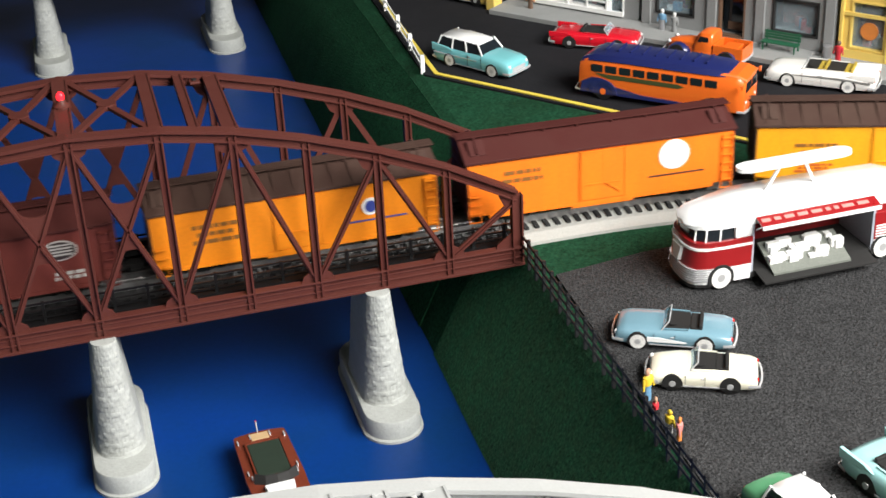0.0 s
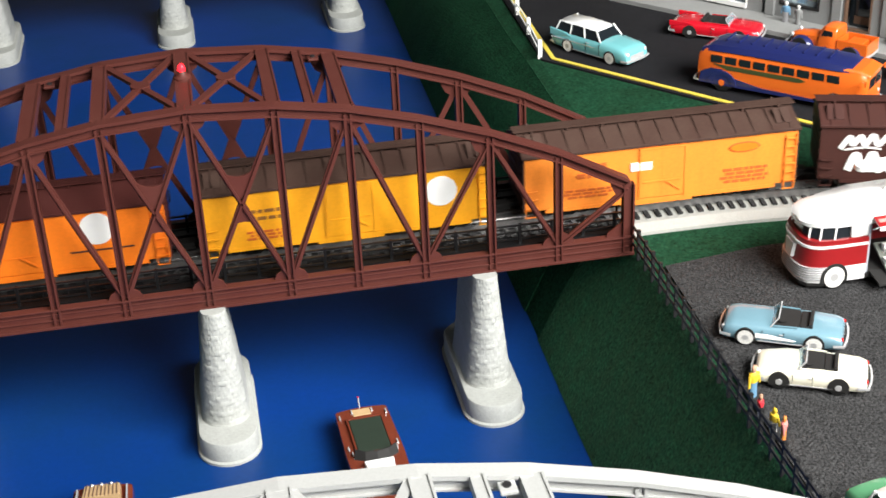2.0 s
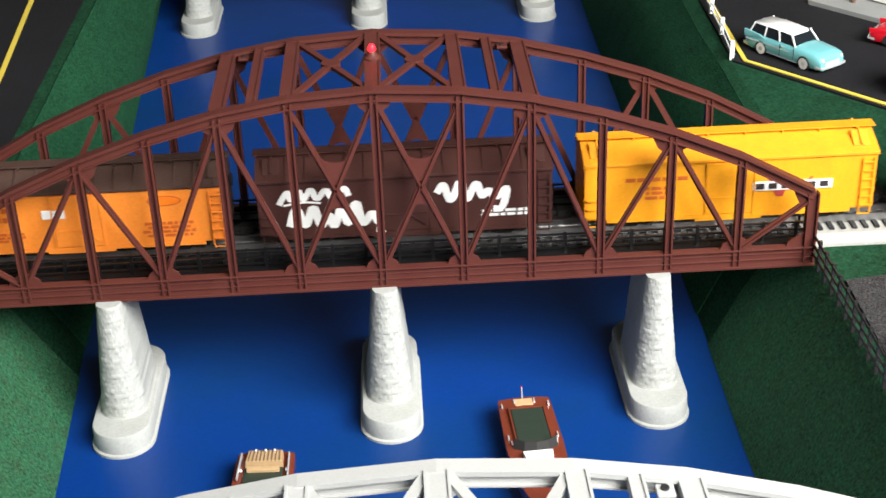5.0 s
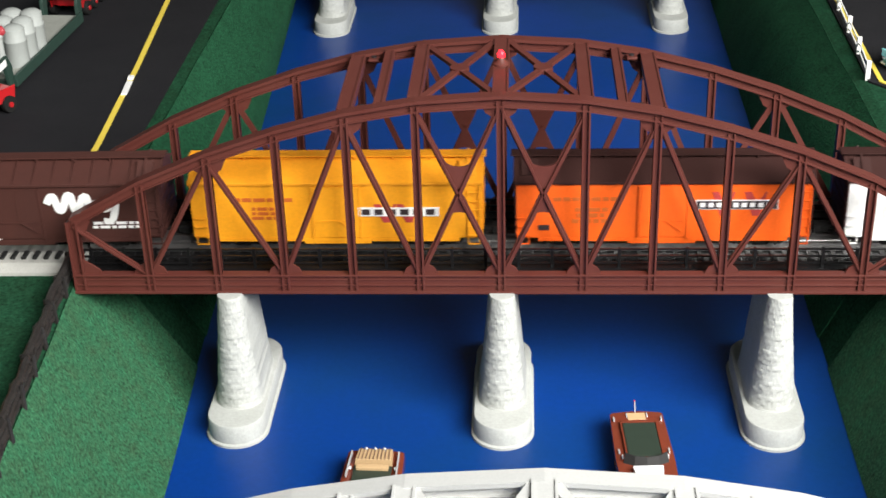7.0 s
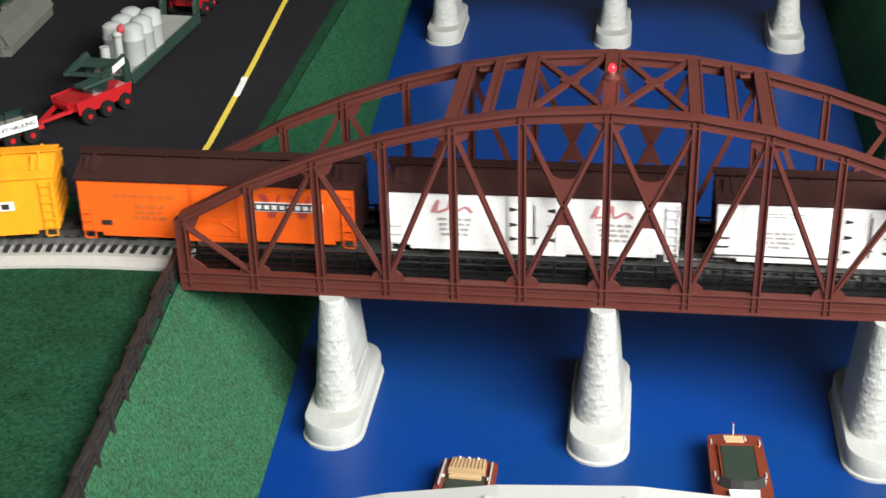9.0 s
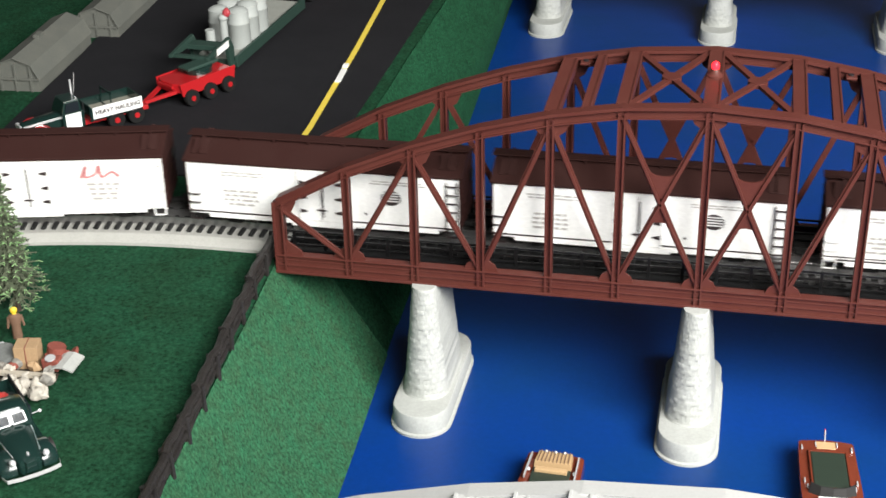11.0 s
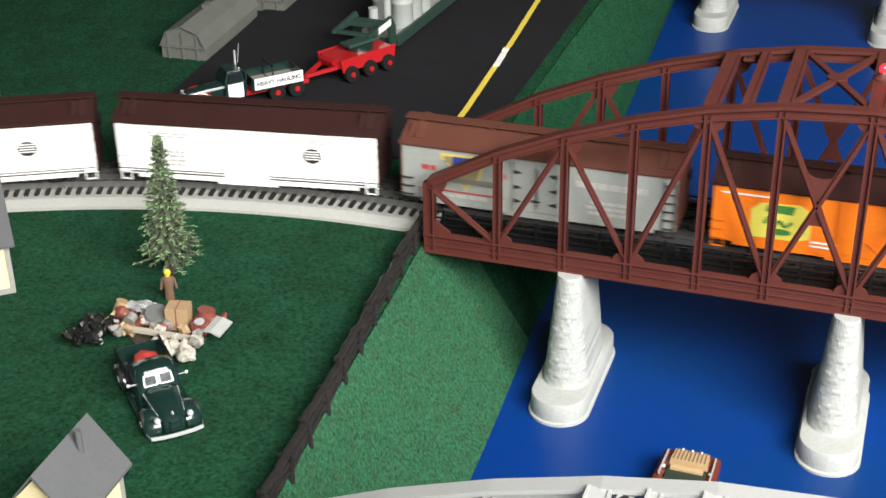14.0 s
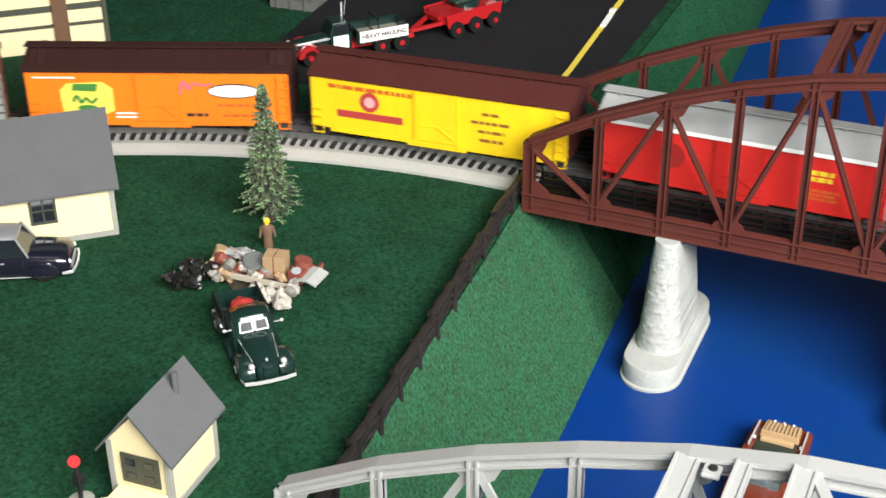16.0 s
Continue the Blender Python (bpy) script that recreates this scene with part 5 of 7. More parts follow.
def junk_load(car, L, hw):
    s = Shape().ball((-L * 0.26, 0, 0.022), 0.013, 0.010, 0.007).rough(0.003, 120)
    part("red_load", s, material("load_red", (0.35, 0.03, 0.025), 0.5, fine=0.2), car, "heap of red scrap")
    part("side_stake", Shape().box(-L * 0.48, -L * 0.13, -hw * 0.86, -hw * 0.80, 0.016, 0.028).box(-L * 0.48, -L * 0.13, hw * 0.80, hw * 0.86, 0.016, 0.028), BLACK, car)


pickup("pickup_truck", "orange pickup truck with dark blue fenders at the kerb", pose(0.751, 0.399, LAND2, rz=131), TRUCK_ORANGE, NAVY, load=orange_load)
pickup("pickup_truck", "dark green pickup truck loaded with red scrap on the grass", pose(-0.493, -0.307, LAND, rz=-46), BOTTLE, BOTTLE, L=0.115, W=0.043, load=junk_load, chrome_face=True)

# hearse beside the yellow house
h = toy_car("hearse", "black and silver hearse parked beside the yellow house", pose(-0.747, -0.282, LAND, rz=28), 0.112, 0.042, HEARSE_BLACK, 0.0235, "wagon", SILVER_PAINT, cabin=(-0.46, 0.20, 0.0400), r=0.0085)
part("side_badge", Shape().prism([(-0.030 + 0.007 * math.cos(k * 0.449), 0.0145 + 0.0032 * math.sin(k * 0.449)) for k in range(14)], -0.0216, -0.0205), WHITE, h, "pale oval side badge")
part("fender", Shape().loft([[(0.032 + rx * math.cos(math.pi * k / 10), y, 0.0065 + rz2 * math.sin(math.pi * k / 10)) for k in range(11)] for y, rx, rz2 in ((-0.016, 0.0160, 0.0130), (-0.0205, 0.0155, 0.0125), (-0.0225, 0.0120, 0.0090))]), HEARSE_BLACK, h, smooth=True)


# ---- orange coach ----
def coach(at):
    b = thing("coach", at, "orange motor coach with a dark blue roof on the street", "bus", "cars on the street")
    L, hw = 0.197, 0.026
    st = [(-0.5, 0.62, 0.030), (-0.485, 0.86, 0.040), (-0.44, 0.97, 0.046), (-0.30, 1.0, 0.0475), (0.30, 1.0, 0.0475), (0.44, 0.98, 0.0475), (0.485, 0.93, 0.0450), (0.5, 0.84, 0.040)]
    part("body", Shape().loft([ring(hw * w, 0.007, z_, L * f, 0.001, 0.94, 0.86) for f, w, z_ in st]), TRUCK_ORANGE, b, smooth=True)
    rt = [(-0.495, 0.50, 0.034, 0.036), (-0.47, 0.80, 0.042, 0.0455), (-0.40, 0.93, 0.0455, 0.0535), (-0.2, 0.95, 0.0465, 0.0560), (0.15, 0.95, 0.0465, 0.0560), (0.34, 0.93, 0.0465, 0.0540), (0.40, 0.86, 0.0465, 0.0500)]
    roof = part("roof", Shape().loft([[(L * f, -hw * w, za), (L * f, -hw * w * 0.86, (za + zb_) / 2 + 0.002), (L * f, -hw * w * 0.45, zb_), (L * f, hw * w * 0.45, zb_), (L * f, hw * w * 0.86, (za + zb_) / 2 + 0.002), (L * f, hw * w, za)] for f, w, za, zb_ in rt]), NAVY, b, "dark blue roof with a rack", smooth=True)
    for k in range(9):
        x = L * (-0.34 + k * 0.075)
        part("roof_bow", Shape().box(x - 0.0008, x + 0.0008, -hw * 0.5, hw * 0.5, 0.0555, 0.0572), NAVY, roof)
    for s in (-1, 1):
        for k in range(9):
            x = L * (-0.40 + k * 0.085)
            part("window", Shape().box(x, x + L * 0.066, *sorted((s * hw * 0.955, s * (hw + 0.0004))), 0.0335, 0.0415), DARK_GLASS, b)
        part("name_board", Shape().prism([(-L * 0.30, 0.0265), (L * 0.12, 0.0265), (L * 0.16, 0.029), (L * 0.12, 0.0315), (-L * 0.38, 0.0315)], *sorted((s * hw * 0.97, s * (hw + 0.0005)))), material("board_dark", (0.05, 0.06, 0.02), 0.5), b, "dark green name board")
        part("rear_skirt", Shape().prism([(-L * 0.47, 0.009), (-L * 0.46, 0.020), (-L * 0.40, 0.026), (-L * 0.33, 0.026), (-L * 0.27, 0.018), (-L * 0.10, 0.012), (L * 0.3, 0.010), (L * 0.3, 0.0075), (-L * 0.47, 0.0075)], *sorted((s * hw * 0.97, s * (hw + 0.0005)))), NAVY, b, "dark blue swept panel")
        arch = [(-L * 0.33 + 0.0175 * math.cos(math.pi * k / 12), 0.0085 + 0.0165 * math.sin(math.pi * k / 12)) for k in range(13)] + [(-L * 0.33 + 0.0118 * math.cos(math.pi * k / 12), 0.0085 + 0.0115 * math.sin(math.pi * k / 12)) for k in range(12, -1, -1)]
        part("rear_fender", Shape().prism(arch, *sorted((s * hw * 0.97, s * (hw + 0.0014)))), NAVY, b, "rounded dark blue rear fender", bevel=0.0004)
        part("headlight", Shape().ball((L * 0.490, s * hw * 0.62, 0.018), 0.003, 0.003, 0.003), LENS, b, smooth=True)
        part("windscreen_pane", Shape().prism([(s * hw * 0.06, 0.030), (s * hw * 0.72, 0.030), (s * hw * 0.68, 0.0405), (s * hw * 0.06, 0.0405)], L * 0.488, L * 0.5035, "x"), DARK_GLASS, b)
        part("mirror", Shape().beam((L * 0.47, s * hw, 0.040), (L * 0.50, s * (hw + 0.006), 0.041), 0.0008, 0.0008).box(L * 0.495, L * 0.505, *sorted((s * (hw + 0.004), s * (hw + 0.008))), 0.038, 0.043), TRUCK_ORANGE, b)
    part("front_visor", Shape().loft([[(L * f, -hw * w, z_ - 0.001), (L * f, hw * w, z_ - 0.001), (L * f, hw * w * 0.9, z_ + 0.0015), (L * f, -hw * w * 0.9, z_ + 0.0015)] for f, w, z_ in ((0.34, 0.88, 0.0490), (0.45, 0.86, 0.0480), (0.505, 0.80, 0.0445))]), TRUCK_ORANGE, b, bevel=0.0005)
    wheel_set(b, L * 0.33, -L * 0.33, hw, 0.0105, TRUCK_ORANGE, None, 0.006)
    bumpers(b, L, hw, 0.0075)
    return b


coach(pose(0.651, 0.295, LAND2, rz=-44))


# ---- red and white exhibition bus with its side open ----
def show_bus(at):
    b = thing("exhibition_bus", at, "red and white streamlined exhibition bus with its side stage open", "bus", "cars in the parking lot")
    L, hw = 0.236, 0.029
    RED = car_paint("bus_red", (0.27, 0.010, 0.012), 0.3)

    for nm, ks in (("front_skirt", ((0.245, 1.0), (0.36, 1.0), (0.43, 0.96), (0.47, 0.84), (0.492, 0.62), (0.5, 0.34))), ("rear_skirt", ((-0.5, 0.80), (-0.485, 0.93), (-0.45, 1.0), (-0.30, 1.0)))):
        part(nm, Shape().loft([[(L * f, -hw * k * 0.97, 0.006), (L * f, hw * k * 0.97, 0.006), (L * f, hw * k, 0.021), (L * f, -hw * k, 0.021)] for f, k in ks]), WHITE_ENAMEL, b, "white lower body panel", smooth=True)
    part("chassis", Shape().box(-L * 0.30, L * 0.245, -hw * 0.97, hw * 0.97, 0.006, 0.0105), INTERIOR, b)
    # cab front stands closed, the middle holds the stage
    for nm, x0, x1 in (("front_body", 0.245, 0.5), ("rear_body", -0.5, -0.30)):
        rings = []
        for f, k in ((-0.5, 0.80), (-0.485, 0.93), (-0.45, 1.0), (-0.30, 1.0)) if x0 < 0 else ((0.245, 1.0), (0.36, 1.0), (0.43, 0.96), (0.47, 0.84), (0.492, 0.62), (0.5, 0.34)):
            rings.append([(L * f, -hw * k, 0.021), (L * f, hw * k, 0.021), (L * f * 0.99, hw * k, 0.0465), (L * f * 0.99, -hw * k, 0.0465)])
        part(nm, Shape().loft(rings), RED, b, "dark red body panel", smooth=True)
    part("far_wall", Shape().box(-L * 0.30, L * 0.245, -hw * 0.99, -hw * 0.9, 0.0105, 0.060), RED, b)
    part("stage_floor", Shape().box(-L * 0.30, L * 0.245, -hw * 0.9, hw * 0.98, 0.0105, 0.0120), INTERIOR, b)
    for x in (-L * 0.30, L * 0.235):
        part("bulkhead", Shape().box(x, x + L * 0.012, -hw * 0.9, hw * 0.98, 0.0105, 0.062), material("bulkhead_grey", (0.35, 0.37, 0.42), 0.5), b)
    part("band", Shape().loft([[(L * f, -hw * k - 0.0006, 0.0395), (L * f, hw * k + 0.0006, 0.0395), (L * f, hw * k + 0.0006, 0.0418), (L * f, -hw * k - 0.0006, 0.0418)] for f, k in ((0.245, 1.0), (0.36, 1.0), (0.43, 0.96), (0.47, 0.84), (0.492, 0.62), (0.503, 0.34))]), WHITE_ENAMEL, b, smooth=True)
    part("driver_cab", Shape().loft([[(L * f, -hw * k, 0.0465), (L * f, hw * k, 0.0465), (L * (f - 0.006), hw * k * 0.96, 0.0585), (L * (f - 0.006), -hw * k * 0.96, 0.0585)] for f, k in ((0.30, 0.9), (0.39, 0.9), (0.44, 0.80), (0.47, 0.58), (0.478, 0.30))]), DARK_GLASS, b, "wrap-round dark cab windows")
    for s in (-1, 1):
        for f, k in ((0.38, 0.905), (0.435, 0.82), (0.468, 0.60)):
            part("window_post", Shape().beam((L * f, s * hw * k, 0.0465), (L * (f - 0.006), s * hw * k * 0.97, 0.0585), 0.0013, 0.0016, up=(1, 0, 0)), WHITE_ENAMEL, b)
    rr = [(-0.505, 0.72, 0.060), (-0.48, 0.92, 0.066), (-0.40, 1.0, 0.0715), (0.0, 1.0, 0.0745), (0.25, 1.0, 0.0735), (0.36, 0.93, 0.0695), (0.43, 0.83, 0.0670), (0.475, 0.62, 0.0640), (0.492, 0.32, 0.0610)]
    part("roof", Shape().loft([[(L * f, -hw * w, 0.0575 if f > 0.28 else 0.0545 if f < -0.3 else 0.0585), (L * f, -hw * w, (0.058 + z_) / 2), (L * f, -hw * w * 0.78, z_ - 0.002), (L * f, 0, z_), (L * f, hw * w * 0.78, z_ - 0.002), (L * f, hw * w, (0.058 + z_) / 2), (L * f, hw * w, 0.0575 if f > 0.28 else 0.0545 if f < -0.3 else 0.0585)] for f, w, z_ in rr]), WHITE_ENAMEL, b, "white streamlined roof", smooth=True)
    part("cab_shoulder", Shape().box(L * 0.245, L * 0.318, -hw * 0.985, hw * 0.985, 0.0465, 0.0600), WHITE_ENAMEL, b, "white shoulder behind the cab windows", bevel=0.0025)
    part("sill_skirt", Shape().loft([[(L * f, -hw * k, 0.0035), (L * f, hw * k, 0.0035), (L * f, hw * k, 0.0062), (L * f, -hw * k, 0.0062)] for f, k in ((0.375, 0.99), (0.43, 0.95), (0.472, 0.83), (0.494, 0.61), (0.502, 0.33))]), INTERIOR, b, "black strip under the nose")
    part("rear_upper", Shape().box(-L * 0.49, -L * 0.30, -hw * 0.96, hw * 0.96, 0.043, 0.056), RED, b, bevel=0.002)
    # raised side canopy and lowered stage apron; the left side faces the camera
    Y = hw
    cn = Shape().loft([[(L * f, Y * 0.98, 0.0635), (L * f, Y * 0.98, 0.0650), (L * f, Y + 0.013, 0.0610), (L * f, Y + 0.013, 0.0595)] for f in (-0.28, 0.235)])
    co = part("canopy", cn, RED, b, "raised red side canopy with pale lettering")
    part("canopy_edge", Shape().box(-L * 0.28, L * 0.235, Y + 0.0125, Y + 0.0142, 0.0580, 0.0612), WHITE_ENAMEL, co)
    rnd = random.Random(2)
    x = -L * 0.24
    while x < L * 0.2:
        w = rnd.uniform(0.004, 0.012)
        part("lettering", Shape().loft([[(x, Y + 0.004 + e, 0.0636 - e * 0.29), (x + w, Y + 0.004 + e, 0.0636 - e * 0.29), (x + w, Y + 0.004 + e, 0.0642 - e * 0.29), (x, Y + 0.004 + e, 0.0642 - e * 0.29)] for e in (0.0, 0.0035)]), material("lettering_pink", (0.62, 0.25, 0.22), 0.6) if x < -L * 0.235 else bpy.data.materials["lettering_pink"], co)
        x += w + 0.004
    part("apron", Shape().loft([[(L * f, Y * 0.98, 0.0125), (L * f, Y * 0.98, 0.0110), (L * f, Y + 0.020, 0.0080), (L * f, Y + 0.020, 0.0095)] for f in (-0.27, 0.225)]), INTERIOR, b, "lowered black stage apron")
    for x in (-L * 0.28, L * 0.23):
        part("canopy_stay", Shape().beam((x, Y * 0.98, 0.052), (x, Y + 0.011, 0.0600), 0.0012, 0.0012), CHROME, b)
    # white model city on the stage
    tilt = part("display_board", Shape().loft([[(L * f, Y + 0.012, 0.0105), (L * f, Y + 0.012, 0.0125), (L * f, Y - 0.022, 0.0270), (L * f, Y - 0.022, 0.025)] for f in (-0.17, 0.17)]), material("display_green_grey", (0.14, 0.15, 0.13), 0.6, fine=0.2), b, "sloping grey display board")
    for i in range(26):
        f = rnd.uniform(-0.155, 0.15)
        e = rnd.uniform(0.004, 0.024)
        x, y, z_ = L * f, Y + 0.006 - e, 0.0150 + e * 0.426
        w, d_, hh = rnd.uniform(0.003, 0.0075), rnd.uniform(0.002, 0.004), rnd.uniform(0.002, 0.0065)
        part("model_house", Shape().box(x - w, x + w, y - d_, y + d_, z_ - 0.002, z_ + hh), WHITE, tilt, "white model building", bevel=0.0003)
    # ribbed trim bands, grille, wheels
    for k in range(5):
        z_ = 0.0235 + k * 0.0026
        part("rib", Shape().box(-L * 0.495, -L * 0.305, -hw - 0.0006, hw + 0.0006, z_ - 0.0005, z_ + 0.0006), WHITE_ENAMEL, b)
    for k in range(6):
        z_ = 0.0095 + k * 0.0022
        part("grille_bar", Shape().loft([[(L * f, -hw * w, z_), (L * f, hw * w, z_), (L * f, hw * w, z_ + 0.0012), (L * f, -hw * w, z_ + 0.0012)] for f, w in ((0.40, 1.0), (0.44, 0.97), (0.478, 0.86), (0.500, 0.64), (0.509, 0.36))]), CHROME, b, smooth=True)
    part("nose_emblem", Shape().loft([[(L * 0.50, -0.006, 0.024), (L * 0.50, 0.006, 0.024), (L * 0.497, 0.009, 0.038), (L * 0.497, -0.009, 0.038)], [(L * 0.512, -0.005, 0.024), (L * 0.512, 0.005, 0.024), (L * 0.508, 0.008, 0.038), (L * 0.508, -0.008, 0.038)]]), WHITE_ENAMEL, b)
    wheel_set(b, L * 0.372, -L * 0.345, hw, 0.0115, HUB, WHITEWALL, 0.007)
    # light tower raised over the roof
    tw = part("light_wing", Shape().loft([[(x_ + 0.0, -w, z_ - 0.0016), (x_, w, z_ - 0.0016), (x_, w * 1.1, z_), (x_, w, z_ + 0.0022), (x_, -w, z_ + 0.0022), (x_, -w * 1.1, z_)] for x_, w, z_ in ((-0.056, 0.002, 0.098), (-0.053, 0.006, 0.098), (-0.044, 0.0085, 0.098), (0.050, 0.0085, 0.098), (0.059, 0.006, 0.098), (0.062, 0.002, 0.098))]), WHITE_ENAMEL, b, "white raised lighting wing", smooth=True)
    for s in (-1, 1):
        part("tower_leg", Shape().beam((s * 0.026 + 0.006, 0, 0.0725), (s * 0.011 + 0.004, 0, 0.0975), 0.0026, 0.0026, up=(0, 1, 0)), WHITE_ENAMEL, tw)
    return b


show_bus(pose(0.6035, -0.091, LAND + 0.0032, rz=180.8) @ Matrix.Diagonal((0.93, 0.97, 1.0, 1.0)))


# ---- heavy haulage convoy on the west road ----
HAUL_RED = car_paint("haulage_red", (0.36, 0.010, 0.013), 0.35)
DECK_GREEN = material("deck_dark_green", (0.02, 0.045, 0.035), 0.5, fine=0.2)
TANK = material("tank_grey", (0.34, 0.36, 0.345), 0.6, second=(0.26, 0.28, 0.265), scale=60, fine=0.06)


def words(name, text, size, material_, parent, at):
    """Raised lettering as a mesh, from the built-in font."""
    cu = bpy.data.curves.new(name, "FONT")
    cu.offset = size * 0.028
    cu.body, cu.size, cu.extrude, cu.align_x, cu.align_y = text, size, 0.0002, "CENTER", "CENTER"
    cu.resolution_u = 2
    tmp = bpy.data.objects.new(name, cu)
    me = bpy.data.meshes.new_from_object(tmp)
    bpy.data.objects.remove(tmp)
    me.materials.clear()
    me.materials.append(material_)
    ob = new(name, me)
    ob.parent = parent
    ob.matrix_basis = at
    return ob


def wheels6(car, xs, hw, r, hub):
    for x in xs:
        for s in (-1, 1):
            y0, y1 = sorted((s * hw, s * (hw - 0.008)))
            w = part("wheel", Shape().spin([(r * 0.5, y0), (r * 0.93, y0), (r, y0 + 0.001), (r, y1 - 0.001), (r * 0.93, y1), (r * 0.5, y1)], 20, (x, 0, r), "y"), TYRE, car, smooth=True)
            part("hub", Shape().cyl((x, s * (hw - 0.006), r), (x, s * (hw + 0.0012), r), r * 0.52, r * 0.30, n=14), hub, w, smooth=True)


def haul_truck(at):
    t = thing("haulage_truck", at, "dark green and red haulage truck with a white sign board", "truck", "heavy haulage convoy")
    part("chassis", Shape().box(-0.075, 0.070, -0.009, 0.009, 0.010, 0.015), HAUL_RED, t, bevel=0.0006)
    part("bonnet", Shape().loft([[(x, -w, 0.015), (x, w, 0.015), (x, w, z_ - 0.002), (x, w * 0.6, z_), (x, -w * 0.6, z_), (x, -w, z_ - 0.002)] for x, w, z_ in ((0.028, 0.0092, 0.0295), (0.050, 0.0080, 0.0285), (0.070, 0.0065, 0.0265), (0.073, 0.005, 0.0245))]), BOTTLE, t, smooth=True)
    for s in (-1, 1):
        part("bonnet_trim", Shape().beam((0.029, s * 0.0096, 0.0262), (0.071, s * 0.0066, 0.0238), 0.0014, 0.0022), CHROME, t, "bright strip along the bonnet")
    part("radiator", Shape().box(0.0725, 0.0745, -0.0062, 0.0062, 0.0150, 0.0262), CHROME, t, bevel=0.0006)
    part("cab", Shape().box(0.004, 0.029, -0.0155, 0.0155, 0.012, 0.031).loft([[(0.006, -0.0145, 0.031), (0.029, -0.0145, 0.031), (0.029, 0.0145, 0.031), (0.006, 0.0145, 0.031)], [(0.007, -0.0125, 0.044), (0.024, -0.0125, 0.044), (0.024, 0.0125, 0.044), (0.007, 0.0125, 0.044)]]), BOTTLE, t, bevel=0.0008)
    for s in (-1, 1):
        part("door", Shape().box(0.008, 0.026, *sorted((s * 0.0152, s * 0.0162)), 0.013, 0.030), WHITE_ENAMEL, t)
        part("side_window", Shape().prism([(0.009, 0.032), (0.026, 0.032), (0.0225, 0.042), (0.009, 0.042)], *sorted((s * 0.0128, s * 0.0152))), DARK_GLASS, t)
        part("fender", Shape().loft([[(0.054 + rx * math.cos(math.pi * k / 10), y, 0.011 + rx * 0.9 * math.sin(math.pi * k / 10)) for k in range(11)] for y, rx in ((s * 0.010, 0.0145), (s * 0.0185, 0.0140))]), HAUL_RED, t, smooth=True)
        part("headlight", Shape().ball((0.071, s * 0.0105, 0.022), 0.0028, 0.0028, 0.0028), CHROME, t, smooth=True)
    part("exhaust_stack", Shape().cyl((0.0045, -0.0135, 0.012), (0.0045, -0.0135, 0.058), 0.0012, n=8), CHROME, t, smooth=True)
    part("aerial", Shape().cyl((0.003, -0.010, 0.044), (0.000, -0.010, 0.066), 0.0004, n=6), CHROME, t)
    part("ballast_box", sum_boxes([(-0.063, -0.002, -0.018, 0.018, 0.016, 0.019), (-0.063, -0.002, -0.018, -0.0165, 0.019, 0.031), (-0.063, -0.002, 0.0165, 0.018, 0.019, 0.031), (-0.064, -0.0625, -0.018, 0.018, 0.016, 0.031), (-0.003, -0.0015, -0.018, 0.018, 0.016, 0.033)]), BOTTLE, t)
    part("box_floor", Shape().box(-0.062, -0.003, -0.0165, 0.0165, 0.019, 0.0215), material("tan_boards", (0.22, 0.21, 0.17), 0.7, fine=0.2), t)
    part("headboard", sum_boxes([(-0.030, -0.0285, -0.014, 0.014, 0.0215, 0.0225), (-0.030, -0.0285, -0.014, -0.0128, 0.021, 0.042), (-0.030, -0.0285, 0.0128, 0.014, 0.021, 0.042), (-0.030, -0.0285, -0.014, 0.014, 0.040, 0.042)]), BOTTLE, t)
    for s, ry in ((1, 180),):
        board = part("sign_board", Shape().box(-0.0635, -0.0045, *sorted((s * 0.0182, s * 0.0195)), 0.0185, 0.0315), WHITE, t, "white board with black capitals")
        words("lettering", "HEAVY HAULING", 0.0070, INK, board, pose(-0.0340, s * 0.0197, 0.025, 90, 0, ry))
    wheels6(t, (0.054, -0.032, -0.056), 0.0185, 0.0100, HAUL_RED)
    return t


haul_truck(pose(-0.690, 0.262, LAND2, rz=228))


def dolly(at, tongue):
    d = thing("trailer_dolly", at, "bright red six-wheel trailer dolly", "trailer", "heavy haulage convoy")
    part("frame", Shape().prism([(-0.040, -0.022), (0.036, -0.022), (0.042, -0.010), (0.042, 0.010), (0.036, 0.022), (-0.040, 0.022)], 0.017, 0.028, "z"), HAUL_RED, d, bevel=0.0012)
    for s in (-1, 1):
        part("skirt", Shape().prism([(-0.041, 0.013), (0.037, 0.013), (0.040, 0.029), (-0.044, 0.029)], *sorted((s * 0.0205, s * 0.0225))), HAUL_RED, d, bevel=0.0006)
    if tongue:
        part("drawbar", Shape().beam((0.040, -0.014, 0.019), (0.075, 0, 0.014), 0.004, 0.004).beam((0.040, 0.014, 0.019), (0.075, 0, 0.014), 0.004, 0.004).beam((0.044, -0.013, 0.025), (0.044, 0.013, 0.025), 0.003, 0.003), HAUL_RED, d)
    wheels6(d, (-0.030, -0.002, 0.026), 0.027, 0.0098, HAUL_RED)
    tt = part("turntable", Shape().cyl((-0.006, 0, 0.028), (-0.006, 0, 0.034), 0.017, n=20), BOTTLE, d, smooth=False)
    part("bolster", Shape().box(-0.030, 0.016, -0.0095, 0.0095, 0.034, 0.038), DECK_GREEN, tt, bevel=0.0015)
    return d


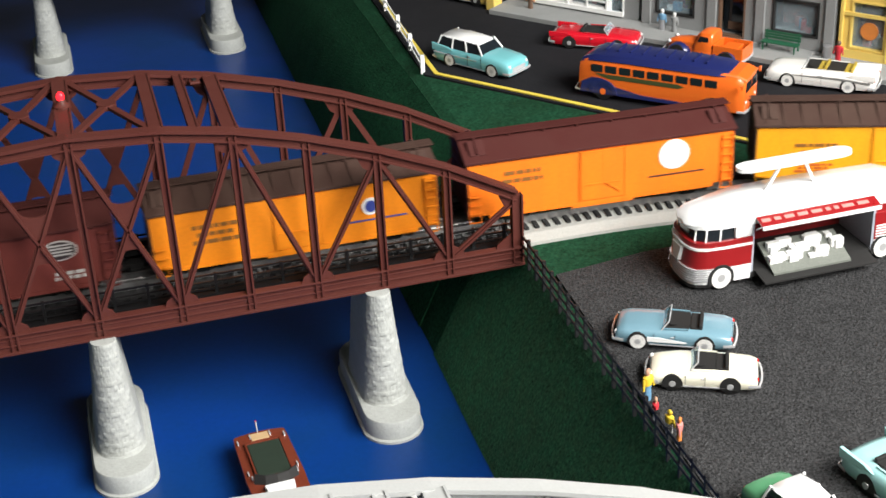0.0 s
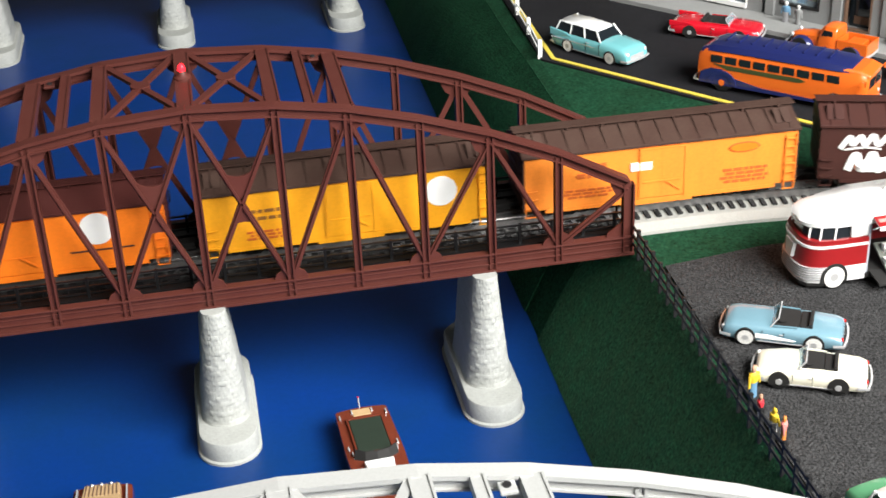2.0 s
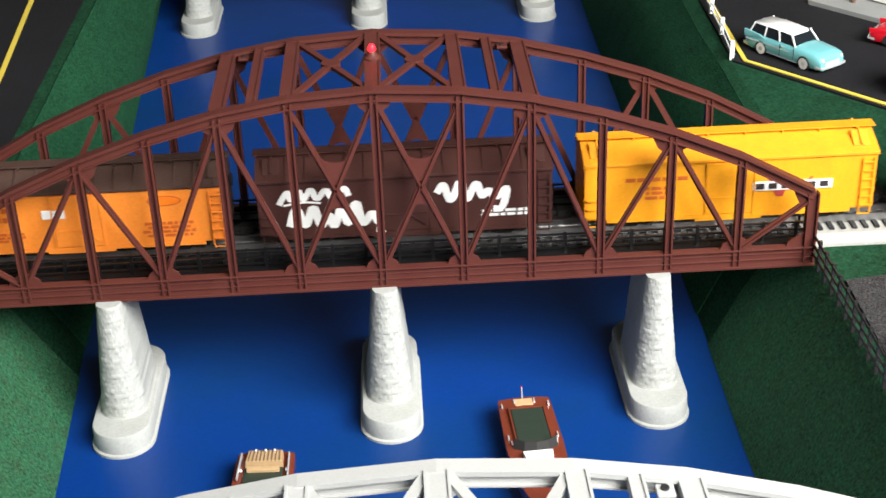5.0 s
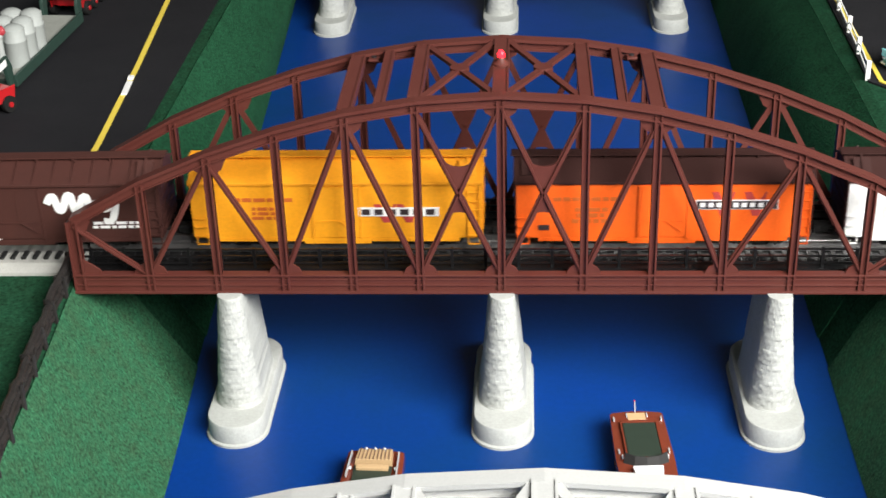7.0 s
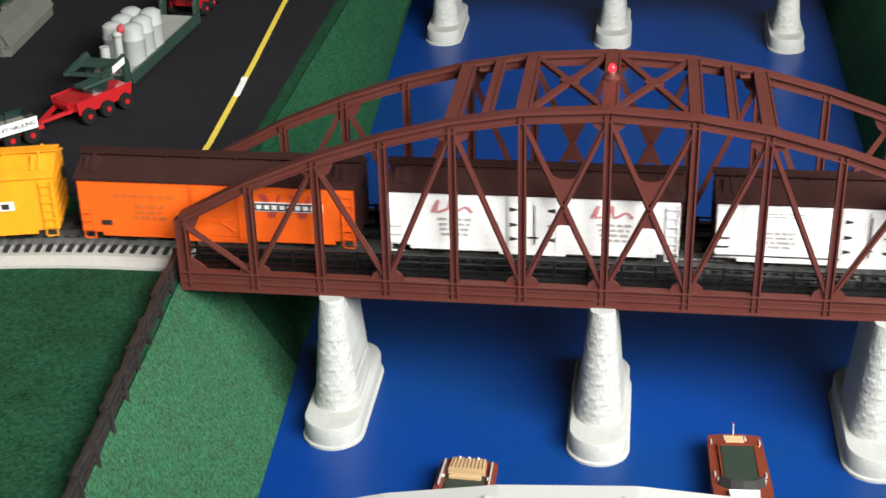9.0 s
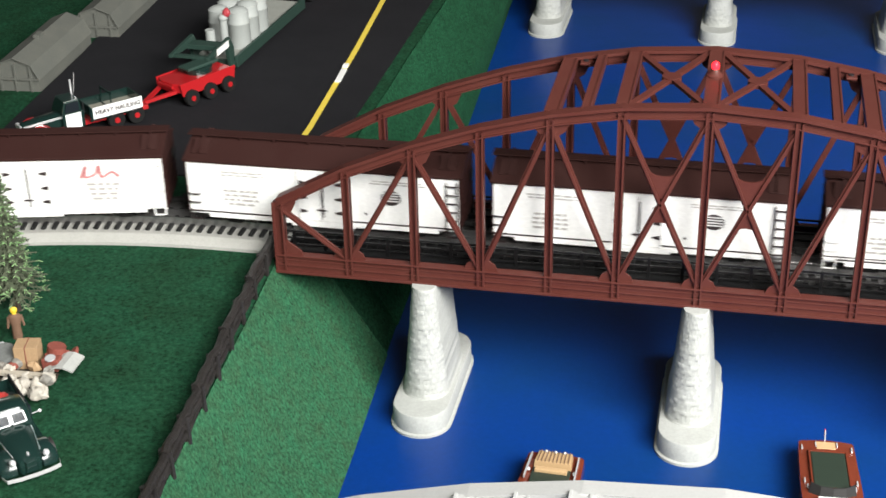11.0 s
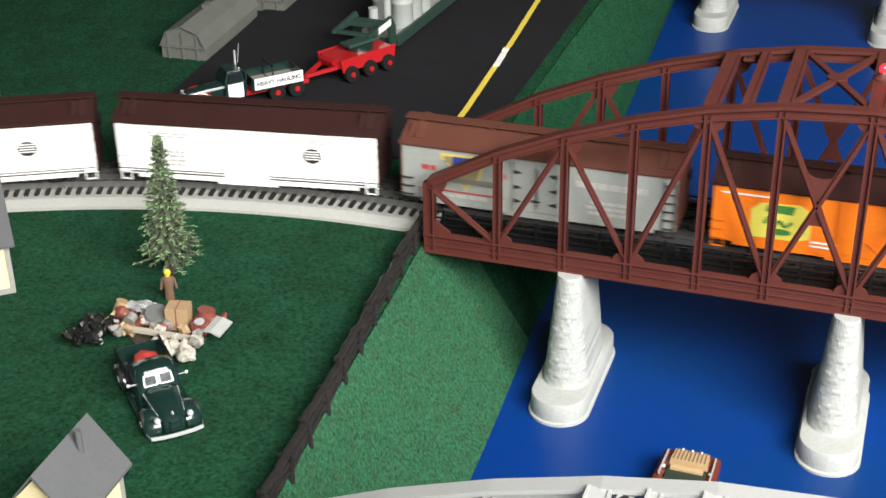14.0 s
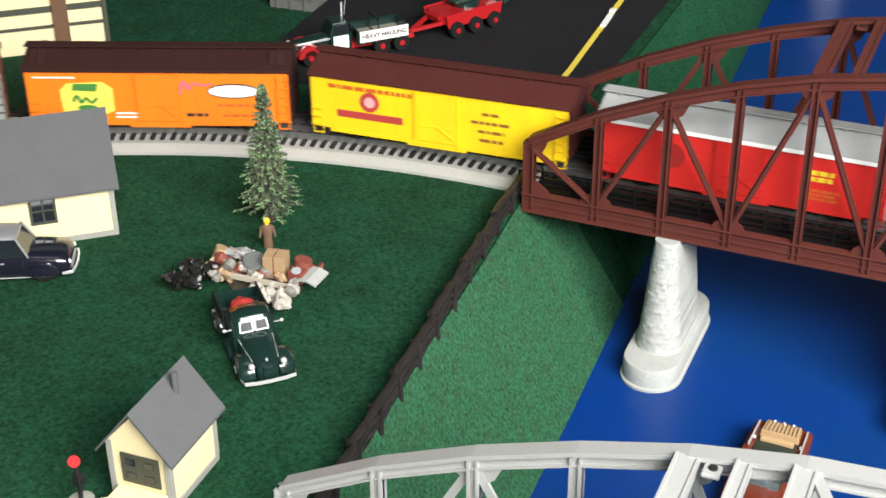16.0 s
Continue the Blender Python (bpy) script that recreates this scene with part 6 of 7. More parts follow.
dolly(pose(-0.6045, 0.3855, LAND2, rz=241), True)
dolly(pose(-0.592, 0.768, LAND2, rz=266), False)
lb = thing("low_loader_deck", pose(-0.603, 0.575, LAND2, rz=266), "dark green low loader deck slung between two dollies", "trailer", "heavy haulage convoy")
part("deck", Shape().box(-0.125, 0.108, -0.030, 0.030, 0.005, 0.013), DECK_GREEN, lb, bevel=0.0008)
part("deck_board", Shape().box(-0.122, 0.104, -0.0265, 0.0265, 0.013, 0.0142), material("deck_grey", (0.30, 0.31, 0.28), 0.7, fine=0.15), lb)
for s in (-1, 1):
    part("side_beam", Shape().box(-0.125, 0.108, *sorted((s * 0.0268, s * 0.0305)), 0.005, 0.019), DECK_GREEN, lb, bevel=0.0006)
for e in (-1, 1):
    x0 = 0.104 if e > 0 else -0.121
    gn = Shape()
    for s in (-1, 1):
        gn.prism([(x0, 0.006), (x0 + e * 0.012, 0.006), (x0 + e * 0.018, 0.034), (x0 + e * 0.072, 0.0375), (x0 + e * 0.072, 0.0415), (x0 + e * 0.010, 0.046), (x0, 0.030)], *sorted((s * 0.0215, s * 0.026)))
    gn.box(*sorted((x0 + e * 0.012, x0 + e * 0.030)), -0.026, 0.026, 0.034, 0.040)
    gn.box(*sorted((x0 + e * 0.062, x0 + e * 0.070)), -0.026, 0.026, 0.0375, 0.0405)
    gk = part("gooseneck", gn, DECK_GREEN, lb, bevel=0.0006)
    part("end_board", Shape().box(*sorted((x0 + e * 0.016, x0 + e * 0.050)), 0.0262, 0.0270, 0.036, 0.044), WHITE, gk, "white end board")
load = thing("tank_load", pose(-0.6035, 0.555, LAND2 + 0.0142, rz=266), "six pale grey storage tanks on the low loader", "tanks", "heavy haulage convoy")
for i, x in enumerate((-0.050, -0.021, 0.008)):
    for y in (-0.0128, 0.0128):
        part("tank", Shape().spin([(0.0135, 0), (0.0138, 0.001), (0.0138, 0.030), (0.0142, 0.0305), (0.0142, 0.032), (0.0130, 0.034), (0.0130, 0.046), (0.008, 0.0495), (0.003, 0.0505)], 22, (x + 0.030, y, 0)), TANK, load, smooth=True)
part("valve_pipe", Shape().cyl((0.068, 0.006, 0), (0.068, 0.006, 0.044), 0.005, n=12).ball((0.068, 0.006, 0.046), 0.0065, 0.0065, 0.005).cyl((0.070, -0.012, 0), (0.070, -0.012, 0.030), 0.006, n=12), TANK, load, smooth=True)
part("red_valve", Shape().ball((0.066, 0.010, 0.052), 0.005, 0.005, 0.006).rough(0.001, 200), material("valve_red", (0.35, 0.03, 0.04), 0.5), load, "red valve wheel")
# small blue car far up the road
toy_car("sedan", "small bright blue sedan far up the road", pose(-0.76, 0.985, LAND2, rz=200), 0.098, 0.040, car_paint("sky_blue_enamel", (0.05, 0.25, 0.55)), 0.0205, "coupe", cabin=(-0.32, 0.18, 0.034))

# ---- fences ----
FENCE_BLACK = material("fence_black", (0.012, 0.012, 0.013), 0.5, fine=0.2)
LOG_BLACK = material("log_black", (0.0095, 0.0085, 0.0080), 0.5, spec=0.5, second=(0.024, 0.020, 0.018), scale=120, fine=0.3, bump=0.4, bump_scale=500)
fe = thing("rail_fence", pose(0, 0, 0), "black plastic post and rail fence along the bank top", "fence")
post = Shape().box(-0.0014, 0.0014, -0.0014, 0.0014, -0.004, 0.0265).mesh("post", FENCE_BLACK)


def fence_x(y):
    return 0.3825 + 0.004 * max(0, -y - 0.2) / 0.3


for i in range(31):
    y = 0.004 - i * 0.0205
    alike("post", post, fe, pose(fence_x(y), y, LAND))
for z_ in (0.0065, 0.0145, 0.0235):
    part("rail", Shape().loft([[(fence_x(y) - 0.0017, y, LAND + z_ - 0.0014), (fence_x(y) - 0.0005, y, LAND + z_ - 0.0014), (fence_x(y) - 0.0005, y, LAND + z_ + 0.0014), (fence_x(y) - 0.0017, y, LAND + z_ + 0.0014)] for y in [0.006 - k * 0.04 for k in range(16)]]), FENCE_BLACK, fe)
lf = thing("log_fence", pose(0, 0, 0), "dark split log fence along the grassy bank top", "fence")
rnd = random.Random(11)


def logfence_x(y):
    return -0.392 + 0.088 * min(max(0, -y), 0.5)


ys = [0.026 - k * 0.043 for k in range(16)]
for i, y in enumerate(ys):
    x = logfence_x(y)
    for dx in (-0.0035, 0.0035):
        part("post", Shape().cyl((x + dx, y, LAND - 0.004), (x + dx + rnd.uniform(-0.001, 0.001), y + rnd.uniform(-0.001, 0.001), LAND + 0.0205), 0.0024, 0.0021, n=7).rough(0.0005, 300), LOG_BLACK, lf)
    if i + 1 < len(ys):
        y2 = ys[i + 1]
        x2 = logfence_x(y2)
        for k, z_ in enumerate((0.0035, 0.0105, 0.0175)):
            a = Vector((x, y + 0.004, LAND + z_ + rnd.uniform(-0.001, 0.001) + (0.002 if i % 2 else 0)))
            b = Vector((x2, y2 - 0.004, LAND + z_ + rnd.uniform(-0.001, 0.001) + (0.002 if i % 2 else 0)))
            segs = 6
            pts = [a.lerp(b, j / segs) + Vector((rnd.uniform(-0.0008, 0.0008), 0, rnd.uniform(-0.0006, 0.0006))) for j in range(segs + 1)]
            s = Shape().loft([[(p.x + 0.0033 * math.cos(q * math.tau / 7), p.y, p.z + 0.0030 * math.sin(q * math.tau / 7)) for q in range(7)] for p in pts])
            part("log_rail", s, LOG_BLACK, lf)
wf = thing("post_fence", pose(0, 0, 0), "low white post fence beside the street edge line", "fence")
pts = [(0.418, 0.486), (0.4235, 0.566), (0.427, 0.642), (0.431, 0.728), (0.435, 0.82)]
for x, y in pts:
    part("post", Shape().box(x - 0.0026, x + 0.0026, y - 0.0022, y + 0.0022, LAND - 0.003, LAND + 0.024), WHITE, wf, bevel=0.0005)
for (x0, y0), (x1, y1) in zip(pts, pts[1:]):
    for z_ in (0.008, 0.017):
        part("rail", Shape().beam((x0, y0, LAND + z_), (x1, y1, LAND + z_), 0.0014, 0.0022), WHITE, wf)
ref = thing("road_marker", pose(-0.4505, 0.470, LAND + 0.0037, rz=4), "small white marker lying on the yellow edge line", "marker")
part("marker_plate", Shape().box(-0.0035, 0.0035, -0.024, 0.018, 0, 0.002), WHITE, ref, bevel=0.0005)
part("marker_knob", Shape().box(-0.004, 0.003, 0.024, 0.034, 0, 0.003), WHITE, ref, bevel=0.0008)


# ---- painted miniature figures, each one plain turned form ----
def figurine(at, label, colours, height=0.027, seated=False):
    """One mesh; bands of paint by height."""
    prof = [(0.0032, 0.0), (0.0034, 0.002), (0.0030, 0.010), (0.0036, 0.0135), (0.0044, 0.0185), (0.0040, 0.0205), (0.0016, 0.0216), (0.0014, 0.0222), (0.0024, 0.0240), (0.0023, 0.0262), (0.0010, 0.0275)]
    k = height / 0.0275
    s = Shape().loft([[(r * 1.15 * math.cos(q * math.tau / 14) * k, r * 0.75 * math.sin(q * math.tau / 14) * k, h_ * k * (0.7 if seated else 1)) for q in range(14)] for r, h_ in prof])
    for e in (-1, 1):
        s.cyl((e * 0.0046 * k, 0, 0.0195 * k * (0.7 if seated else 1)), (e * 0.0062 * k, -0.001, 0.0105 * k * (0.7 if seated else 1)), 0.0012 * k, 0.0009 * k, n=7)
    me = s.mesh("figurine", colours[0], 0, True)
    for m in colours[1:]:
        me.materials.append(m)
    top_ = max(v.co.z for v in me.vertices)
    for p_ in me.polygons:
        f = p_.center.z / top_
        p_.material_index = 0 if f < 0.48 else (1 if f < 0.79 else 2)
    ob = new("figurine", me)
    ob.matrix_basis = at
    return tagged(ob, label, "figurine", "miniature figures")


SKIN = material("figure_flesh_paint", (0.45, 0.25, 0.16), 0.6)
F_YELLOW, F_BLUE, F_RED, F_PINK, F_ORANGE = (material("figure_" + n_, c_, 0.55) for n_, c_ in (("yellow", (0.65, 0.45, 0.03)), ("blue", (0.12, 0.25, 0.38)), ("red", (0.45, 0.02, 0.03)), ("pink", (0.6, 0.2, 0.18)), ("orange", (0.6, 0.2, 0.04))))
F_WHITE, F_BROWN = material("figure_white", (0.7, 0.7, 0.68), 0.5), material("figure_brown", (0.14, 0.08, 0.05), 0.6)
figurine(pose(0.397, -0.255, LAND + 0.003, rz=30), "painted miniature figure in a yellow top and blue trousers", (F_BLUE, F_YELLOW, SKIN), 0.028)
figurine(pose(0.391, -0.284, LAND + 0.003, rz=70), "small painted miniature figure in red and white", (F_WHITE, F_RED, SKIN), 0.022)
figurine(pose(0.394, -0.303, LAND + 0.003, rz=110), "small painted miniature figure in a yellow coat", (F_WHITE, F_YELLOW, F_YELLOW), 0.022)
figurine(pose(0.397, -0.314, LAND + 0.003, rz=60), "small painted miniature figure in an orange coat", (F_ORANGE, F_PINK, F_ORANGE), 0.022)
figurine(pose(-0.561, -0.161, LAND, rz=30), "painted miniature figure in brown with a yellow hat", (F_BROWN, F_BROWN, F_YELLOW), 0.030)

# ---- the shops on a pavement, laid out along the street ----
STREET = pose(0, 0, 0, rz=-50.58) @ pose(0.019, 0.002, 0)
PAVING = material("pavement_grey", (0.25, 0.255, 0.25), 0.8, second=(0.19, 0.195, 0.19), scale=30, fine=0.1, bump=0.2)
STUCCO = material("grey_stucco", (0.23, 0.235, 0.235), 0.8, second=(0.18, 0.185, 0.18), scale=25, fine=0.08, bump=0.25, bump_scale=400)
SHOP_YELLOW = material("shop_yellow", (0.70, 0.50, 0.12), 0.5, fine=0.05)
SHOP_GREEN = material("bench_green", (0.015, 0.10, 0.05), 0.45, fine=0.1)
SHOP_BACK = material("shop_interior", (0.06, 0.05, 0.05), 0.7, second=(0.28, 0.08, 0.06), scale=70, mix=0.9, fine=0.5, fine_scale=160)


def street_shape(s):
    out = Shape()
    out.v, out.f = [tuple(STREET @ Vector(p)) for p in s.v], s.f
    return out


structure("pavement", street_shape(Shape().box(-0.175, 0.9, 0.846, 1.25, LAND - 0.01, LAND + 0.0085)), PAVING, "grey concrete pavement with a kerb in front of the shops", "pavement", bevel=0.0008)
WALLN, Z0 = 0.897, LAND + 0.0085


def shop(name, a0, a1, label, wall, openings, height=0.115):
    """A shop front: wall pieces round the openings, panes, frames and the dressed window behind."""
    sh = thing(name, STREET @ pose(0, WALLN, Z0), label, "shop", "row of shops")
    xs = a0
    pieces = []
    for (x0, x1, z0_, z1_, kind, fm) in openings:
        pieces.append((xs, x0, 0, 0.008, 0, height))
        if z0_ > 0:
            pieces.append((x0, x1, 0, 0.008, 0, z0_))
        pieces.append((x0, x1, 0, 0.008, z1_, height))
        xs = x1
    pieces += [(xs, a1, 0, 0.008, 0, height), (a0, a1, 0.17, 0.178, 0, height), (a0, a0 + 0.008, 0.008, 0.17, 0, height), (a1 - 0.008, a1, 0.008, 0.17, 0, height)]
    for piece in pieces:
        part("wall", Shape().box(*piece), wall, sh)
    part("flat_roof", Shape().box(a0, a1, 0, 0.178, height, height + 0.006), wall, sh)
    part("cornice", Shape().box(a0, a1, -0.005, 0.0, height - 0.012, height - 0.002), wall, sh, bevel=0.001)
    for (x0, x1, z0_, z1_, kind, fm) in openings:
        w = part("door" if kind == "door" else "window", Shape().box(x0, x1, 0.0165 if kind == "door" else 0.0045, 0.0175 if kind == "door" else 0.0053, z0_, z1_), DARK_GLASS if kind == "door" else GLASS, sh)
        w.visible_shadow = False
        t_ = 0.0022
        part("frame", sum_boxes([(x0, x0 + t_, -0.0012, 0.006, z0_, z1_), (x1 - t_, x1, -0.0012, 0.006, z0_, z1_), (x0, x1, -0.0014, 0.006, z1_ - t_, z1_), (x0, x1, -0.0014, 0.006, z0_, z0_ + t_)]), fm, w)
        if kind == "door":
            part("handle", Shape().box(x1 - 0.008, x1 - 0.0065, 0.0145, 0.0165, z0_ + 0.02, z0_ + 0.026), CHROME, w)
            part("panel", Shape().box(x0 + 0.006, x1 - 0.006, 0.0155, 0.0165, z0_ + 0.004, z0_ + 0.014), F_BROWN, w)
        else:
            part("display_back", Shape().box(x0, x1, 0.034, 0.036, max(z0_ - 0.002, 0), z1_), SHOP_BACK, w)
            part("display_sill", Shape().box(x0, x1, 0.006, 0.034, max(z0_ - 0.002, 0), z0_ + 0.001), PAVING, w)
            r_ = random.Random(int(x0 * 1000) + 7)
            for i in range(7):
                gx = r_.uniform(x0 + 0.006, x1 - 0.006)
                cm = r_.choice((F_RED, F_YELLOW, F_WHITE, F_BLUE, F_BROWN, F_PINK))
                gw, gh = r_.uniform(0.002, 0.006), r_.uniform(0.005, 0.016)
                gy = r_.uniform(0.010, 0.028)
                part("goods", Shape().box(gx - gw, gx + gw, gy, gy + 0.004, z0_ + 0.001, z0_ + gh), cm, w, "small coloured goods on display", bevel=0.0005)
    return sh


s1 = shop("white_fronted_shop", -0.172, 0.022, "grey shop with white framed display windows", STUCCO, [(-0.140, -0.083, 0.008, 0.052, "window", WHITE), (-0.081, -0.024, 0.008, 0.052, "window", WHITE), (-0.022, 0.001, 0.004, 0.060, "window", WHITE)])
for x in (-0.172 + 0.0305, -0.111, -0.082, -0.053, -0.0235):
    part("mullion", Shape().box(x - 0.0013, x + 0.0013, -0.003, -0.0006, 0.004, 0.056), WHITE, s1)
part("transom", Shape().box(-0.141, -0.023, -0.003, -0.0006, 0.017, 0.0195).box(-0.141, 0.001, -0.004, -0.0006, 0.0025, 0.008), WHITE, s1)
s2 = shop("grey_stucco_shop", 0.027, 0.283, "grey stucco shop with two display windows and a recessed door", STUCCO, [(0.046, 0.100, 0.016, 0.060, "window", INTERIOR), (0.133, 0.168, 0.0, 0.062, "door", F_BROWN), (0.203, 0.262, 0.016, 0.060, "window", INTERIOR)])
for x in (0.028, 0.118, 0.182, 0.270):
    part("pilaster", Shape().box(x, x + 0.012, -0.004, 0.0, 0, 0.108), STUCCO, s2, bevel=0.0006)
part("door_mat", Shape().box(0.136, 0.165, -0.020, -0.004, 0.0, 0.0012), F_BROWN, s2)
s3 = shop("yellow_shop", 0.288, 0.46, "yellow shop with a yellow framed front", SHOP_YELLOW, [(0.300, 0.343, 0.011, 0.070, "window", SHOP_YELLOW), (0.349, 0.392, 0.011, 0.070, "window", SHOP_YELLOW), (0.398, 0.44, 0.011, 0.070, "window", SHOP_YELLOW)])
for x in (0.288, 0.3445, 0.3935):
    part("post", Shape().box(x, x + 0.004, -0.004, 0.0, 0, 0.09), SHOP_YELLOW, s3, bevel=0.0005)
part("transom", Shape().box(0.290, 0.44, -0.003, 0.0, 0.052, 0.056).box(0.290, 0.44, -0.003, 0.0, 0.0, 0.010), SHOP_YELLOW, s3)
part("window_sign", Shape().prism([(0.3225 + 0.0105 * math.cos(k * 0.3142), 0.034 + 0.0105 * math.sin(k * 0.3142)) for k in range(20)], 0.002, 0.0040), F_ORANGE, s3, "orange round window sign")
# bench, bin and figures on the pavement
bn = thing("bench", STREET @ pose(0.222, 0.884, Z0), "dark green slatted bench on the pavement", "bench")
for k in range(4):
    part("seat_slat", Shape().box(-0.023, 0.023, -0.010 + k * 0.003, -0.0078 + k * 0.003, 0.009, 0.0102), SHOP_GREEN, bn)
for k in range(3):
    part("back_slat", Shape().box(-0.023, 0.023, 0.0026, 0.0036, 0.0115 + k * 0.0034, 0.0140 + k * 0.0034), SHOP_GREEN, bn)
for x in (-0.020, 0.020):
    part("leg", Shape().box(x - 0.0008, x + 0.0008, -0.010, 0.0036, 0.0078, 0.0090).box(x - 0.0008, x + 0.0008, -0.010, -0.0085, 0, 0.009).box(x - 0.0008, x + 0.0008, 0.0024, 0.0040, 0, 0.022), SHOP_GREEN, bn)
tb = thing("litter_bin", STREET @ pose(0.280, 0.884, Z0), "grey round litter bin on the pavement", "bin")
part("drum", Shape().spin([(0.0048, 0), (0.0054, 0.0005), (0.0057, 0.014), (0.0060, 0.0145), (0.0052, 0.0150)], 16), SILVER_PAINT, tb, smooth=True)
figurine(STREET @ pose(0.296, 0.876, Z0), "painted miniature figure in a long red coat", (F_RED, F_RED, F_BROWN), 0.026)
figurine(STREET @ pose(0.063, 0.882, Z0), "painted miniature figure in a pale grey coat", (SILVER_PAINT, F_BLUE, F_WHITE), 0.027)
figurine(STREET @ pose(0.080, 0.882, Z0), "painted miniature figure in dark grey and white", (STUCCO, STUCCO, F_WHITE), 0.025)
figurine(STREET @ pose(-0.128, 0.876, Z0), "painted miniature figure in orange at the kerb end", (F_BROWN, F_ORANGE, SKIN), 0.027)
kb = thing("kiosk", STREET @ pose(-0.180, 0.866, LAND + 0.0026), "pale yellow box at the end of the pavement", "box")
part("kiosk_body", Shape().box(-0.007, 0.006, -0.008, 0.012, 0, 0.022), SHOP_YELLOW, kb, bevel=0.001)
part("kiosk_top", Shape().box(-0.008, 0.007, -0.009, 0.013, 0.022, 0.024), WHITE, kb, bevel=0.0005)
toy_car("sedan", "pale yellow sedan behind the white fronted shop", STREET @ pose(-0.235, 0.885, LAND2, rz=178), 0.105, 0.042, SHOP_YELLOW, 0.021, "coupe", cabin=(-0.3, 0.16, 0.034), group="cars on the street")

# ---- west side buildings ----
CREAM_WALL = material("cream_siding", (0.70, 0.60, 0.36), 0.65, second=(0.62, 0.53, 0.31), scale=35, fine=0.04, bump=0.1)
SLATE = material("slate_grey_roof", (0.088, 0.090, 0.094), 0.8, spec=0.25, second=(0.070, 0.072, 0.075), scale=35, fine=0.08, bump=0.2)
TRIM_DARK = material("dark_olive_trim", (0.045, 0.05, 0.035), 0.6, fine=0.1)
TRIM_GREY = material("grey_trim", (0.28, 0.28, 0.25), 0.6)


def window_unit(parent, x, z_, w, h_, y, frame_mat, s=-1):
    """A four-light window on a wall whose face lies at y."""
    g = part("window", Shape().box(x - w / 2, x + w / 2, *sorted((y, y + s * 0.0006)), z_, z_ + h_), DARK_GLASS, parent)
    t_ = 0.0022
    part("window_frame", sum_boxes([(x - w / 2 - t_, x - w / 2, *sorted((y - s * 0.001, y + s * 0.0018)), z_ - t_, z_ + h_ + t_), (x + w / 2, x + w / 2 + t_, *sorted((y - s * 0.001, y + s * 0.0018)), z_ - t_, z_ + h_ + t_),
                                    (x - w / 2, x + w / 2, *sorted((y - s * 0.001, y + s * 0.0018)), z_ - t_, z_), (x - w / 2, x + w / 2, *sorted((y - s * 0.001, y + s * 0.0018)), z_ + h_, z_ + h_ + t_),
                                    (x - 0.0007, x + 0.0007, *sorted((y, y + s * 0.0013)), z_, z_ + h_), (x - w / 2, x + w / 2, *sorted((y, y + s * 0.0013)), z_ + h_ / 2 - 0.0007, z_ + h_ / 2 + 0.0007)]), frame_mat, g)
    return g


def gabled(name, at, label, lx, ly, eave, ridge, over=0.006, end_over=0.004):
    """A small house, ridge along x; the front wall looks to -y."""
    hs = thing(name, at, label, "house")
    hx, hy = lx / 2, ly / 2
    part("wall", Shape().prism([(-hy, 0), (hy, 0), (hy, eave), (0, ridge - 0.002), (-hy, eave)], -hx, hx, "x"), CREAM_WALL, hs)
    part("foundation", Shape().box(-hx - 0.001, hx + 0.001, -hy - 0.001, hy + 0.001, 0, 0.0055), TRIM_GREY, hs, bevel=0.0004)
    for sx in (-1, 1):
        for sy in (-1, 1):
            part("corner_board", Shape().box(*sorted((sx * (hx - 0.003), sx * (hx + 0.0012))), *sorted((sy * (hy - 0.003), sy * (hy + 0.0012))), 0.0055, eave), TRIM_GREY, hs)
    slope = (ridge - eave) / hy
    for s in (-1, 1):
        e = hy + over
        ez = eave - over * slope
        part("roof_slope", Shape().prism([(0, ridge), (s * e, ez), (s * e, ez + 0.0022), (0, ridge + 0.0024)], -hx - end_over, hx + end_over, "x"), SLATE, hs)
    return hs


# the long house with the hearse in front
hA = -139.7 + 180
house = gabled("yellow_house", pose(-0.698, -0.191, LAND, rz=hA) @ pose(-0.085, 0.050, 0), "cream house with a slate grey roof and dark framed window", 0.17, 0.10, 0.054, 0.100, 0.007, 0.006)
window_unit(house, 0.024, 0.0235, 0.0185, 0.021, -0.050, TRIM_DARK)
window_unit(house, -0.045, 0.0235, 0.0185, 0.021, -0.050, TRIM_DARK)

# crossing keeper's hut near the camera
hut = gabled("keeper_hut", pose(-0.469, -0.467, LAND, rz=92), "small cream keeper's hut with a grey roof", 0.060, 0.045, 0.049, 0.0765, 0.0065, 0.006)
for sy in (0.0,):
    w = part("window", Shape().box(-0.0318, -0.031, -0.016, 0.013, 0.018, 0.042), TRIM_DARK, hut, "dark framed gable window")
    for a, b in ((-0.012, 0.022), (0.002, 0.022), (-0.012, 0.033), (0.002, 0.033)):
        part("pane", Shape().box(-0.0324, -0.0316, a, a + 0.007, b, b + 0.005), DARK_GLASS, w)
part("porch", Shape().box(-0.080, -0.031, -0.020, 0.017, 0.0, 0.014), CREAM_WALL, hut, "low cream extension", bevel=0.0005)
part("stove_pipe", Shape().cyl((0.010, -0.008, 0.060), (0.010, -0.008, 0.084), 0.0024, n=10), SLATE, hut, smooth=True)
sg = thing("crossing_signal", pose(-0.509, -0.511, LAND), "black crossing signal with a red disc", "signal")
part("base", Shape().spin([(0.009, 0), (0.009, 0.002), (0.004, 0.0035)], 14), TRIM_GREY, sg, smooth=True)
part("post", Shape().cyl((0, 0, 0.002), (0, 0, 0.032), 0.0016, n=8), BLACK, sg)
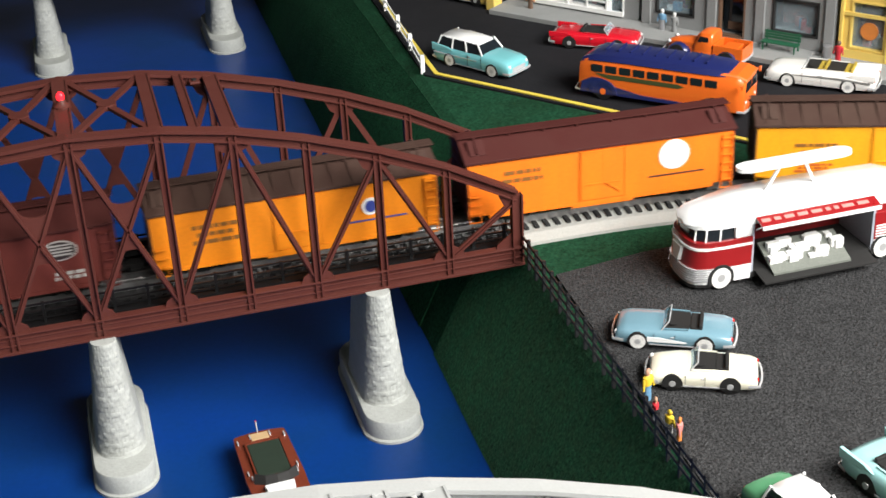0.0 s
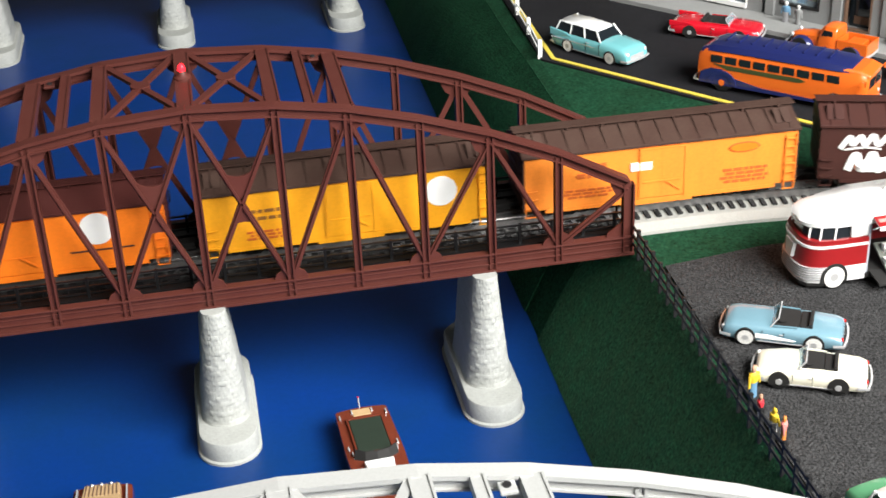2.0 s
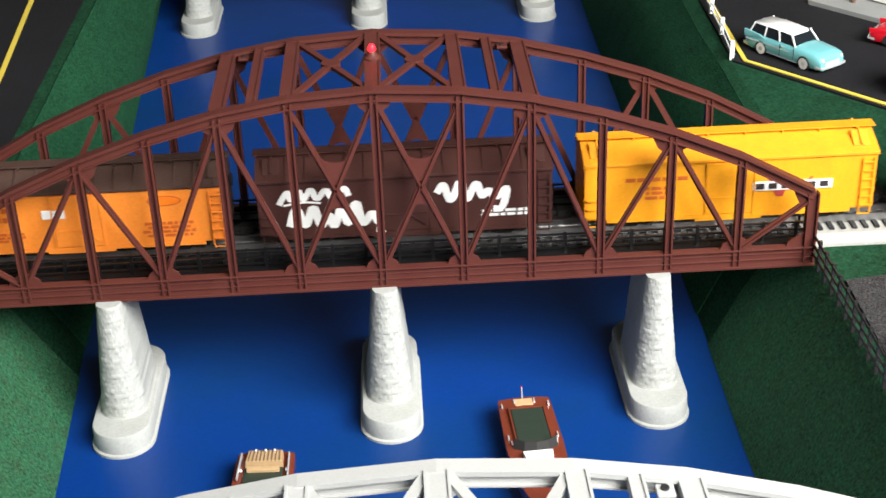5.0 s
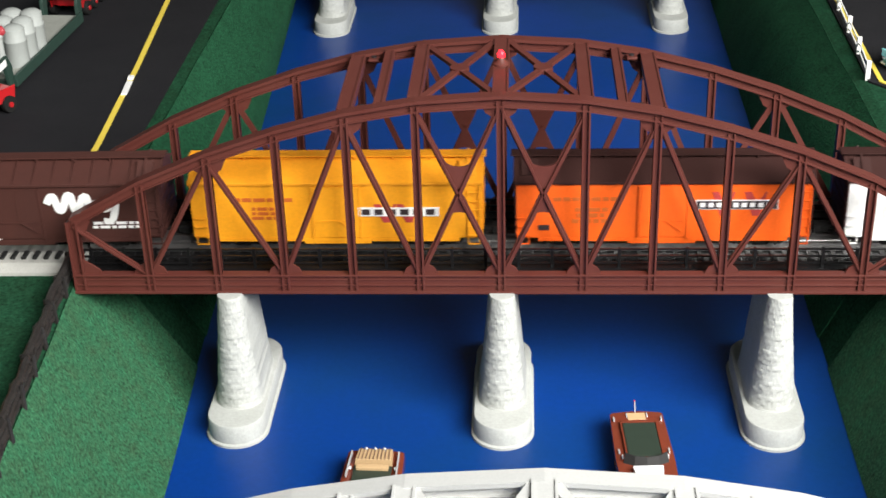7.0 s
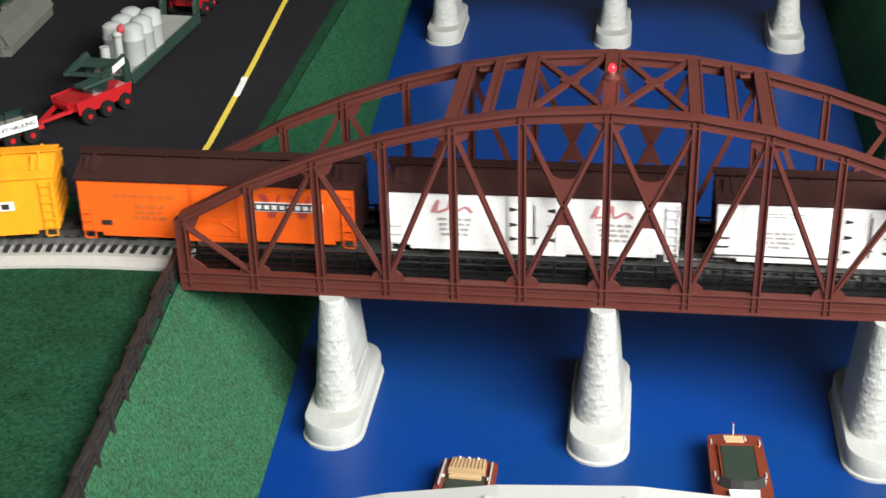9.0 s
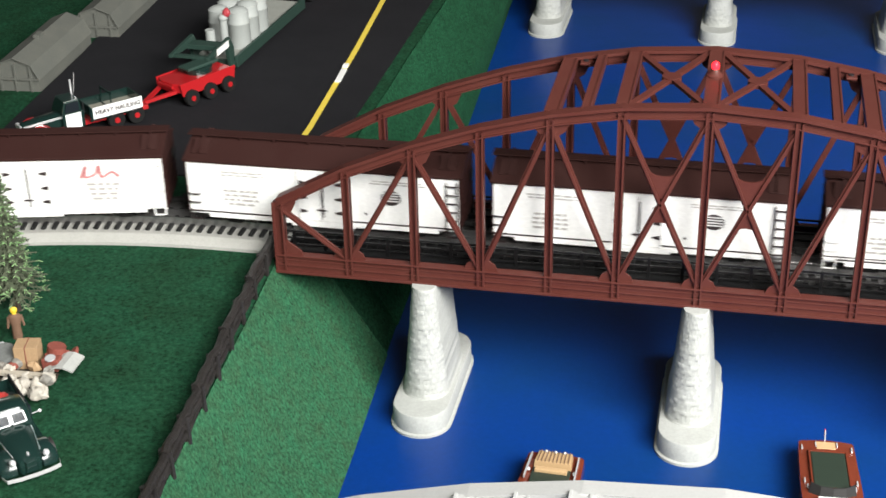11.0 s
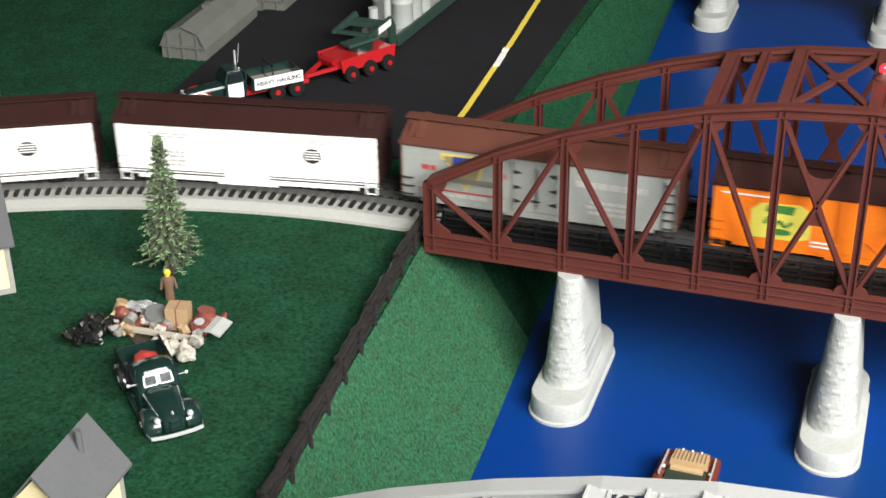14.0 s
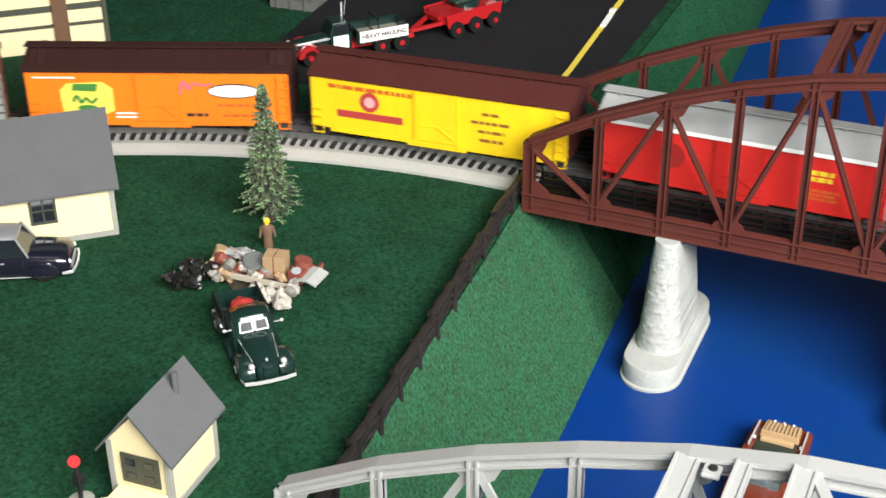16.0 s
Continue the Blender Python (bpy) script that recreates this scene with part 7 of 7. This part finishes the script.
part("lamp_box", Shape().box(-0.003, 0.003, -0.003, 0.003, 0.014, 0.023), BLACK, sg, bevel=0.0006)
part("disc", Shape().cyl((0.001, -0.002, 0.036), (0.0016, -0.0032, 0.0366), 0.0040, n=20), material("signal_red", (0.75, 0.02, 0.025), 0.4), sg)
cr = thing("crate_stack", pose(-0.498, -0.524, LAND, rz=40), "pale boxes stacked beside the hut", "crates")
part("crate", Shape().box(-0.014, 0.004, -0.007, 0.007, 0, 0.010), TRIM_GREY, cr, bevel=0.0005)
part("crate", Shape().box(0.005, 0.018, -0.006, 0.007, 0, 0.008), WHITE, cr, bevel=0.0005)

# timber framed building behind the track
tbld = thing("timber_building", pose(-0.966, 0.183, LAND, rz=40), "cream plastered building with brown posts and dark rails", "house")
part("wall", Shape().box(-0.30, 0.0, 0.0, 0.14, 0, 0.16), CREAM_WALL, tbld)
BROWN_POST = material("brown_post", (0.12, 0.06, 0.03), 0.6, fine=0.15)
for x in (-0.245, -0.150, -0.058):
    part("post", Shape().box(x, x + 0.017, -0.006, 0.0, 0, 0.15), BROWN_POST, tbld, bevel=0.0006)
for z_ in (0.030, 0.049, 0.080, 0.099, 0.128):
    part("rail", Shape().box(-0.30, 0.001, -0.0026, 0.0, z_, z_ + (0.0065 if z_ in (0.049, 0.099) else 0.003)), TRIM_DARK, tbld)
part("corner_board", Shape().box(-0.002, 0.003, -0.004, 0.142, 0, 0.16), TRIM_DARK, tbld)
part("roof", Shape().box(-0.31, 0.012, -0.012, 0.15, 0.16, 0.168), SLATE, tbld, bevel=0.001)


def quonset(at, length):
    """A grey hut with a broken-pitch roof, end frames and a roof vent."""
    q = thing("grey_hut", at, "weathered grey metal hut with a faceted roof on the grass", "hut", "grey huts by the road")
    m = material("hut_grey", (0.095, 0.10, 0.09), 0.75, spec=0.25, second=(0.135, 0.135, 0.115), scale=50, mix=0.7, fine=0.12, bump=0.2) if "hut_grey" not in bpy.data.materials else bpy.data.materials["hut_grey"]
    prof = [(-0.029, 0), (-0.029, 0.016), (-0.021, 0.033), (0, 0.041), (0.021, 0.033), (0.029, 0.016), (0.029, 0)]
    part("shell", Shape().prism(prof, 0.0, length), m, q)
    part("roof_panel", Shape().prism([(-0.0305, 0.0155), (-0.0215, 0.0340), (0, 0.0425), (0.0215, 0.0340), (0.0305, 0.0155), (0.0295, 0.0155), (0.0208, 0.0333), (0, 0.0415), (-0.0208, 0.0333), (-0.0295, 0.0155)], -0.003, length + 0.003), m, q)
    for x in (-0.019, 0.0, 0.019):
        part("end_stud", Shape().box(x - 0.0012, x + 0.0012, -0.002, 0.0, 0, 0.034), m, q)
    part("end_rail", Shape().box(-0.028, 0.028, -0.0025, 0.0, 0.0145, 0.0170), m, q)
    part("vent", Shape().box(-0.004, 0.004, length * 0.42, length * 0.52, 0.040, 0.0455), m, q, bevel=0.0005)
    part("stack", Shape().box(-0.028, -0.024, 0.004, 0.008, 0.016, 0.026), m, q)
    return q


quonset(pose(-0.8245, 0.368, LAND, rz=3), 0.165)
quonset(pose(-0.806, 0.560, LAND, rz=3), 0.17)


# ---- spruce tree ----
def spruce(at, height, radius):
    tr = thing("spruce_tree", at, "bushy green model spruce tree on the grass", "tree")
    bark = material("bark_brown", (0.05, 0.035, 0.025), 0.9, fine=0.3, bump=0.5)
    needles = material("spruce_needles", (0.060, 0.062, 0.046), 0.85, spec=0.2, second=(0.10, 0.13, 0.075), scale=90, mix=0.95, fine=0.5, fine_scale=300)
    tips = material("spruce_tips", (0.13, 0.26, 0.10), 0.85, spec=0.2, second=(0.24, 0.34, 0.17), scale=120, mix=0.8, fine=0.4)
    part("trunk", Shape().cyl((0, 0, -0.003), (0, 0, height * 0.97), 0.0028, 0.0005, n=9), bark, tr)
    r_ = random.Random(4)
    crown, ends = Shape(), Shape()
    for i in range(390):
        f = (i / 390) ** 0.9
        z0_ = height * (0.13 + 0.85 * f)
        rr = radius * (1 - f) ** 0.95 * r_.uniform(0.50, 1.18) + 0.0012
        a = i * 2.39996 + r_.uniform(-0.25, 0.25)
        droop = r_.uniform(-0.34, 0.02) if f < 0.8 else r_.uniform(0.2, 1.2)
        d = Vector((math.cos(a), math.sin(a), droop))
        p0, p1 = Vector((0, 0, z0_)), Vector((0, 0, z0_)) + d * rr
        crown.cyl(p0, p1, 0.0009, 0.0005, n=4)
        side = Vector((-math.sin(a), math.cos(a), 0))
        for k in range(7):
            q = p0.lerp(p1, 0.3 + 0.7 * k / 6)
            l_ = 0.0035 * r_.uniform(0.6, 1.3) * (1 - 0.55 * f)
            for s in (-1, 1):
                e_ = q + (d * 0.7 + side * s * r_.uniform(0.5, 1.0) + Vector((0, 0, r_.uniform(-0.5, 0.4)))) * l_
                (ends if k > 4 and r_.random() < 0.6 else crown).cyl(q, e_, 0.00055, 0.0004, n=3)
    tagged(part("crown", crown, needles, tr), kind="stuff")
    tagged(part("frost", ends, tips, tr), kind="stuff")
    return tr


spruce(pose(-0.582, -0.118, LAND), 0.136, 0.0275)

# ---- scrap heap ----
DARK_EARTH = material("dark_earth", (0.035, 0.028, 0.020), 0.9, second=(0.06, 0.045, 0.03), scale=150, mix=0.8, fine=0.3, bump=0.4)
heap = thing("scrap_heap", pose(-0.535, -0.22, LAND), "heap of scrap, cartons, drums and bags on the grass", "scrap heap")
KRAFT = material("carton_tan", (0.33, 0.22, 0.12), 0.75, second=(0.26, 0.17, 0.09), scale=80, fine=0.12)
SCRAP_GREY = material("scrap_grey", (0.22, 0.22, 0.20), 0.6, second=(0.12, 0.10, 0.08), scale=120, mix=0.9, fine=0.3)
RUST = material("rust_red", (0.20, 0.045, 0.03), 0.7, second=(0.10, 0.04, 0.03), scale=120, fine=0.3)
BAG = material("black_bag", (0.010, 0.010, 0.010), 0.3, fine=0.2, bump=0.6, bump_scale=300)
STONE = material("pale_rubble", (0.42, 0.40, 0.35), 0.8, second=(0.25, 0.22, 0.18), scale=150, mix=0.9, fine=0.3)
BOARD = material("pale_board", (0.40, 0.36, 0.29), 0.7, fine=0.1)
part("earth", Shape().ball((0, 0.003, 0), 0.036, 0.020, 0.009, 18, 8).rough(0.004, 60), DARK_EARTH, heap)
part("carton", Shape().box(-0.008, 0.011, -0.006, 0.010, 0.006, 0.027), KRAFT, heap, "brown cardboard carton", bevel=0.0004, at=pose(0.008, 0.010, 0, 0, 0, 12))
part("carton_flap", Shape().box(0.0012, 0.0018, -0.0066, 0.0106, 0.008, 0.0273), RUST, heap, at=pose(0.008, 0.010, 0, 0, 0, 12))
part("bent_panel", Shape().loft([[(0.034 + 0.020 * k, y, 0.013 + 0.005 * math.sin(2.4 * k + 0.4)) for k in (0, 0.3, 0.6, 1.0)] + [(0.034 + 0.020 * k, y, 0.0115 + 0.005 * math.sin(2.4 * k + 0.4)) for k in (1.0, 0.6, 0.3, 0)] for y in (-0.004, 0.020)]), material("panel_grey", (0.36, 0.37, 0.35), 0.55, fine=0.1), heap, "bent pale metal panel")
part("plank", Shape().beam((-0.020, -0.013, 0.013), (0.042, -0.011, 0.013), 0.0050, 0.003), BOARD, heap, "pale plank")
part("pipe_end", Shape().cyl((-0.024, -0.012, 0.019), (-0.024, -0.005, 0.021), 0.0045, n=14), SCRAP_GREY, heap, smooth=True)
part("tyre", Shape().spin([(0.004, 0), (0.009, 0), (0.0105, 0.0015), (0.0105, 0.004), (0.009, 0.0055), (0.004, 0.0055)], 20), material("old_tyre", (0.10, 0.105, 0.10), 0.7, fine=0.2), heap, at=pose(-0.011, 0.010, 0.014, 20, 12, 0), smooth=True)
part("drum", Shape().cyl((-0.005, 0.024, 0.008), (0.004, 0.026, 0.017), 0.007, n=16), RUST, heap, "rust red drum", smooth=True)
part("drum", Shape().cyl((0.028, 0.018, 0.006), (0.031, 0.020, 0.022), 0.0075, n=16), RUST, heap, "rust red drum", smooth=True)
part("engine_block", Shape().box(0.026, 0.040, 0.000, 0.010, 0.010, 0.020), RUST, heap, bevel=0.001)
part("engine_ring", Shape().spin([(0.0025, 0), (0.0042, 0), (0.0042, 0.001), (0.0025, 0.001)], 16), CHROME, heap, at=pose(0.033, 0.003, 0.0205, 10, 0, 0))
part("foil_sheet", Shape().ball((-0.027, 0.014, 0.018), 0.014, 0.008, 0.004, 14, 6).rough(0.006, 140), material("crumpled_foil", (0.6, 0.6, 0.6), 0.3, metal=0.6, fine=0.2), heap, "crumpled silver sheet")
part("open_box", sum_boxes([(-0.046, -0.026, -0.020, -0.004, 0.008, 0.0095), (-0.046, -0.0445, -0.020, -0.004, 0.0095, 0.018), (-0.0275, -0.026, -0.020, -0.004, 0.0095, 0.020), (-0.046, -0.026, -0.0055, -0.004, 0.0095, 0.018)]), material("box_cream", (0.45, 0.36, 0.22), 0.7, fine=0.15), heap, "open cream carton", at=pose(0, 0.002, 0, 8, 0, -10))
part("barrel", Shape().cyl((-0.047, 0.008, 0.008), (-0.043, 0.012, 0.022), 0.006, 0.0055, n=12), KRAFT, heap, smooth=True)
part("hose_drum", Shape().ball((-0.040, 0.004, 0.016), 0.006, 0.005, 0.006).rough(0.002, 200), RUST, heap)
rr = random.Random(9)
for i in range(16):
    a = rr.uniform(-0.6, 1.2)
    part("stone", Shape().ball((0.020 + rr.uniform(-0.016, 0.026), -0.026 + rr.uniform(-0.008, 0.012), 0.006 + rr.uniform(0, 0.008)), rr.uniform(0.004, 0.008), rr.uniform(0.004, 0.007), rr.uniform(0.003, 0.006), 9, 6).rough(0.003, 180), STONE, heap)
for i in range(34):
    part("rubble", Shape().ball((rr.uniform(-0.04, 0.045), rr.uniform(-0.020, 0.026), 0.009 + rr.uniform(0, 0.006)), rr.uniform(0.003, 0.007), rr.uniform(0.003, 0.006), rr.uniform(0.003, 0.006), 8, 5).rough(0.003, 190), rr.choice((SCRAP_GREY, RUST, KRAFT, STONE)), heap)
for i in range(30):
    part("black_bag", Shape().ball((-0.052 + rr.uniform(-0.017, 0.013), -0.020 + rr.uniform(-0.016, 0.014), 0.006 + rr.uniform(0, 0.008)), rr.uniform(0.003, 0.006), rr.uniform(0.003, 0.006), rr.uniform(0.003, 0.006), 9, 6).rough(0.004, 220), BAG, heap, "shiny black rubbish bag", smooth=True)

# ---- motor boats ----
MAHOGANY = material("mahogany_varnish", (0.16, 0.035, 0.018), 0.2, second=(0.10, 0.022, 0.012), scale=60, mix=0.7, fine=0.15, coat=0.7)
TEAK = material("teak_stripes", (0.50, 0.34, 0.18), 0.35, fine=0.1, coat=0.4)
HATCH_GREEN = material("hatch_dark_green", (0.022, 0.034, 0.024), 0.45, fine=0.08)


def hull_rings(L, hw, zt):
    out = []
    for f, w, lift in ((0.0, 0.90, 0.0), (0.012, 0.98, 0), (0.06, 1.0, 0), (0.40, 1.06, 0), (0.65, 1.0, 0.001), (0.82, 0.72, 0.003), (0.94, 0.34, 0.005), (1.0, 0.04, 0.007)):
        z1_ = zt + lift
        out.append([(-hw * w * 0.72, L * f, 0.0), (-hw * w, L * f, z1_ * 0.65), (-hw * w * 0.97, L * f, z1_), (-hw * w * 0.5, L * f, z1_ + 0.0012), (0, L * f, z1_ + 0.0018), (hw * w * 0.5, L * f, z1_ + 0.0012), (hw * w * 0.97, L * f, z1_), (hw * w, L * f, z1_ * 0.65), (hw * w * 0.72, L * f, 0.0)])
    return out


def boat_cruiser(at):
    """Stern at the origin, bow along +y."""
    b = thing("motor_boat", at, "varnished mahogany motor boat with a dark green hatch", "boat", "boats on the river")
    hw, L, zt = 0.0245, 0.175, 0.022
    part("hull", Shape().loft(hull_rings(L, hw, zt)), MAHOGANY, b, smooth=True)
    part("stern_deck", Shape().box(-0.0075, 0.0085, 0.003, 0.013, zt + 0.001, zt + 0.0022), TEAK, b, "tan stern deck panel", bevel=0.0004)
    h_ = part("engine_hatch", Shape().box(-0.0145, 0.0145, 0.019, 0.069, zt - 0.001, zt + 0.0030), HATCH_GREEN, b, "dark green hatch", bevel=0.0012)
    part("hatch_rim", sum_boxes([(-0.0164, -0.0148, 0.0175, 0.0695, zt, zt + 0.0034), (0.0148, 0.0164, 0.0175, 0.0695, zt, zt + 0.0034), (-0.0164, 0.0164, 0.0170, 0.0186, zt, zt + 0.0034), (-0.0164, 0.0164, 0.0692, 0.0712, zt, zt + 0.0030)]), MAHOGANY, h_, bevel=0.0003)
    part("windscreen", Shape().loft([[(-0.020 + 0.0005, 0.074 + 0.0 * e, zt), (-0.011, 0.080, zt), (0, 0.082, zt), (0.011, 0.080, zt), (0.0195, 0.074, zt), (0.0195, 0.0755, zt), (0.011, 0.0815, zt), (0, 0.0835, zt), (-0.011, 0.0815, zt), (-0.0195, 0.0755, zt)] if e == 0 else
                                     [(-0.018, 0.071, zt + 0.009), (-0.010, 0.0765, zt + 0.009), (0, 0.078, zt + 0.009), (0.010, 0.0765, zt + 0.009), (0.018, 0.071, zt + 0.009), (0.018, 0.072, zt + 0.009), (0.010, 0.0775, zt + 0.009), (0, 0.079, zt + 0.009), (-0.010, 0.0775, zt + 0.009), (-0.018, 0.072, zt + 0.009)] for e in (0, 1)]), INTERIOR, b)
    part("white_deck", Shape().loft([[(-0.013, 0.086, zt + 0.001), (0.013, 0.086, zt + 0.001), (0.013, 0.086, zt + 0.006), (-0.013, 0.086, zt + 0.006)], [(-0.009, 0.125, zt + 0.001), (0.009, 0.125, zt + 0.001), (0.009, 0.125, zt + 0.006), (-0.009, 0.125, zt + 0.006)]]), WHITE_ENAMEL, b, "white foredeck cover", bevel=0.001)
    part("flag_staff", Shape().cyl((0.001, 0.002, zt), (0.001, -0.002, zt + 0.011), 0.0006, n=6), CHROME, b)
    part("flag", Shape().box(0.0005, 0.0016, -0.0045, -0.0016, zt + 0.005, zt + 0.011), F_RED, b, "small furled red flag")
    for x, y in ((-0.021, 0.012), (0.021, 0.012), (-0.0215, 0.060), (0.0215, 0.060), (-0.0195, 0.068), (0.0195, 0.068), (-0.009, 0.006), (0.009, 0.006)):
        part("cleat", Shape().box(x - 0.0007, x + 0.0007, y - 0.0018, y + 0.0018, zt, zt + 0.0020).box(x - 0.0005, x + 0.0005, y - 0.003, y + 0.003, zt + 0.0014, zt + 0.0024), CHROME, b)
    return b


boat_cruiser(pose(0.1195, -0.030, 0.0, rz=183))


def boat_runabout(at):
    b = thing("motor_boat", at, "mahogany runabout with a striped teak deck and open cockpits", "boat", "boats on the river")
    hw, L, zt = 0.0245, 0.165, 0.019
    part("hull", Shape().loft(hull_rings(L, hw * 1.05, zt)), MAHOGANY, b, smooth=True)
    dk = part("rear_deck", Shape().loft([[(-0.0155, 0.004, zt), (0.0155, 0.004, zt), (0.0145, 0.004, zt + 0.006), (-0.0145, 0.004, zt + 0.006)], [(-0.0165, 0.022, zt), (0.0165, 0.022, zt), (0.0155, 0.022, zt + 0.008), (-0.0155, 0.022, zt + 0.008)]]), TEAK, b, "striped teak engine cover", bevel=0.0004)
    for k in range(9):
        x = -0.0125 + k * 0.0031
        part("caulk_line", Shape().beam((x, 0.0035, zt + 0.0063), (x * 1.07, 0.022, zt + 0.0083), 0.0006, 0.0008), F_BROWN, dk)
    for x in (-0.008, 0.0, 0.008):
        part("vent", Shape().ball((x, 0.006, zt + 0.0075), 0.0013, 0.0016, 0.0012), CHROME, dk, smooth=True)
    for y0, y1 in ((0.024, 0.044), (0.068, 0.088)):
        part("cockpit", Shape().box(-0.0165, 0.0165, y0, y1, zt + 0.0008, zt + 0.0030), HATCH_GREEN, b, "dark green cockpit well", bevel=0.0008)
        part("seat", Shape().box(-0.014, 0.014, y0 + 0.003, y0 + 0.008, zt + 0.003, zt + 0.0065), TEAK, b, bevel=0.0008)
    part("mid_deck", Shape().box(-0.0175, 0.0175, 0.046, 0.066, zt + 0.0005, zt + 0.0035), MAHOGANY, b, bevel=0.0008)
    for x in (-0.011, 0.011):
        part("deck_hatch", Shape().box(x - 0.006, x + 0.006, 0.055, 0.064, zt + 0.0035, zt + 0.0052), TEAK, b)
    for s in (-1, 1):
        part("side_rail", Shape().beam((s * 0.0205, 0.006, zt + 0.0035), (s * 0.0215, 0.040, zt + 0.0035), 0.0012, 0.0035, up=(0, 0, 1)), CHROME, b)
        part("cleat", Shape().ball((s * 0.0195, 0.028, zt + 0.003), 0.0014, 0.0022, 0.0016), CHROME, b, smooth=True)
    part("windscreen", Shape().box(-0.016, 0.016, 0.089, 0.090, zt + 0.002, zt + 0.009), GLASS, b)
    return b


boat_runabout(pose(-0.109, -0.087, 0.0, rz=178))
figurine(pose(-0.107, -0.164, 0.0215), "seated painted miniature figure in pale blue", (F_BLUE, F_BLUE, F_WHITE), 0.024, True)

motions()
